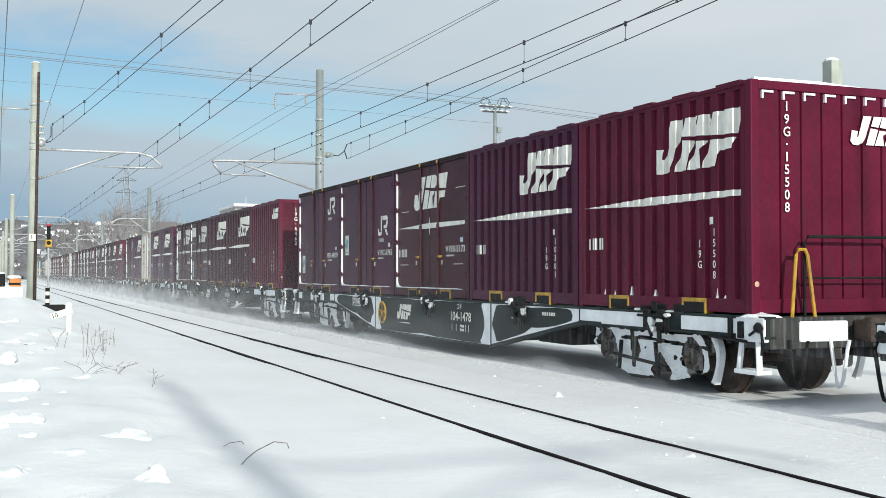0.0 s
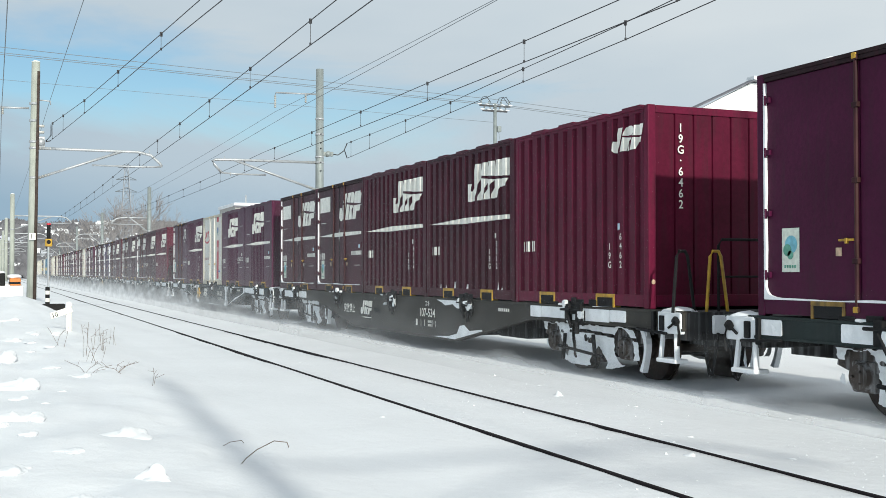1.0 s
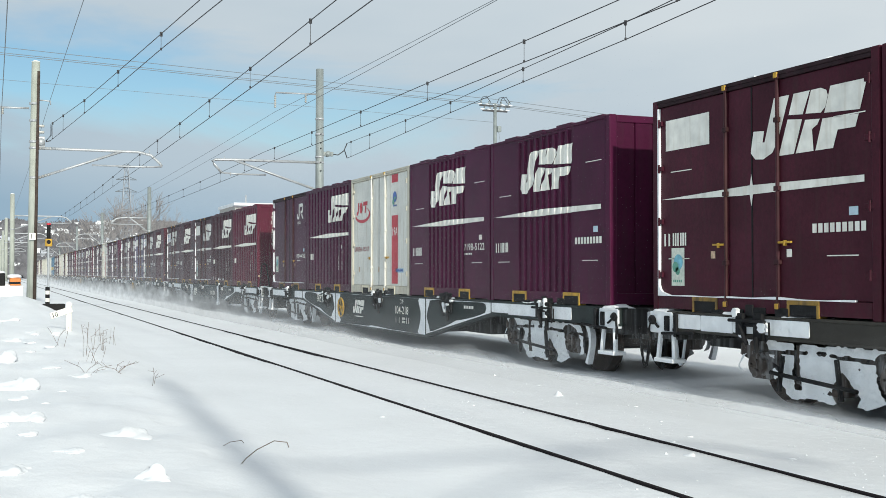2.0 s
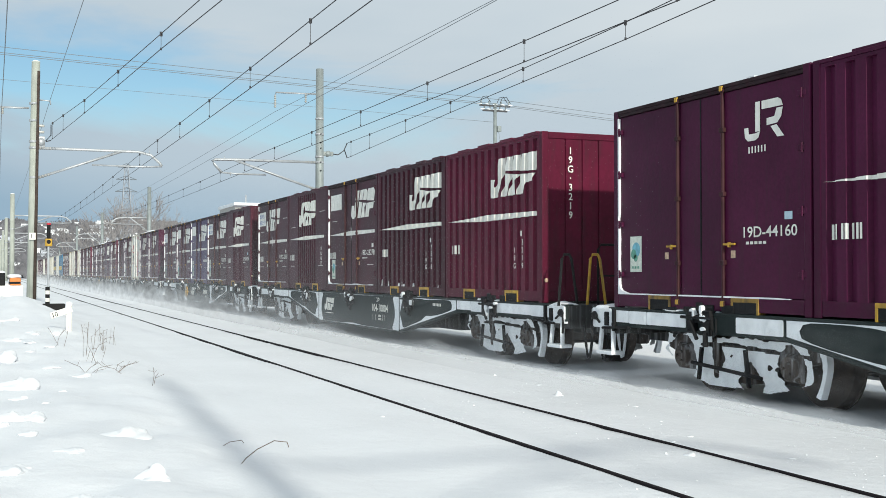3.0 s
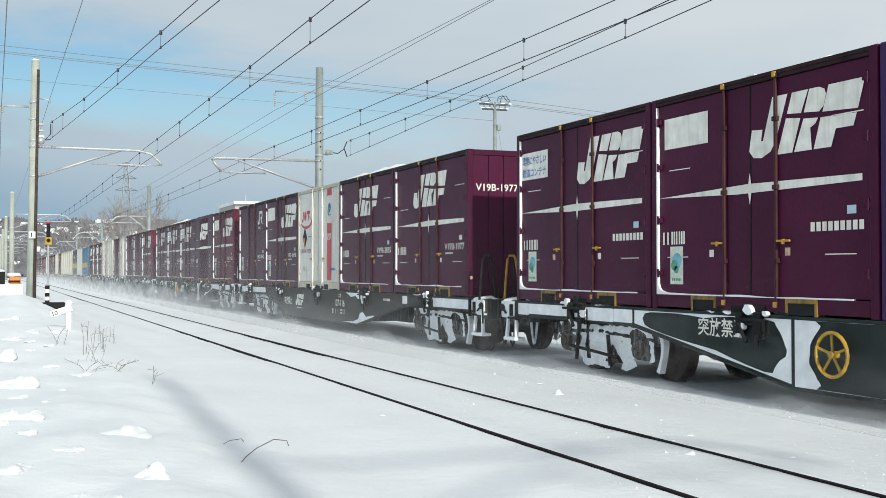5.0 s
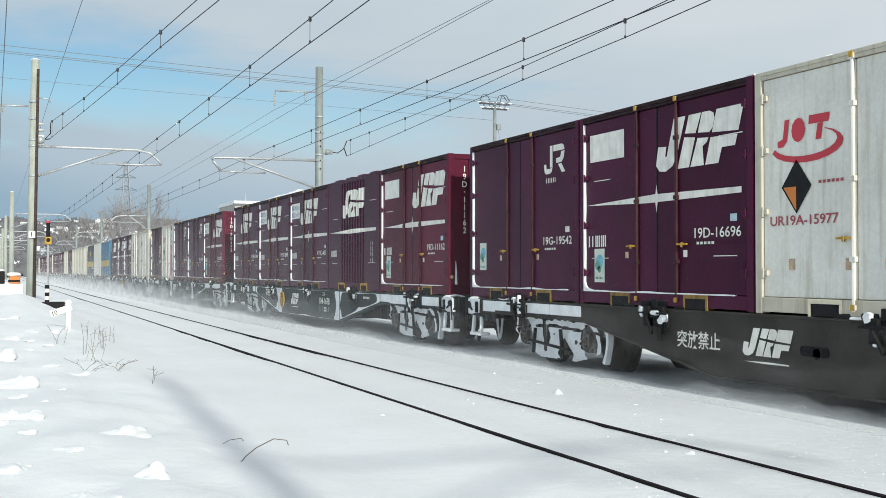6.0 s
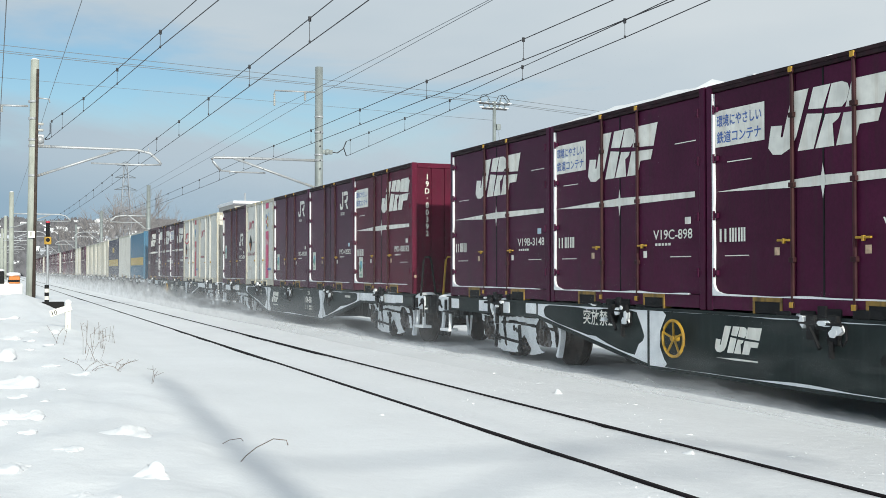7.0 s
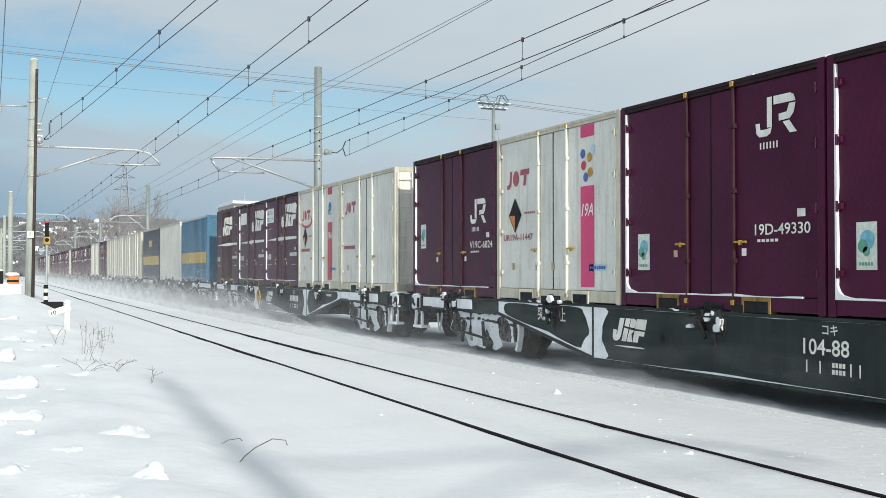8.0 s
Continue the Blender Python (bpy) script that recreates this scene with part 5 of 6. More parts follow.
def mast_extras():
    def p(root, name, build, m, lab=""):
        bm = bmesh.new()
        build(bm)
        part(name, bm, m, root, lab, True)
    p(near_mast, "feeder_bracket", lambda b: tube(b, [(0.15, 0, 7.08), (0.50, 0, 7.06), (0.50, 0, 6.94)], 0.022, 6), GALVA)
    p(near_mast, "feeder_bracket", lambda b: tube(b, [(-0.15, 0, 6.80), (-1.02, 0, 6.78)], 0.035, 6), GALVA)
    p(near_mast, "insulator", lambda b: insulator(b, (-0.95, 0, 6.78), (-0.95, 0, 6.56)), PORCELAIN)
    p(near_mast, "tension_pulley", lambda b: (rod(b, (0.22, -0.12, 5.72), (0.22, 0.12, 5.72), 0.12, seg=16), box(b, 0.1, 0.34, -0.06, 0.06, 5.55, 5.9, 0.02)), GALVA)
    p(near_mast, "wire_yoke", lambda b: (tube(b, [(0.36, 0, 5.76), (0.52, 0, 5.95), (0.52, 0, 6.28)], 0.018, 6), tube(b, [(0.36, 0, 5.74), (0.52, 0, 5.78)], 0.018, 6)), WIRE)
    # narrow dark brown tube along the mast's right front
    p(near_mast, "conduit", lambda b: tube(b, [(0.045, -0.150, 0.4), (0.125, -0.095, 8.0)], 0.050, 8), RUST, "dark brown tube running up the mast")
    for k, z in enumerate((6.2, 6.0)):
        p(near_mast, "clamp", lambda b: box(b, 0.1, 0.32, -0.05, 0.05, z, z + 0.08, 0.02), PORCELAIN)
    plate = bmesh.new()
    box(plate, -0.13, 0.07, -0.242, -0.225, 2.55, 2.77, 0.004)
    part("number_plate", plate, WHITE, near_mast, "white plate with a black figure")
    num = bmesh.new()
    for co, faces in text("1", 0.15):
        vs = [num.verts.new((-0.06 + u, -0.246, 2.59 + v)) for u, v in co]
        for f in faces:
            num.faces.new([vs[i] for i in f])
    part("figure", num, BLACK, near_mast)
    p(far_mast, "feeder_bracket", lambda b: tube(b, [(-0.1, 0, 7.83), (-1.59, 0, 7.80), (-1.61, 0, 7.70)], 0.030, 6), GALVA)
    p(far_mast, "insulator", lambda b: insulator(b, (-1.61, 0, 7.70), (-1.61, 0, 7.26), 0.05, 6), PORCELAIN)
    p(far_mast, "insulator", lambda b: insulator(b, (-0.51, 0, 7.80), (-0.51, 0, 7.50), 0.05, 4), PORCELAIN)
    p(far_mast, "tension_pulley", lambda b: (rod(b, (0.30, -0.10, 5.72), (0.30, 0.10, 5.72), 0.10, seg=16), box(b, 0.1, 0.5, -0.05, 0.05, 5.64, 5.80, 0.02)), MASTSTEEL)
    p(far_mast, "wire_yoke", lambda b: (tube(b, [(0.5, 0, 5.72), (0.68, 0, 5.70), (0.90, 0, 5.86), (1.02, 0, 6.14)], 0.020, 6), tube(b, [(0.92, 0, 5.88), (1.02, 0, 5.60)], 0.018, 6)), WIRE)
    for z in (5.1, 5.4, 5.9, 6.1, 6.4):
        p(far_mast, "bolt", lambda b: rod(b, (0.0, -0.19, z), (0.0, -0.14, z), 0.024, seg=6), BLACK)


mast_extras()
for my in MASTS_Y[2:]:
    a = mast(1.26, my, 6.95, 0.16, CONCRETE, 1, TRACK_NEAR, "distant concrete catenary mast beside the line", False)
    mast(10.70, my, 7.7, 0.150, MASTSTEEL, -1, TRACK_FAR, "distant grey steel catenary mast beside the line", False)
mast(10.75, -8.0, 8.6, 0.150, GALVA, -1, TRACK_FAR, "grey steel catenary mast beside the far track", False)
mast(1.10, -5.4, 8.2, 0.115, CONCRETE, 1, TRACK_NEAR, "weathered concrete catenary mast beside the near track", False)


# ------------------------------------------------ trackside things
def signal_post():
    root = empty("signal_post", pose(2.30, 52.3, 0.0))
    tagged(root, "slim grey post with a yellow lamp box and red cap", "signal post")
    for name, z0, z1, r, m in (("post", -0.1, 3.2, 0.045, GALVA), ("upper_tube", 2.9, 3.52, 0.085, BLACK), ("cap", 3.52, 3.60, 0.09, RED)):
        bm = bmesh.new()
        rod(bm, (0, 0, z0), (0, 0, z1), r, seg=12)
        part(name, bm, m, root)
    bm = bmesh.new()
    box(bm, -0.15, 0.15, -0.13, 0.10, 2.56, 2.90, 0.04)
    lamp = part("lamp_box", bm, YELLOW, root, "yellow lamp box")
    bm = bmesh.new()
    rod(bm, (0, -0.135, 2.76), (0, -0.15, 2.76), 0.09, seg=14)
    part("lens", bm, BLACK, lamp)


signal_post()


def gradient_post():
    root = empty("gradient_post", pose(1.36, 22.4, 0.06))
    tagged(root, "snow-dusted white gradient post with a tilted arm", "trackside sign")
    bm = bmesh.new()
    box(bm, -0.05, 0.05, -0.05, 0.05, 0.0, 0.74, 0.012)
    part("post", bm, WHITE, root)
    bm = bmesh.new()
    lump(bm, (0, 0, 0.74), (0.07, 0.07, 0.05), 2)
    part("cap_snow", bm, SNOW, root, smooth=True)
    bm = bmesh.new()
    box(bm, -0.36, 0.05, -0.085, -0.055, 0.57, 0.69, 0.01)
    bmesh.ops.rotate(bm, verts=bm.verts, cent=(0, 0, 0.66), matrix=Matrix.Rotation(radians(-18), 3, "Y"))
    arm = part("arm", bm, WHITE, root)
    bm = bmesh.new()
    for co, faces in text("10", 0.085):
        vs = [bm.verts.new((-0.32 + u, -0.089, 0.585 + v)) for u, v in co]
        for f in faces:
            bm.faces.new([vs[i] for i in f])
    bmesh.ops.rotate(bm, verts=bm.verts, cent=(0, 0, 0.66), matrix=Matrix.Rotation(radians(-18), 3, "Y"))
    part("figures", bm, BLACK, arm)


gradient_post()


def striped_post():
    root = empty("marker_post", pose(1.78, 41.0, 0.25))
    tagged(root, "short black and white banded marker post", "marker post")
    for k in range(5):
        bm = bmesh.new()
        rod(bm, (0, 0, 0.13 * k), (0, 0, 0.13 * (k + 1)), 0.075, seg=12)
        part("band", bm, BLACK if k % 2 == 0 else WHITE, root)


striped_post()


def trough():
    root = empty("cable_trough", pose(1.54, 31.0, 0.47))
    tagged(root, "dark open cable trough half buried in snow", "cable trough")
    bm = bmesh.new()
    for x0, x1, y0, y1 in ((-0.30, 0.25, -0.02, 0.02), (-0.30, 0.25, 0.42, 0.46), (-0.30, -0.26, 0.02, 0.42), (0.21, 0.25, 0.02, 0.42)):
        box(bm, x0, x1, y0, y1, -0.45, 0.10, 0.01)
    part("walls", bm, BLACK, root)
    bm = bmesh.new()
    box(bm, -0.26, 0.21, 0.02, 0.42, -0.44, -0.05)
    part("floor_plate", bm, BLACK, root)


trough()


def crossing_cabinet():
    root = empty("trackside_cabinet", pose(0.55, 46.0, 0.2))
    tagged(root, "white trackside cabinet with black and red boxes, snow on top", "equipment cabinet")
    for name, b, m in (("body", (-0.62, 0.55, -0.3, 0.4, 0.0, 0.70), WHITE), ("black_box", (-0.52, -0.10, -0.35, 0.3, 0.70, 1.18), BLACK), ("red_hood", (0.06, 0.46, -0.34, 0.3, 0.70, 0.98), ORANGE),
                       ("stripe", (0.02, 0.45, -0.355, -0.342, 0.76, 0.84), BLACK)):
        bm = bmesh.new()
        box(bm, *b, 0.03 if name != "stripe" else 0.0)
        part(name, bm, m, root)
    for x, w, z in ((-0.31, 0.22, 1.18), (0.23, 0.28, 1.04), (0.0, 0.62, 0.70)):
        bm = bmesh.new()
        lump(bm, (x, 0, z), (w, 0.3, 0.10), x * 5)
        part("snow_cap", bm, SNOW, root, smooth=True)


crossing_cabinet()


def stem_clump(x, y, stems, tall, sprawl, spread, seed):
    rnd = random.Random(seed)
    root = empty("dry_weed", pose(x, y, height(x, y)))
    tagged(root, "dry brown weed stems poking through snow", "dry weed", "dry weeds by the track")
    for k in range(stems):
        bm = bmesh.new()
        a, h = rnd.uniform(-0.9, 0.9), tall * rnd.uniform(0.55, 1.1)
        out = sprawl * rnd.uniform(0.4, 1.2) * rnd.choice((-1, 1, 1))
        base = Vector((rnd.uniform(-spread, spread), rnd.uniform(-spread, spread) * 2.5, -0.03))
        tip = base + Vector((out * math.cos(a), out * math.sin(a), h))
        mid = base.lerp(tip, 0.5) + Vector((rnd.uniform(-0.02, 0.02), 0, 0.03))
        tube(bm, [base, mid, tip], 0.0028, 5)
        for s in range(rnd.randint(0, 2)):
            q = mid.lerp(tip, rnd.random())
            tube(bm, [q, q + Vector((rnd.uniform(-0.10, 0.10), rnd.uniform(-0.06, 0.06), rnd.uniform(0.0, 0.08)))], 0.0022, 4)
        part("stem", bm, TWIG, root)


for k, spec in enumerate(((1.30, 17.2, 4, 0.62, 0.05, 0.10), (1.55, 18.5, 5, 0.42, 0.04, 0.10), (1.95, 21.2, 6, 0.32, 0.03, 0.16), (1.12, 14.7, 4, 0.16, 0.30, 0.08), (1.48, 14.6, 5, 0.17, 0.26, 0.08),
                          (1.74, 13.1, 2, 0.22, 0.03, 0.04), (1.32, 16.2, 4, 0.26, 0.12, 0.12), (0.98, 18.4, 3, 0.40, 0.20, 0.06))):
    stem_clump(*spec, k + 3)


def bent_twig(pts, r, seed):
    root = empty("twig", pose(pts[0][0], pts[0][1], height(*pts[0][:2])))
    tagged(root, "thin bare brown twig arching over the snow", "twig", "twigs")
    o = Vector((pts[0][0], pts[0][1], height(*pts[0][:2])))
    bm = bmesh.new()
    tube(bm, [Vector((x, y, height(x, y) + z)) - o for x, y, z in pts], r, 6)
    part("stem", bm, TWIG, root, smooth=True)


bent_twig([(1.59, 7.67, -0.020), (1.67, 7.80, 0.030), (1.76, 7.86, 0.080), (1.88, 7.84, 0.140), (1.98, 7.86, 0.135), (1.99, 7.85, 0.100)], 0.0036, 1)
bent_twig([(1.64, 8.59, -0.010), (1.70, 8.52, 0.040), (1.79, 8.53, 0.060), (1.81, 8.54, 0.040)], 0.0028, 2)


def snow_clod(x, y, s, seed, flat=0.6):
    """A broken lump of wind crust: one steep ragged face, the other side drifted over."""
    bm = bmesh.new()
    r = bmesh.ops.create_icosphere(bm, subdivisions=4 if s > 0.04 else 2, radius=1.0)
    for v in r["verts"]:
        c = v.co.copy()
        o = Vector((seed * 7.3, seed * 3.1, seed * 1.7))
        k = 1 + 0.42 * noise.noise(c * 1.1 + o) + 0.12 * noise.noise(c * 2.9 + o) + 0.05 * noise.noise(c * 7.0 + o)
        tail = 1.0 + 0.9 * max(0.0, -c.x)
        v.co = Vector((c.x * s * k * tail, c.y * s * (1.0 if c.y > 0 else 1.9) * k, c.z * s * flat * 0.95 * k * (1.0 if c.x > -0.1 else 0.75)))
    ob = tagged(new("snow_clod", to_mesh("snow_clod", bm, GROUND, True)), "loose clod of snow lying on the bank", "snow clod", "snow clods")
    ob.matrix_basis = pose(x, y, height(x, y) - s * flat * 0.20, 0, 0, 20 * math.sin(seed * 2.1))


for k, (x, y, s, f) in enumerate(((0.93, 7.02, 0.092, 1.05), (0.97, 8.85, 0.16, 0.55), (0.13, 7.5, 0.12, 0.5), (0.17, 10.0, 0.12, 0.8), (0.33, 9.9, 0.10, 0.62), (0.28, 9.1, 0.055, 0.55), (0.30, 13.1, 0.16, 1.0), (0.20, 16.9, 0.16, 0.9),
                                  (1.07, 14.5, 0.13, 0.4), (0.74, 15.3, 0.08, 0.4), (0.49, 6.7, 0.06, 0.45), (0.60, 6.4, 0.07, 0.4), (0.29, 12.1, 0.065, 0.5), (1.11, 21.9, 0.10, 0.8), (0.53, 8.05, 0.08, 0.3), (0.41, 25.7, 0.17, 0.5),
                                  (0.09, 9.6, 0.05, 1.0), (0.70, 21.5, 0.12, 0.5), (0.30, 20.3, 0.18, 0.45), (0.55, 17.9, 0.06, 0.5), (0.62, 19.4, 0.07, 0.5), (0.85, 18.2, 0.06, 0.5), (0.48, 11.2, 0.04, 0.5), (0.72, 12.6, 0.035, 0.5))):
    snow_clod(x, y, s, k + 1, f)
for k, (x, y, s, f) in enumerate(((6.02, 11.3, 0.045, 1.3), (5.02, 7.25, 0.035, 0.8), (5.22, 6.02, 0.035, 0.9), (3.55, 10.3, 0.022, 0.9), (5.9, 9.0, 0.018, 0.8), (5.6, 8.1, 0.02, 0.8), (6.3, 10.1, 0.02, 0.8), (4.9, 8.3, 0.014, 0.8), (5.7, 6.9, 0.02, 0.8),
                                  (6.4, 12.5, 0.02, 0.8), (5.3, 7.9, 0.014, 0.8))):
    snow_clod(x, y, s, 40 + k, f)


# ------------------------------------------------ beyond the train
def snow_house(x, y, w, d, wall, ridge, label, chimney=None, rz=0, z0=-0.2):
    root = empty("house", pose(x, y, z0, 0, 0, rz))
    tagged(root, label, "house", "houses")
    bm = bmesh.new()
    box(bm, -w / 2, w / 2, -d / 2, d / 2, 0, wall)
    if ridge > wall:
        v = [bm.verts.new(c) for c in ((-w / 2, -d / 2, wall), (-w / 2, d / 2, wall), (-w / 2, 0, ridge))]
        u = [bm.verts.new(c) for c in ((w / 2, -d / 2, wall), (w / 2, d / 2, wall), (w / 2, 0, ridge))]
        bm.faces.new(v)
        bm.faces.new(u)
    part("wall", bm, WALLPAINT, root)
    for s in (-1, 1):
        bm = bmesh.new()
        o = min(0.5, w * 0.09)
        for lift, t in ((0.02, 0.12),):
            pts = [(-w / 2 - o, s * (d / 2 + o), wall - o * (ridge - wall) / (d / 2) + lift), (w / 2 + o, s * (d / 2 + o), wall - o * (ridge - wall) / (d / 2) + lift), (w / 2 + o, 0, ridge + lift), (-w / 2 - o, 0, ridge + lift)]
            a = [bm.verts.new(p) for p in pts]
            b = [bm.verts.new((p[0], p[1], p[2] + t)) for p in pts]
            bm.faces.new(a)
            bm.faces.new(b)
            for i in range(4):
                bm.faces.new((a[i], a[(i + 1) % 4], b[(i + 1) % 4], b[i]))
        r = part("roof", bm, ROOFDARK, root)
        bm = bmesh.new()
        pts = [(p[0] * 0.99, p[1], p[2] + 0.125) for p in pts]
        a = [bm.verts.new(p) for p in pts]
        b = [bm.verts.new((p[0], p[1], p[2] + 0.28)) for p in pts]
        bm.faces.new(a)
        bm.faces.new(b)
        for i in range(4):
            bm.faces.new((a[i], a[(i + 1) % 4], b[(i + 1) % 4], b[i]))
        part("roof_snow", bm, SNOW, r, "thick snow on the roof")
    for k in range(2):
        bm = bmesh.new()
        box(bm, -w * 0.3 + k * w * 0.4, -w * 0.12 + k * w * 0.4, -d / 2 - 0.03, -d / 2 + 0.02, wall * 0.45, wall * 0.75)
        part("window", bm, GLASSDARK, root)
    if chimney:
        cx, cz = chimney
        bm = bmesh.new()
        box(bm, cx - 0.28, cx + 0.28, -0.28, 0.28, ridge - 0.6, cz, 0.03)
        ch = part("chimney", bm, CONCRETE, root, "pale concrete chimney")
        bm = bmesh.new()
        lump(bm, (cx, 0, cz), (0.33, 0.33, 0.14), 4)
        part("chimney_snow", bm, SNOW, ch, smooth=True)


def gable_house():
    """A tall white-walled house, its gable to the railway: a steep short slope and a long shallow one."""
    root = empty("house", pose(24.3, 35.0, -0.2))
    tagged(root, "tall whitewashed house with a snowy roof and concrete chimney", "house", "houses")
    edge = [(0.0, 7.74), (2.75, 8.97), (5.9, 8.98), (11.5, 8.7)]

    def slab(pts, y0, y1, t, m, name, label=""):
        bm = bmesh.new()
        lo = [(x, z) for x, z in pts]
        hi = [(x, z + t) for x, z in pts[::-1]]
        a = [bm.verts.new((x, y0, z)) for x, z in lo + hi]
        b = [bm.verts.new((x, y1, z)) for x, z in lo + hi]
        bm.faces.new(a)
        bm.faces.new(b)
        for i in range(len(a)):
            j = (i + 1) % len(a)
            bm.faces.new((a[i], a[j], b[j], b[i]))
        return part(name, bm, m, root, label)
    bm = bmesh.new()
    pts = [(0.25, 0.0)] + [(max(0.25, x), z - 0.05) for x, z in edge] + [(11.5, 0.0)]
    a = [bm.verts.new((x, 0.0, z)) for x, z in pts]
    b = [bm.verts.new((x, 0.15, z)) for x, z in pts]
    bm.faces.new(a)
    bm.faces.new(b)
    for i in range(len(pts)):
        j = (i + 1) % len(pts)
        bm.faces.new((a[i], a[j], b[j], b[i]))
    part("wall", bm, FACADE, root)
    bm = bmesh.new()
    box(bm, 0.4, 11.3, 0.16, 9.0, 0.0, 6.4)
    part("rear_wall", bm, FACADE, root)
    bm = bmesh.new()
    box(bm, 0.2, 11.5, 0.16, 9.2, 6.4, 6.75, 0.05)
    part("rear_roof", bm, SNOW, root, "flat snow-covered rear roof")
    slab(edge[:2], -0.25, 0.22, 0.05, ROOFDARK, "roof")
    slab(edge[1:], -0.25, 0.3, 0.05, ROOFDARK, "roof")
    slab([(x, z + 0.055) for x, z in edge[1:]], -0.22, 0.25, 0.14, SNOW, "roof_snow", "snow on the shallow roof")
    bm = bmesh.new()
    box(bm, 6.85, 7.40, 0.17, 0.72, 6.7, 10.2, 0.03)
    ch = part("chimney", bm, CONCRETE, root, "pale concrete chimney")
    bm = bmesh.new()
    lump(bm, (7.12, 0.47, 10.22), (0.31, 0.31, 0.12), 4)
    part("chimney_snow", bm, SNOW, ch, smooth=True)


def flat_building():
    root = empty("apartment_building", pose(27.6, 124.0, -0.2))
    tagged(root, "pale flat-roofed building with snow on the parapet", "building")
    bm = bmesh.new()
    box(bm, -3.0, 4.5, -3, 6, 0, 8.9)
    part("wall", bm, WALLPAINT, root)
    bm = bmesh.new()
    box(bm, -3.15, 4.65, -3.15, 6.15, 8.9, 9.25, 0.04)
    roof = part("roof", bm, SNOW, root, "snow-covered flat roof")
    bm = bmesh.new()
    box(bm, -3.17, 4.67, -3.17, -3.0, 8.75, 8.95)
    part("eaves", bm, ROOFDARK, root)
    bm = bmesh.new()
    rod(bm, (-1.2, 0, 9.2), (-1.2, 0, 10.3), 0.09, seg=6)
    part("flue", bm, GALVA, roof)
    for k in range(6):
        bm = bmesh.new()
        box(bm, -2.4 + (k % 3) * 2.4, -1.4 + (k % 3) * 2.4, -3.04, -2.98, 3 + 3 * (k // 3), 4.3 + 3 * (k // 3))
        part("window", bm, GLASSDARK, root)


flat_building()


def utility_pole():
    root = empty("utility_pole", pose(27.75, 60.0, -0.2))
    tagged(root, "slim utility pole with snow-laden crossarms", "utility pole")
    bm = bmesh.new()
    rod(bm, (0, 0, 0), (0, 0, 11.7), 0.15, 0.10, seg=12)
    part("pole", bm, MASTSTEEL, root, smooth=True)
    for x, s in ((-0.95, 1), (0.15, 1), (0.35, 1)):
        bm = bmesh.new()
        tube(bm, [(x, 0.0, 11.75), (x + 0.15 * s, 0.05, 12.05), (x + 0.42 * s, 0.05, 12.12), (x + 0.68 * s, 0.02, 11.75)], 0.022, 5)
        part("jumper_cable", bm, WIRE, root)
    bm = bmesh.new()
    box(bm, 0.12, 0.38, -0.12, 0.12, 10.0, 10.35, 0.03)
    part("junction_box", bm, MASTSTEEL, root)
    for z, w in ((11.55, 1.0), (11.25, 0.8)):
        bm = bmesh.new()
        box(bm, -w, w, -0.05, 0.05, z - 0.05, z + 0.05)
        arm = part("crossarm", bm, WIRE, root)
        for x in (-w + 0.1, -w * 0.4, w * 0.4, w - 0.1):
            bm = bmesh.new()
            insulator(bm, (x, 0, z + 0.05), (x, 0, z + 0.28), 0.06, 3)
            part("insulator", bm, MASTSTEEL, arm)
        bm = bmesh.new()
        for k in range(5):
            lump(bm, (-w + 2 * w * k / 4, 0, z + 0.075), (0.17, 0.08, 0.045), k)
        part("arm_snow", bm, SNOW, arm, "snow lying on the crossarm", True)
    bm = bmesh.new()
    rod(bm, (0.2, 0, 10.2), (2.6, 1.2, 0.0), 0.012, seg=4)
    part("guy_wire", bm, THINWIRE, root)


utility_pole()
for k, (dz, dy) in enumerate(((0.0, 0.0), (-0.22, 0.3), (-0.42, -0.3))):
    wire("power_line", [(-32, 58 + dy, 13.6 + dz), (-1, 58.5 + dy, 12.55 + dz), (27.75, 60 + dy, 11.75 + dz), (62, 64, 10.5 + dz)], 0.016, THINWIRE, "grey power line crossing above the tracks")
wire("power_line", [(-30, 60, 12.2), (27.7, 60.2, 10.4)], 0.010, THINWIRE, "thin telephone line crossing above the tracks")


def pylon():
    root = empty("transmission_tower", pose(32.34, 300.0, 3.3))
    tagged(root, "grey lattice transmission tower on the hillside", "transmission tower")
    top, base_w, top_w = 26.2, 2.0, 0.40

    def corner(i, k):
        w = base_w + (top_w - base_w) * k
        return Vector(((-1, 1, 1, -1)[i] * w, (-1, -1, 1, 1)[i] * w, top * k))
    for i in range(4):
        bm = bmesh.new()
        rod(bm, corner(i, 0), corner(i, 1), 0.12, seg=4)
        part("leg", bm, PYLON, root)
    for i in range(4):
        bm = bmesh.new()
        for s in range(9):
            a, b = s / 9, (s + 1) / 9
            rod(bm, corner(i, a), corner((i + 1) % 4, b), 0.055, seg=4)
            rod(bm, corner((i + 1) % 4, a), corner(i, b), 0.055, seg=4)
            rod(bm, corner(i, b), corner((i + 1) % 4, b), 0.055, seg=4)
        part("bracing", bm, PYLON, root)
    for z, w in ((25.6, 2.2), (22.4, 2.6), (19.2, 2.8)):
        bm = bmesh.new()
        for s in (-1, 1):
            rod(bm, (0, 0, z), (s * w, 0, z), 0.10, seg=4)
            rod(bm, (0, 0, z + 1.0), (s * w, 0, z), 0.07, seg=4)
        part("crossarm", bm, THINWIRE, root)


pylon()


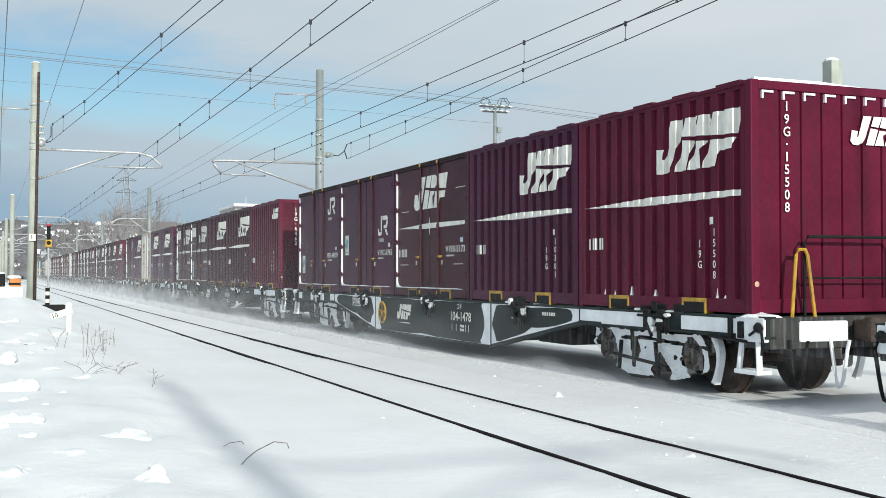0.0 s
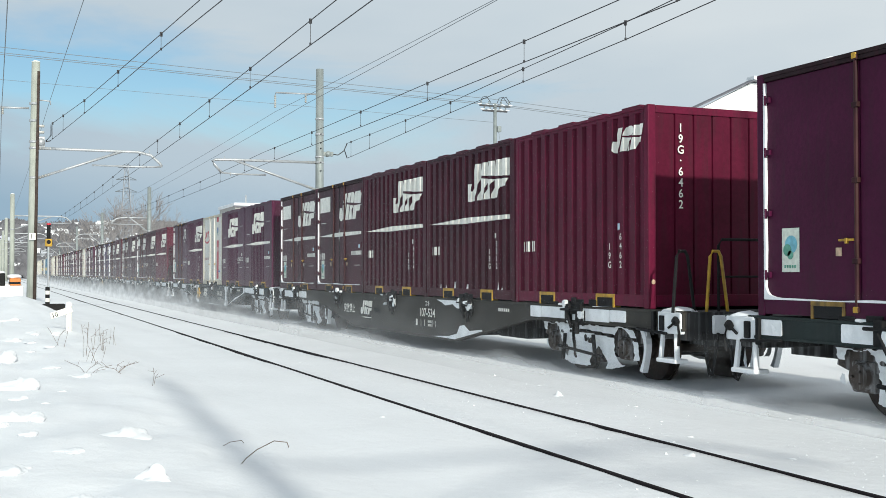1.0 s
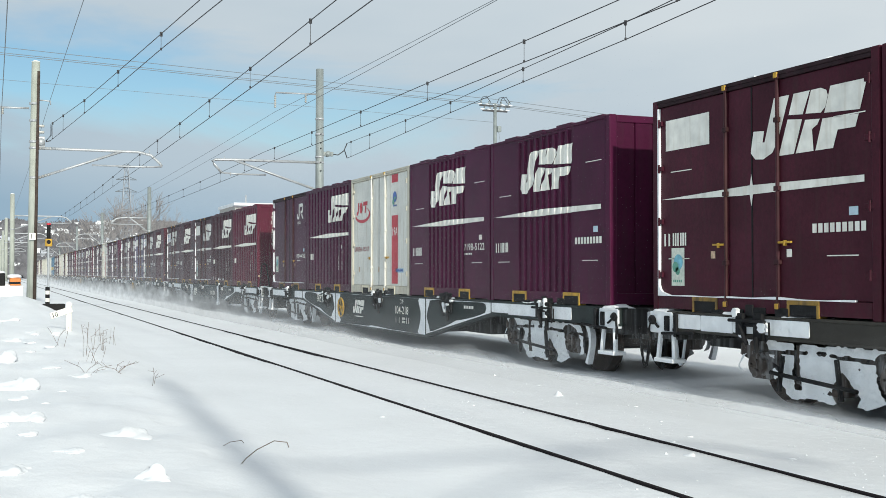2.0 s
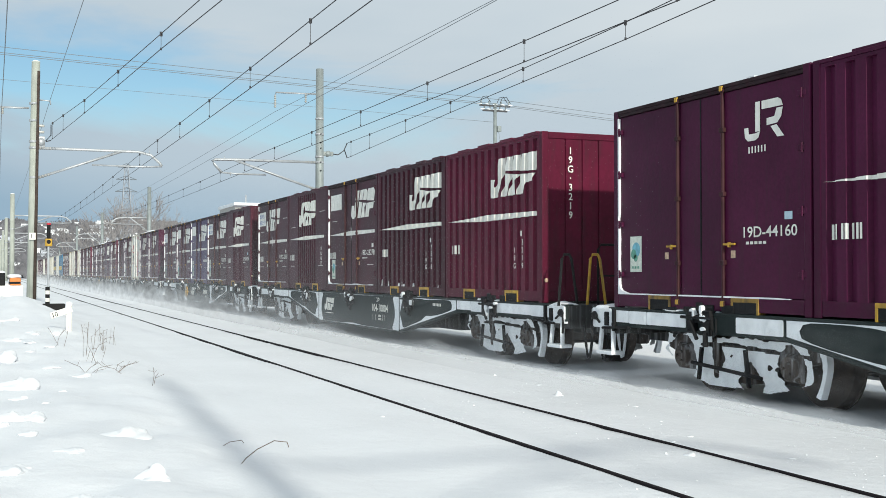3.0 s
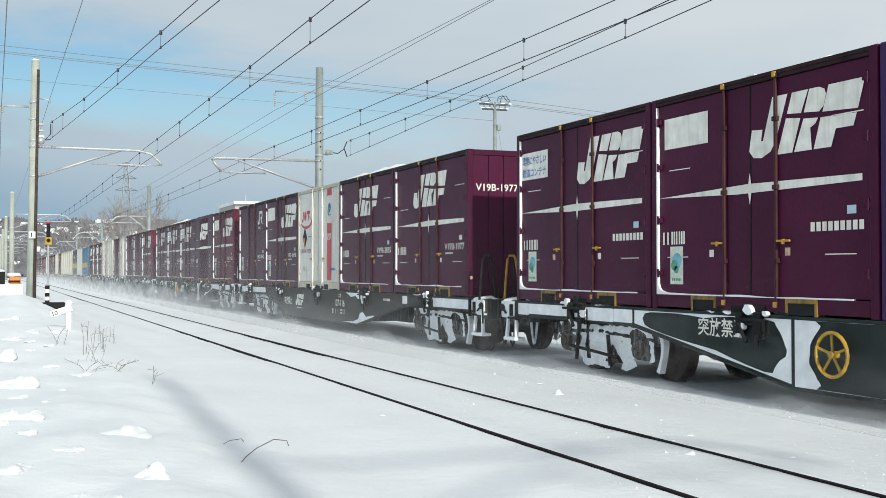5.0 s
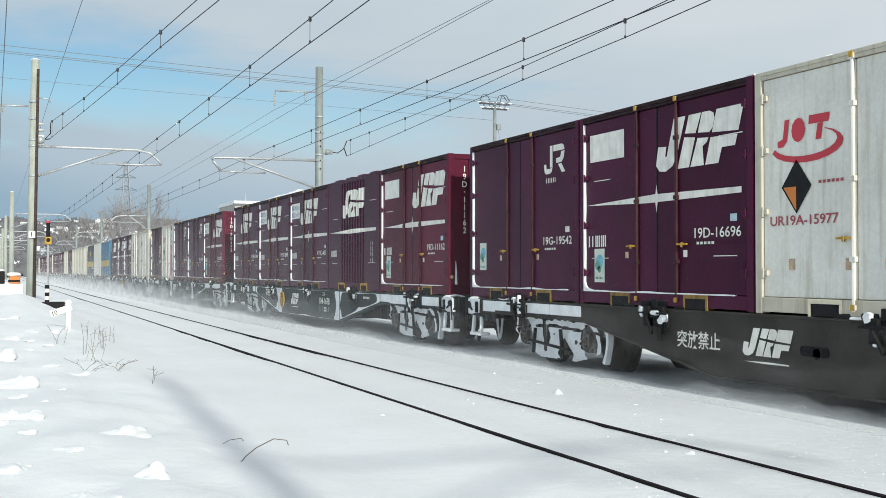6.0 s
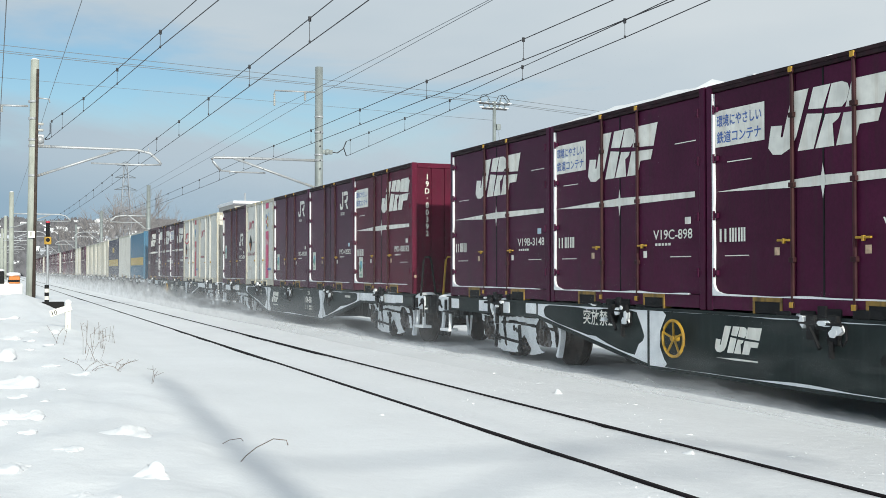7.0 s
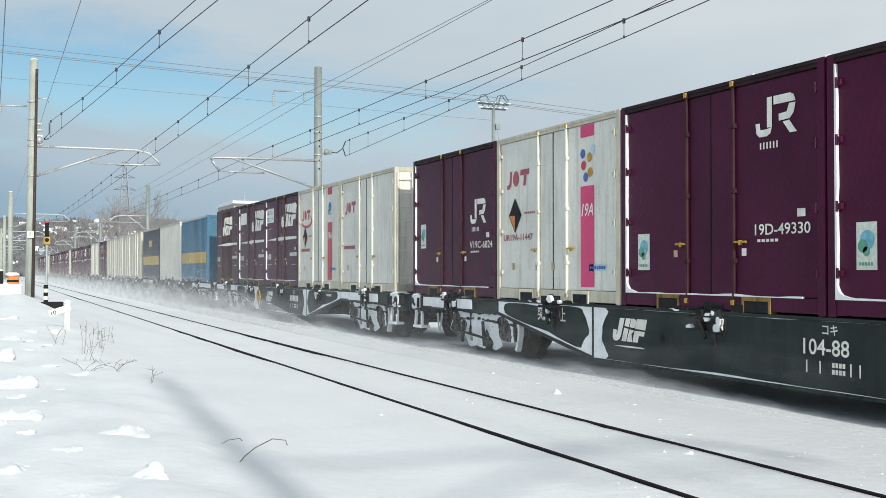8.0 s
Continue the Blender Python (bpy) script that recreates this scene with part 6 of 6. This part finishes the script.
def hill_height(x, y):
    """The rise behind the town, lower to the east."""
    k = np.clip((y - 210) / 260, 0, 1)
    k = k * k * (3 - 2 * k)
    crest = 23 - 0.00018 * (x - 45) ** 2 + 3.0 * noise.noise((x * 0.02, 3.0, 0.0)) + 1.4 * noise.noise((x * 0.07, 5.0, 0.0))
    if x > 75:
        crest -= (x - 75) * 0.22
    return max(-2.0, crest * k * (0.88 + 0.12 * noise.noise((x * 0.03, y * 0.03, 2))) - 0.5)


def hillside():
    xs, ys = np.linspace(-160, 190, 90), np.linspace(200, 640, 40)
    verts = [(float(x), float(y), float(hill_height(x, y))) for y in ys for x in xs]
    n = len(xs)
    faces = [(j * n + i, j * n + i + 1, (j + 1) * n + i + 1, (j + 1) * n + i) for j in range(len(ys) - 1) for i in range(n - 1)]
    me = bpy.data.meshes.new("hill")
    me.from_pydata(verts, [], faces)
    me.materials.append(HILL)
    for p in me.polygons:
        p.use_smooth = True
    tagged(new("hill", me), "snowy wooded hillside beyond the town", "hill", kind="structure")


# snow and scrub slope, with blue-grey distance haze mixed into its base colour
HILL = mat("hazy_snowy_slope", (0.52, 0.54, 0.58), 0.9, vary=0.6, scale=0.16)
hillside()


def woods():
    """Leafless scrub on the hillside, as many small tufts of upright twigs."""
    r = np.random.RandomState(5)
    verts, faces = [], []
    for k in range(10500):
        x, y = r.uniform(-60, 130), r.uniform(225, 470)
        if noise.noise((x * 0.07, y * 0.035, 9.0)) < -0.02:
            continue
        z = hill_height(x, y)
        h, w = r.uniform(0.8, 3.0), r.uniform(0.5, 1.4)
        for s in range(4):
            a, b = r.uniform(-w, w), r.uniform(-w, w)
            hh = h * r.uniform(0.5, 1.0)
            i = len(verts)
            verts += [(x + a, y + b, z - 0.3), (x + a + 0.30, y + b, z - 0.2), (x + a + r.uniform(-0.8, 0.8), y + b, z + hh), (x + a - 0.5 * w, y + b, z + hh * 0.55), (x + a + 0.6 * w, y + b, z + hh * 0.6)]
            faces += [(i, i + 1, i + 2), (i, i + 3, i + 2), (i + 1, i + 4, i + 2)]
    me = bpy.data.meshes.new("winter_scrub")
    me.from_pydata(verts, [], faces)
    me.materials.append(SCRUB)
    tagged(new("winter_scrub", me), "leafless grey-brown scrub covering the hillside", "scrub", kind="stuff")


woods()


def bare_tree(x, y, h, seed):
    rnd = random.Random(seed)
    z = float(hill_height(x, y)) if y > 205 else -0.1
    root = empty("bare_tree", pose(x, y, z))
    tagged(root, "leafless tree with fine grey-brown branches", "tree", "bare trees")
    bm = bmesh.new()
    rod(bm, (0, 0, -0.3), (0.1, 0, h * 0.45), 0.20, 0.12, seg=7)
    part("trunk", bm, WOOD, root)
    bm = bmesh.new()

    def grow(p, d, length, r, level):
        q = p + d * length
        rod(bm, p, q, r, r * 0.6, seg=4)
        if level == 0:
            return
        for k in range(4 if level > 1 else 5):
            e = (d + Vector((rnd.uniform(-0.8, 0.8), rnd.uniform(-0.8, 0.8), rnd.uniform(-0.1, 0.6)))).normalized()
            grow(p.lerp(q, rnd.uniform(0.4, 1.0)), e, length * rnd.uniform(0.5, 0.75), r * 0.55, level - 1)
    for k in range(4):
        a = rnd.uniform(0, 6.28)
        grow(Vector((0.05, 0, h * rnd.uniform(0.25, 0.45))), Vector((math.cos(a) * 0.5, math.sin(a) * 0.5, 1)).normalized(), h * 0.30, 0.09, 3)
    part("crown", bm, WOOD, root)


for k, (x, y, h) in enumerate(((18.0, 190, 13.5), (20.5, 195, 15), (23.0, 192, 15), (26.0, 196, 13), (15.0, 198, 12), (12.0, 200, 11), (28.5, 190, 12), (31.5, 200, 11), (19.5, 186, 12), (24.5, 188, 13), (16.5, 196, 13), (34.0, 196, 10), (21.5, 199, 14), (27.0, 187, 12))):
    bare_tree(x, y, h, k)

rh = random.Random(11)
for k in range(95):
    hx, hy = rh.uniform(-16, 56), rh.uniform(250, 455)
    snow_house(hx, hy, rh.uniform(1.3, 2.6), rh.uniform(1.2, 2.2), rh.uniform(0.8, 1.4), rh.uniform(1.5, 1.9), "small house with a snow-covered roof on the hillside", None, rh.uniform(-25, 25), float(hill_height(hx, hy)) - 0.4)
gable_house()


# ------------------------------------------------ the train
START = 9.60
CONSIST = [  # wagon paint, number, containers from the front to the rear
    ("green", "", [("none",), ("none",), ("none",), ("none",), ("none",)]),
    ("green", "104-1478", [("ribbed", "maroon", "19G-15508", "large", "endemblem rimsnow"), ("ribbed", "plum", "19G-10301"), ("doors", "brown", "V19B-5173"), ("doors", "plum", "V19C-8765", "small", "eco low"), ("doors", "plum", "19D-43659", "small", "eco")]),
    ("grey", "107-534", [("ribbed", "maroon", "19G-6462", "corner"), ("ribbed", "brown", "19G-3312"), ("ribbed", "brown", "19G-6124"), ("doors", "brown", "?", "large", "patch eco"), ("doors", "brown", "?", "large", "patch eco")]),
    ("green", "104-218", [("vented", "plum", "?"), ("vented", "plum", "V19B-5122"), ("cream", "white", "UR19A-15317", "lessor"), ("ribbed", "plum", "19G-4180"), ("doors", "plum", "19D-44160", "small", "eco")]),
    ("green", "104-10004", [("ribbed", "maroon", "19G-3219", "large", "endemblem"), ("ribbed", "brown", "19G-7578"), ("doors", "brown", "19D-23278", "large", "patch eco"), ("vented", "brown", "V2-1395-B7"), ("doors", "brown", "V19C-2303", "large", "banner")]),
    ("green", "", [("vented", "brown", "V19B-6926", "large", "iced"), ("doors", "brown", "19D-30733", "large", "banner eco"), ("doors", "violet", "?", "large", "patch eco"), ("doors", "plum", "?", "large", "patch eco"), ("doors", "plum", "?", "large", "banner eco")]),
    ("grey", "107-116", [("doors", "plum", "V19B-1977", "large", "flatnumber"), ("doors", "plum", "V19B-2835"), ("cream", "white", "UR19A-15977", "lessor", "diamond"), ("doors", "plum", "19D-16696", "large", "patch eco"), ("doors", "plum", "19G-19542", "small", "eco")]),
    ("green", "104-1678", [("doors", "maroon", "19D-11162", "large", "patch eco iced"), ("vented", "plum", "V2-1594-83"), ("doors", "plum", "V19C-431", "large", "banner"), ("doors", "plum", "V19C-898", "large", "banner"), ("doors", "plum", "V19B-3148")]),
    ("green", "104-88", [("doors", "maroon", "19D-80392", "large", "banner eco endemblem"), ("doors", "plum", "19D-42082", "small", "eco"), ("doors", "plum", "19D-49330", "small", "eco"), ("cream", "white", "UR19A-11447", "lessor", "pink diamond"), ("doors", "plum", "V19C-6824", "small", "eco low")]),
    ("green", "", [("cream", "white", "?", "lessor", "plain"), ("cream", "white", "?", "lessor", "diamond"), ("doors", "plum", "?", "large", "banner"), ("doors", "plum", "?", "large", "patch"), ("vented", "brown", "?")]),
    ("grey", "", [("long", "blue"), ("long", "white"), ("long", "navy")]),
    ("green", "", [("cream", "beige")] * 5),
    ("grey", "", [("doors", "plum"), ("cream", "beige"), ("cream", "white"), ("doors", "brown"), ("vented", "maroon")]),
    ("green", "", [("doors", "plum"), ("doors", "maroon"), ("ribbed", "maroon"), ("doors", "brown"), ("cream", "white")]),
    ("green", "", [("ribbed", "maroon"), ("doors", "plum"), ("doors", "brown"), ("vented", "maroon"), ("doors", "plum")]),
    ("grey", "", [("doors", "plum"), ("doors", "brown"), ("ribbed", "maroon"), ("doors", "maroon"), ("doors", "plum")]),
    ("green", "", [("cream", "white"), ("doors", "maroon"), ("doors", "plum"), ("vented", "brown"), ("doors", "brown")]),
    ("green", "", [("doors", "plum"), ("doors", "brown"), ("ribbed", "maroon"), ("doors", "maroon"), ("doors", "plum")]),
]
COLOURS = {"maroon": "maroon", "plum": "plum purple", "brown": "faded brown-maroon", "violet": "blue-violet", "white": "dirty cream-white", "beige": "rust-streaked beige", "blue": "bright blue", "navy": "dark navy"}
MOVERS = []
# where the first container of each load, and each wagon, stands along the line, from the first full load on
LOAD_AT = [-20.5, -0.05, 20.63, 40.25, 60.86, 80.51, 100.99, 120.54, 141.04, 160.69, 181.2, 200.8, 221.3, 240.9, 261.4, 281.0, 301.5, 321.1]
WAGON_AT = [y + (0.05 if k % 2 else -0.42) for k, y in enumerate(LOAD_AT)]


def describe(kind, paint, emblem, extra):
    c = COLOURS[paint]
    if kind == "ribbed":
        return f"{c} ribbed steel rail container with {'a small corner' if emblem == 'corner' else 'a large white'} emblem"
    if kind == "vented":
        return f"{c} rail container with a ribbed middle and white stripe"
    if kind == "long":
        return f"{c} twenty-foot ribbed rail container with an ochre band"
    if kind == "cream":
        return f"{c} rail container with {'pink' if 'pink' in extra else 'red'} markings and side doors"
    if "banner" in extra:
        return f"{c} side-door rail container with a white slogan panel"
    if "patch" in extra:
        return f"{c} side-door rail container with a blank white panel"
    return f"{c} side-door rail container with a {'small' if emblem == 'small' else 'large'} white emblem"


def dust_mesh(seed, count, size, tall=0.22):
    """Powder snow whirled up along a wagon: tiny flakes, thick near the ground."""
    r = np.random.RandomState(seed)
    n = count * 3
    y = r.uniform(0, WAGON, n)
    z = np.minimum(r.exponential(tall, n), r.uniform(2.6, 3.5, n))
    x = r.uniform(-2.5, 1.9, n)
    keep = []
    for i in range(n):
        k = 0.5 + 0.9 * noise.noise((x[i] * 0.7, y[i] * 0.45, z[i] * 1.2 + seed))
        k *= 1.0 if x[i] > -1.6 else max(0.0, (x[i] + 2.6)) * (0.3 if 0.25 < z[i] and tall < 0.5 else 0.8)
        if r.rand() < k:
            keep.append(i)
        if len(keep) >= count:
            break
    c = np.stack([x[keep], y[keep], z[keep] + 0.005], 1)
    d = r.normal(size=(len(keep), 3, 3)) * size
    v = (c[:, None, :] + d).reshape(-1, 3)
    v[:, 2] = np.maximum(v[:, 2], 0.003)
    me = bpy.data.meshes.new("snow_dust")
    me.from_pydata(v.tolist(), [], [(i, i + 1, i + 2) for i in range(0, len(v), 3)])
    me.materials.append(DUST)
    return me




def veil_mesh(x0, high, material, head=False):
    """A sheet of drifting powder beside one wagon; its shader thins it out upwards."""
    ny, nz = 70, 7
    verts = []
    for j in range(nz):
        for i in range(ny):
            y, z = WAGON * i / (ny - 1), high * j / (nz - 1)
            k = min(1.0, y / WAGON) ** 0.7 if head else 1.0
            verts.append((x0 * k - 1.3 * (1 - k) + 0.10 * z, y, z - 0.02 - 1.6 * high * (1 - k)))
    faces = [(j * ny + i, j * ny + i + 1, (j + 1) * ny + i + 1, (j + 1) * ny + i) for j in range(nz - 1) for i in range(ny - 1)]
    me = bpy.data.meshes.new("snow_veil")
    me.from_pydata(verts, [], faces)
    me.materials.append(material)
    for p in me.polygons:
        p.use_smooth = True
    return me


def veil_material(name, high, low_alpha, noise_lo, noise_hi):
    m = bpy.data.materials.new(name)
    m.use_nodes = True
    nt = m.node_tree
    b, out = nt.nodes["Principled BSDF"], nt.nodes["Material Output"]
    b.inputs["Base Color"].default_value = (0.92, 0.93, 0.95, 1)
    b.inputs["Roughness"].default_value = 1.0
    b.inputs["Specular IOR Level"].default_value = 0.0
    # fixed shading normal, so sheets edge-on to the sun still look sunlit
    facing = nt.nodes.new("ShaderNodeCombineXYZ")
    for i, v in enumerate((-0.755, -0.352, 0.553)):
        facing.inputs[i].default_value = v
    nt.links.new(facing.outputs[0], b.inputs["Normal"])
    co, sep = nt.nodes.new("ShaderNodeTexCoord"), nt.nodes.new("ShaderNodeSeparateXYZ")
    mp, nz = nt.nodes.new("ShaderNodeMapping"), nt.nodes.new("ShaderNodeTexNoise")
    mp.inputs["Scale"].default_value = (0.5, 0.42, 1.9)
    nz.inputs["Scale"].default_value, nz.inputs["Detail"].default_value, nz.inputs["Roughness"].default_value = 1.3, 6.0, 0.6
    nt.links.new(co.outputs["Object"], sep.inputs[0])
    nt.links.new(co.outputs["Object"], mp.inputs[0])
    nt.links.new(mp.outputs[0], nz.inputs["Vector"])
    up = nt.nodes.new("ShaderNodeMapRange")
    up.interpolation_type = "SMOOTHSTEP"
    up.inputs["From Min"].default_value, up.inputs["From Max"].default_value = 0.0, high
    up.inputs["To Min"].default_value, up.inputs["To Max"].default_value = low_alpha, -noise_hi
    nt.links.new(sep.outputs["Z"], up.inputs["Value"])
    cloud = nt.nodes.new("ShaderNodeMapRange")
    cloud.inputs["From Min"].default_value, cloud.inputs["From Max"].default_value = 0.35, 0.68
    cloud.inputs["To Min"].default_value, cloud.inputs["To Max"].default_value = noise_lo, noise_hi
    nt.links.new(nz.outputs["Fac"], cloud.inputs["Value"])
    add = nt.nodes.new("ShaderNodeMath")
    add.operation, add.use_clamp = "ADD", True
    nt.links.new(up.outputs[0], add.inputs[0])
    nt.links.new(cloud.outputs[0], add.inputs[1])
    mix, tr = nt.nodes.new("ShaderNodeMixShader"), nt.nodes.new("ShaderNodeBsdfTransparent")
    nt.links.new(add.outputs[0], mix.inputs[0])
    nt.links.new(tr.outputs[0], mix.inputs[1])
    nt.links.new(b.outputs[0], mix.inputs[2])
    nt.links.new(mix.outputs[0], out.inputs["Surface"])
    return m


VEILS = [veil_mesh(-1.55, 0.62, veil_material("ground_powder", 0.32, 0.36, -0.26, 0.16)),
         veil_mesh(-1.72, 1.75, veil_material("drifting_powder", 1.7, 0.04, -0.05, 0.02))]
# extra powder added to the far wagons only, to build up distance haze
BILLOW = veil_material("billowing_powder", 1.4, 0.36, -0.14, 0.10)
FAR_VEIL, HEAD_VEIL = veil_mesh(-2.1, 1.5, BILLOW), veil_mesh(-2.1, 1.5, BILLOW, True)
FAR_HAZE = dust_mesh(13, 60000, 0.0075, 0.75)


def powder_haze():
    """Powder snow beside the track, denser near the ground; its alpha rises along the line to paint in distance haze.
    """
    m = veil_material("powder_haze", 1.35, 0.76, -0.22, 0.10)
    nt = m.node_tree
    mix = nt.nodes["Mix Shader"]
    low = mix.inputs[0].links[0].from_socket
    sep = nt.nodes.new("ShaderNodeSeparateXYZ")
    co = nt.nodes.new("ShaderNodeTexCoord")
    nt.links.new(co.outputs["Object"], sep.inputs[0])

    def ramp(socket, a, b, lo, hi):
        n = nt.nodes.new("ShaderNodeMapRange")
        n.interpolation_type = "SMOOTHSTEP"
        n.inputs["From Min"].default_value, n.inputs["From Max"].default_value = a, b
        n.inputs["To Min"].default_value, n.inputs["To Max"].default_value = lo, hi
        nt.links.new(socket, n.inputs["Value"])
        return n.outputs[0]

    def calc(op, a, b):
        n = nt.nodes.new("ShaderNodeMath")
        n.operation, n.use_clamp = op, True
        nt.links.new(a, n.inputs[0])
        nt.links.new(b, n.inputs[1])
        return n.outputs[0]
    body = ramp(sep.outputs["Z"], 0.0, 4.6, 0.25, 0.0)
    # ramp along the track: haze painted in, growing with distance
    along = ramp(sep.outputs["Y"], -12.0, 58.0, -0.08, 1.0)
    nt.links.new(calc("MULTIPLY", calc("ADD", low, body), along), mix.inputs[0])
    ny, nz, length, high = 120, 8, 420.0, 4.7
    verts = [(0.05 * j, length * (i / (ny - 1)) ** 1.6, high * j / (nz - 1)) for j in range(nz) for i in range(ny)]
    faces = [(j * ny + i, j * ny + i + 1, (j + 1) * ny + i + 1, (j + 1) * ny + i) for j in range(nz - 1) for i in range(ny - 1)]
    me = bpy.data.meshes.new("snow_haze")
    me.from_pydata(verts, [], faces)
    me.materials.append(m)
    ob = tagged(new("snow_haze", me), "thin sheet of powder snow beside the train, haze painted thicker with distance", "snow dust", kind="stuff")
    ob.matrix_basis = pose(TRACK_FAR - 2.25, 10.0, -0.02)


powder_haze()


def build_train():
    for k, (style, number, load) in enumerate(CONSIST):
        y = START + LOAD_AT[k]
        near = k <= 9
        w = wagon(style, number, k, near)
        w.matrix_basis = pose(TRACK_FAR, START + WAGON_AT[k], 0)
        tagged(w, f"{'dark green' if style == 'green' else 'grey'} low container wagon with snow-caked bogies", "freight wagon", "wagons of the train")
        MOVERS.append(w)
        yy = y
        for i, spec in enumerate(load):
            kind, paint, num, emblem, extra = (list(spec) + ["maroon", "", "large", ""][len(spec) - 1:])[:5]
            if kind == "none":
                yy += PITCH
                continue
            long = 5.9 if kind == "long" else None
            c = container(kind, paint, num, "none" if kind in ("cream", "long") else emblem, extra, lead=(i == 0), snow=num in ("V19B-2835", "V19C-898"), long=long, detail=near)
            c.matrix_basis = pose(TRACK_FAR, yy, DECK)
            tagged(c, describe(kind, paint, emblem, extra), "rail container", "containers on the train")
            MOVERS.append(c)
            yy += 6.3 if long else PITCH
        if k >= 10:
            d = new("snow_dust", FAR_HAZE)
            d.matrix_basis = pose(TRACK_FAR, START + (k - 1) * WAGON - 1.0, 0)
            tagged(d, "powder snow whirled up by the passing wagons", "snow dust", kind="stuff")
            MOVERS.append(d)
        for me in VEILS + ([FAR_VEIL] if k >= 10 else [HEAD_VEIL] if k == 9 else []):
            v = new("snow_veil", me)
            v.matrix_basis = pose(TRACK_FAR, START + (k - 1) * WAGON - 1.0, 0)
            tagged(v, "thin veil of powder snow drifting beside the wagons", "snow dust", kind="stuff")
            MOVERS.append(v)


build_train()

SPEED = 18.71
TRAVEL = [(0.5 * i, 0.5 * i * SPEED) for i in range(17)]


def motions():
    for ob in MOVERS:
        m = ob.matrix_basis.copy()
        x, y, z = m.translation
        walk(ob, [(t, pose(x, y - s, z)) for t, s in TRAVEL])
    times, gone = [t for t, _ in TRAVEL], [s for _, s in TRAVEL]
    for w in WHEELS:
        x, y, z = w.matrix_basis.translation
        walk(w, [(f / FPS, pose(x, y, z, math.degrees(np.interp(f / FPS, times, gone) / 0.43) % 360, 0, 0)) for f in range(0, 241)])


motions()
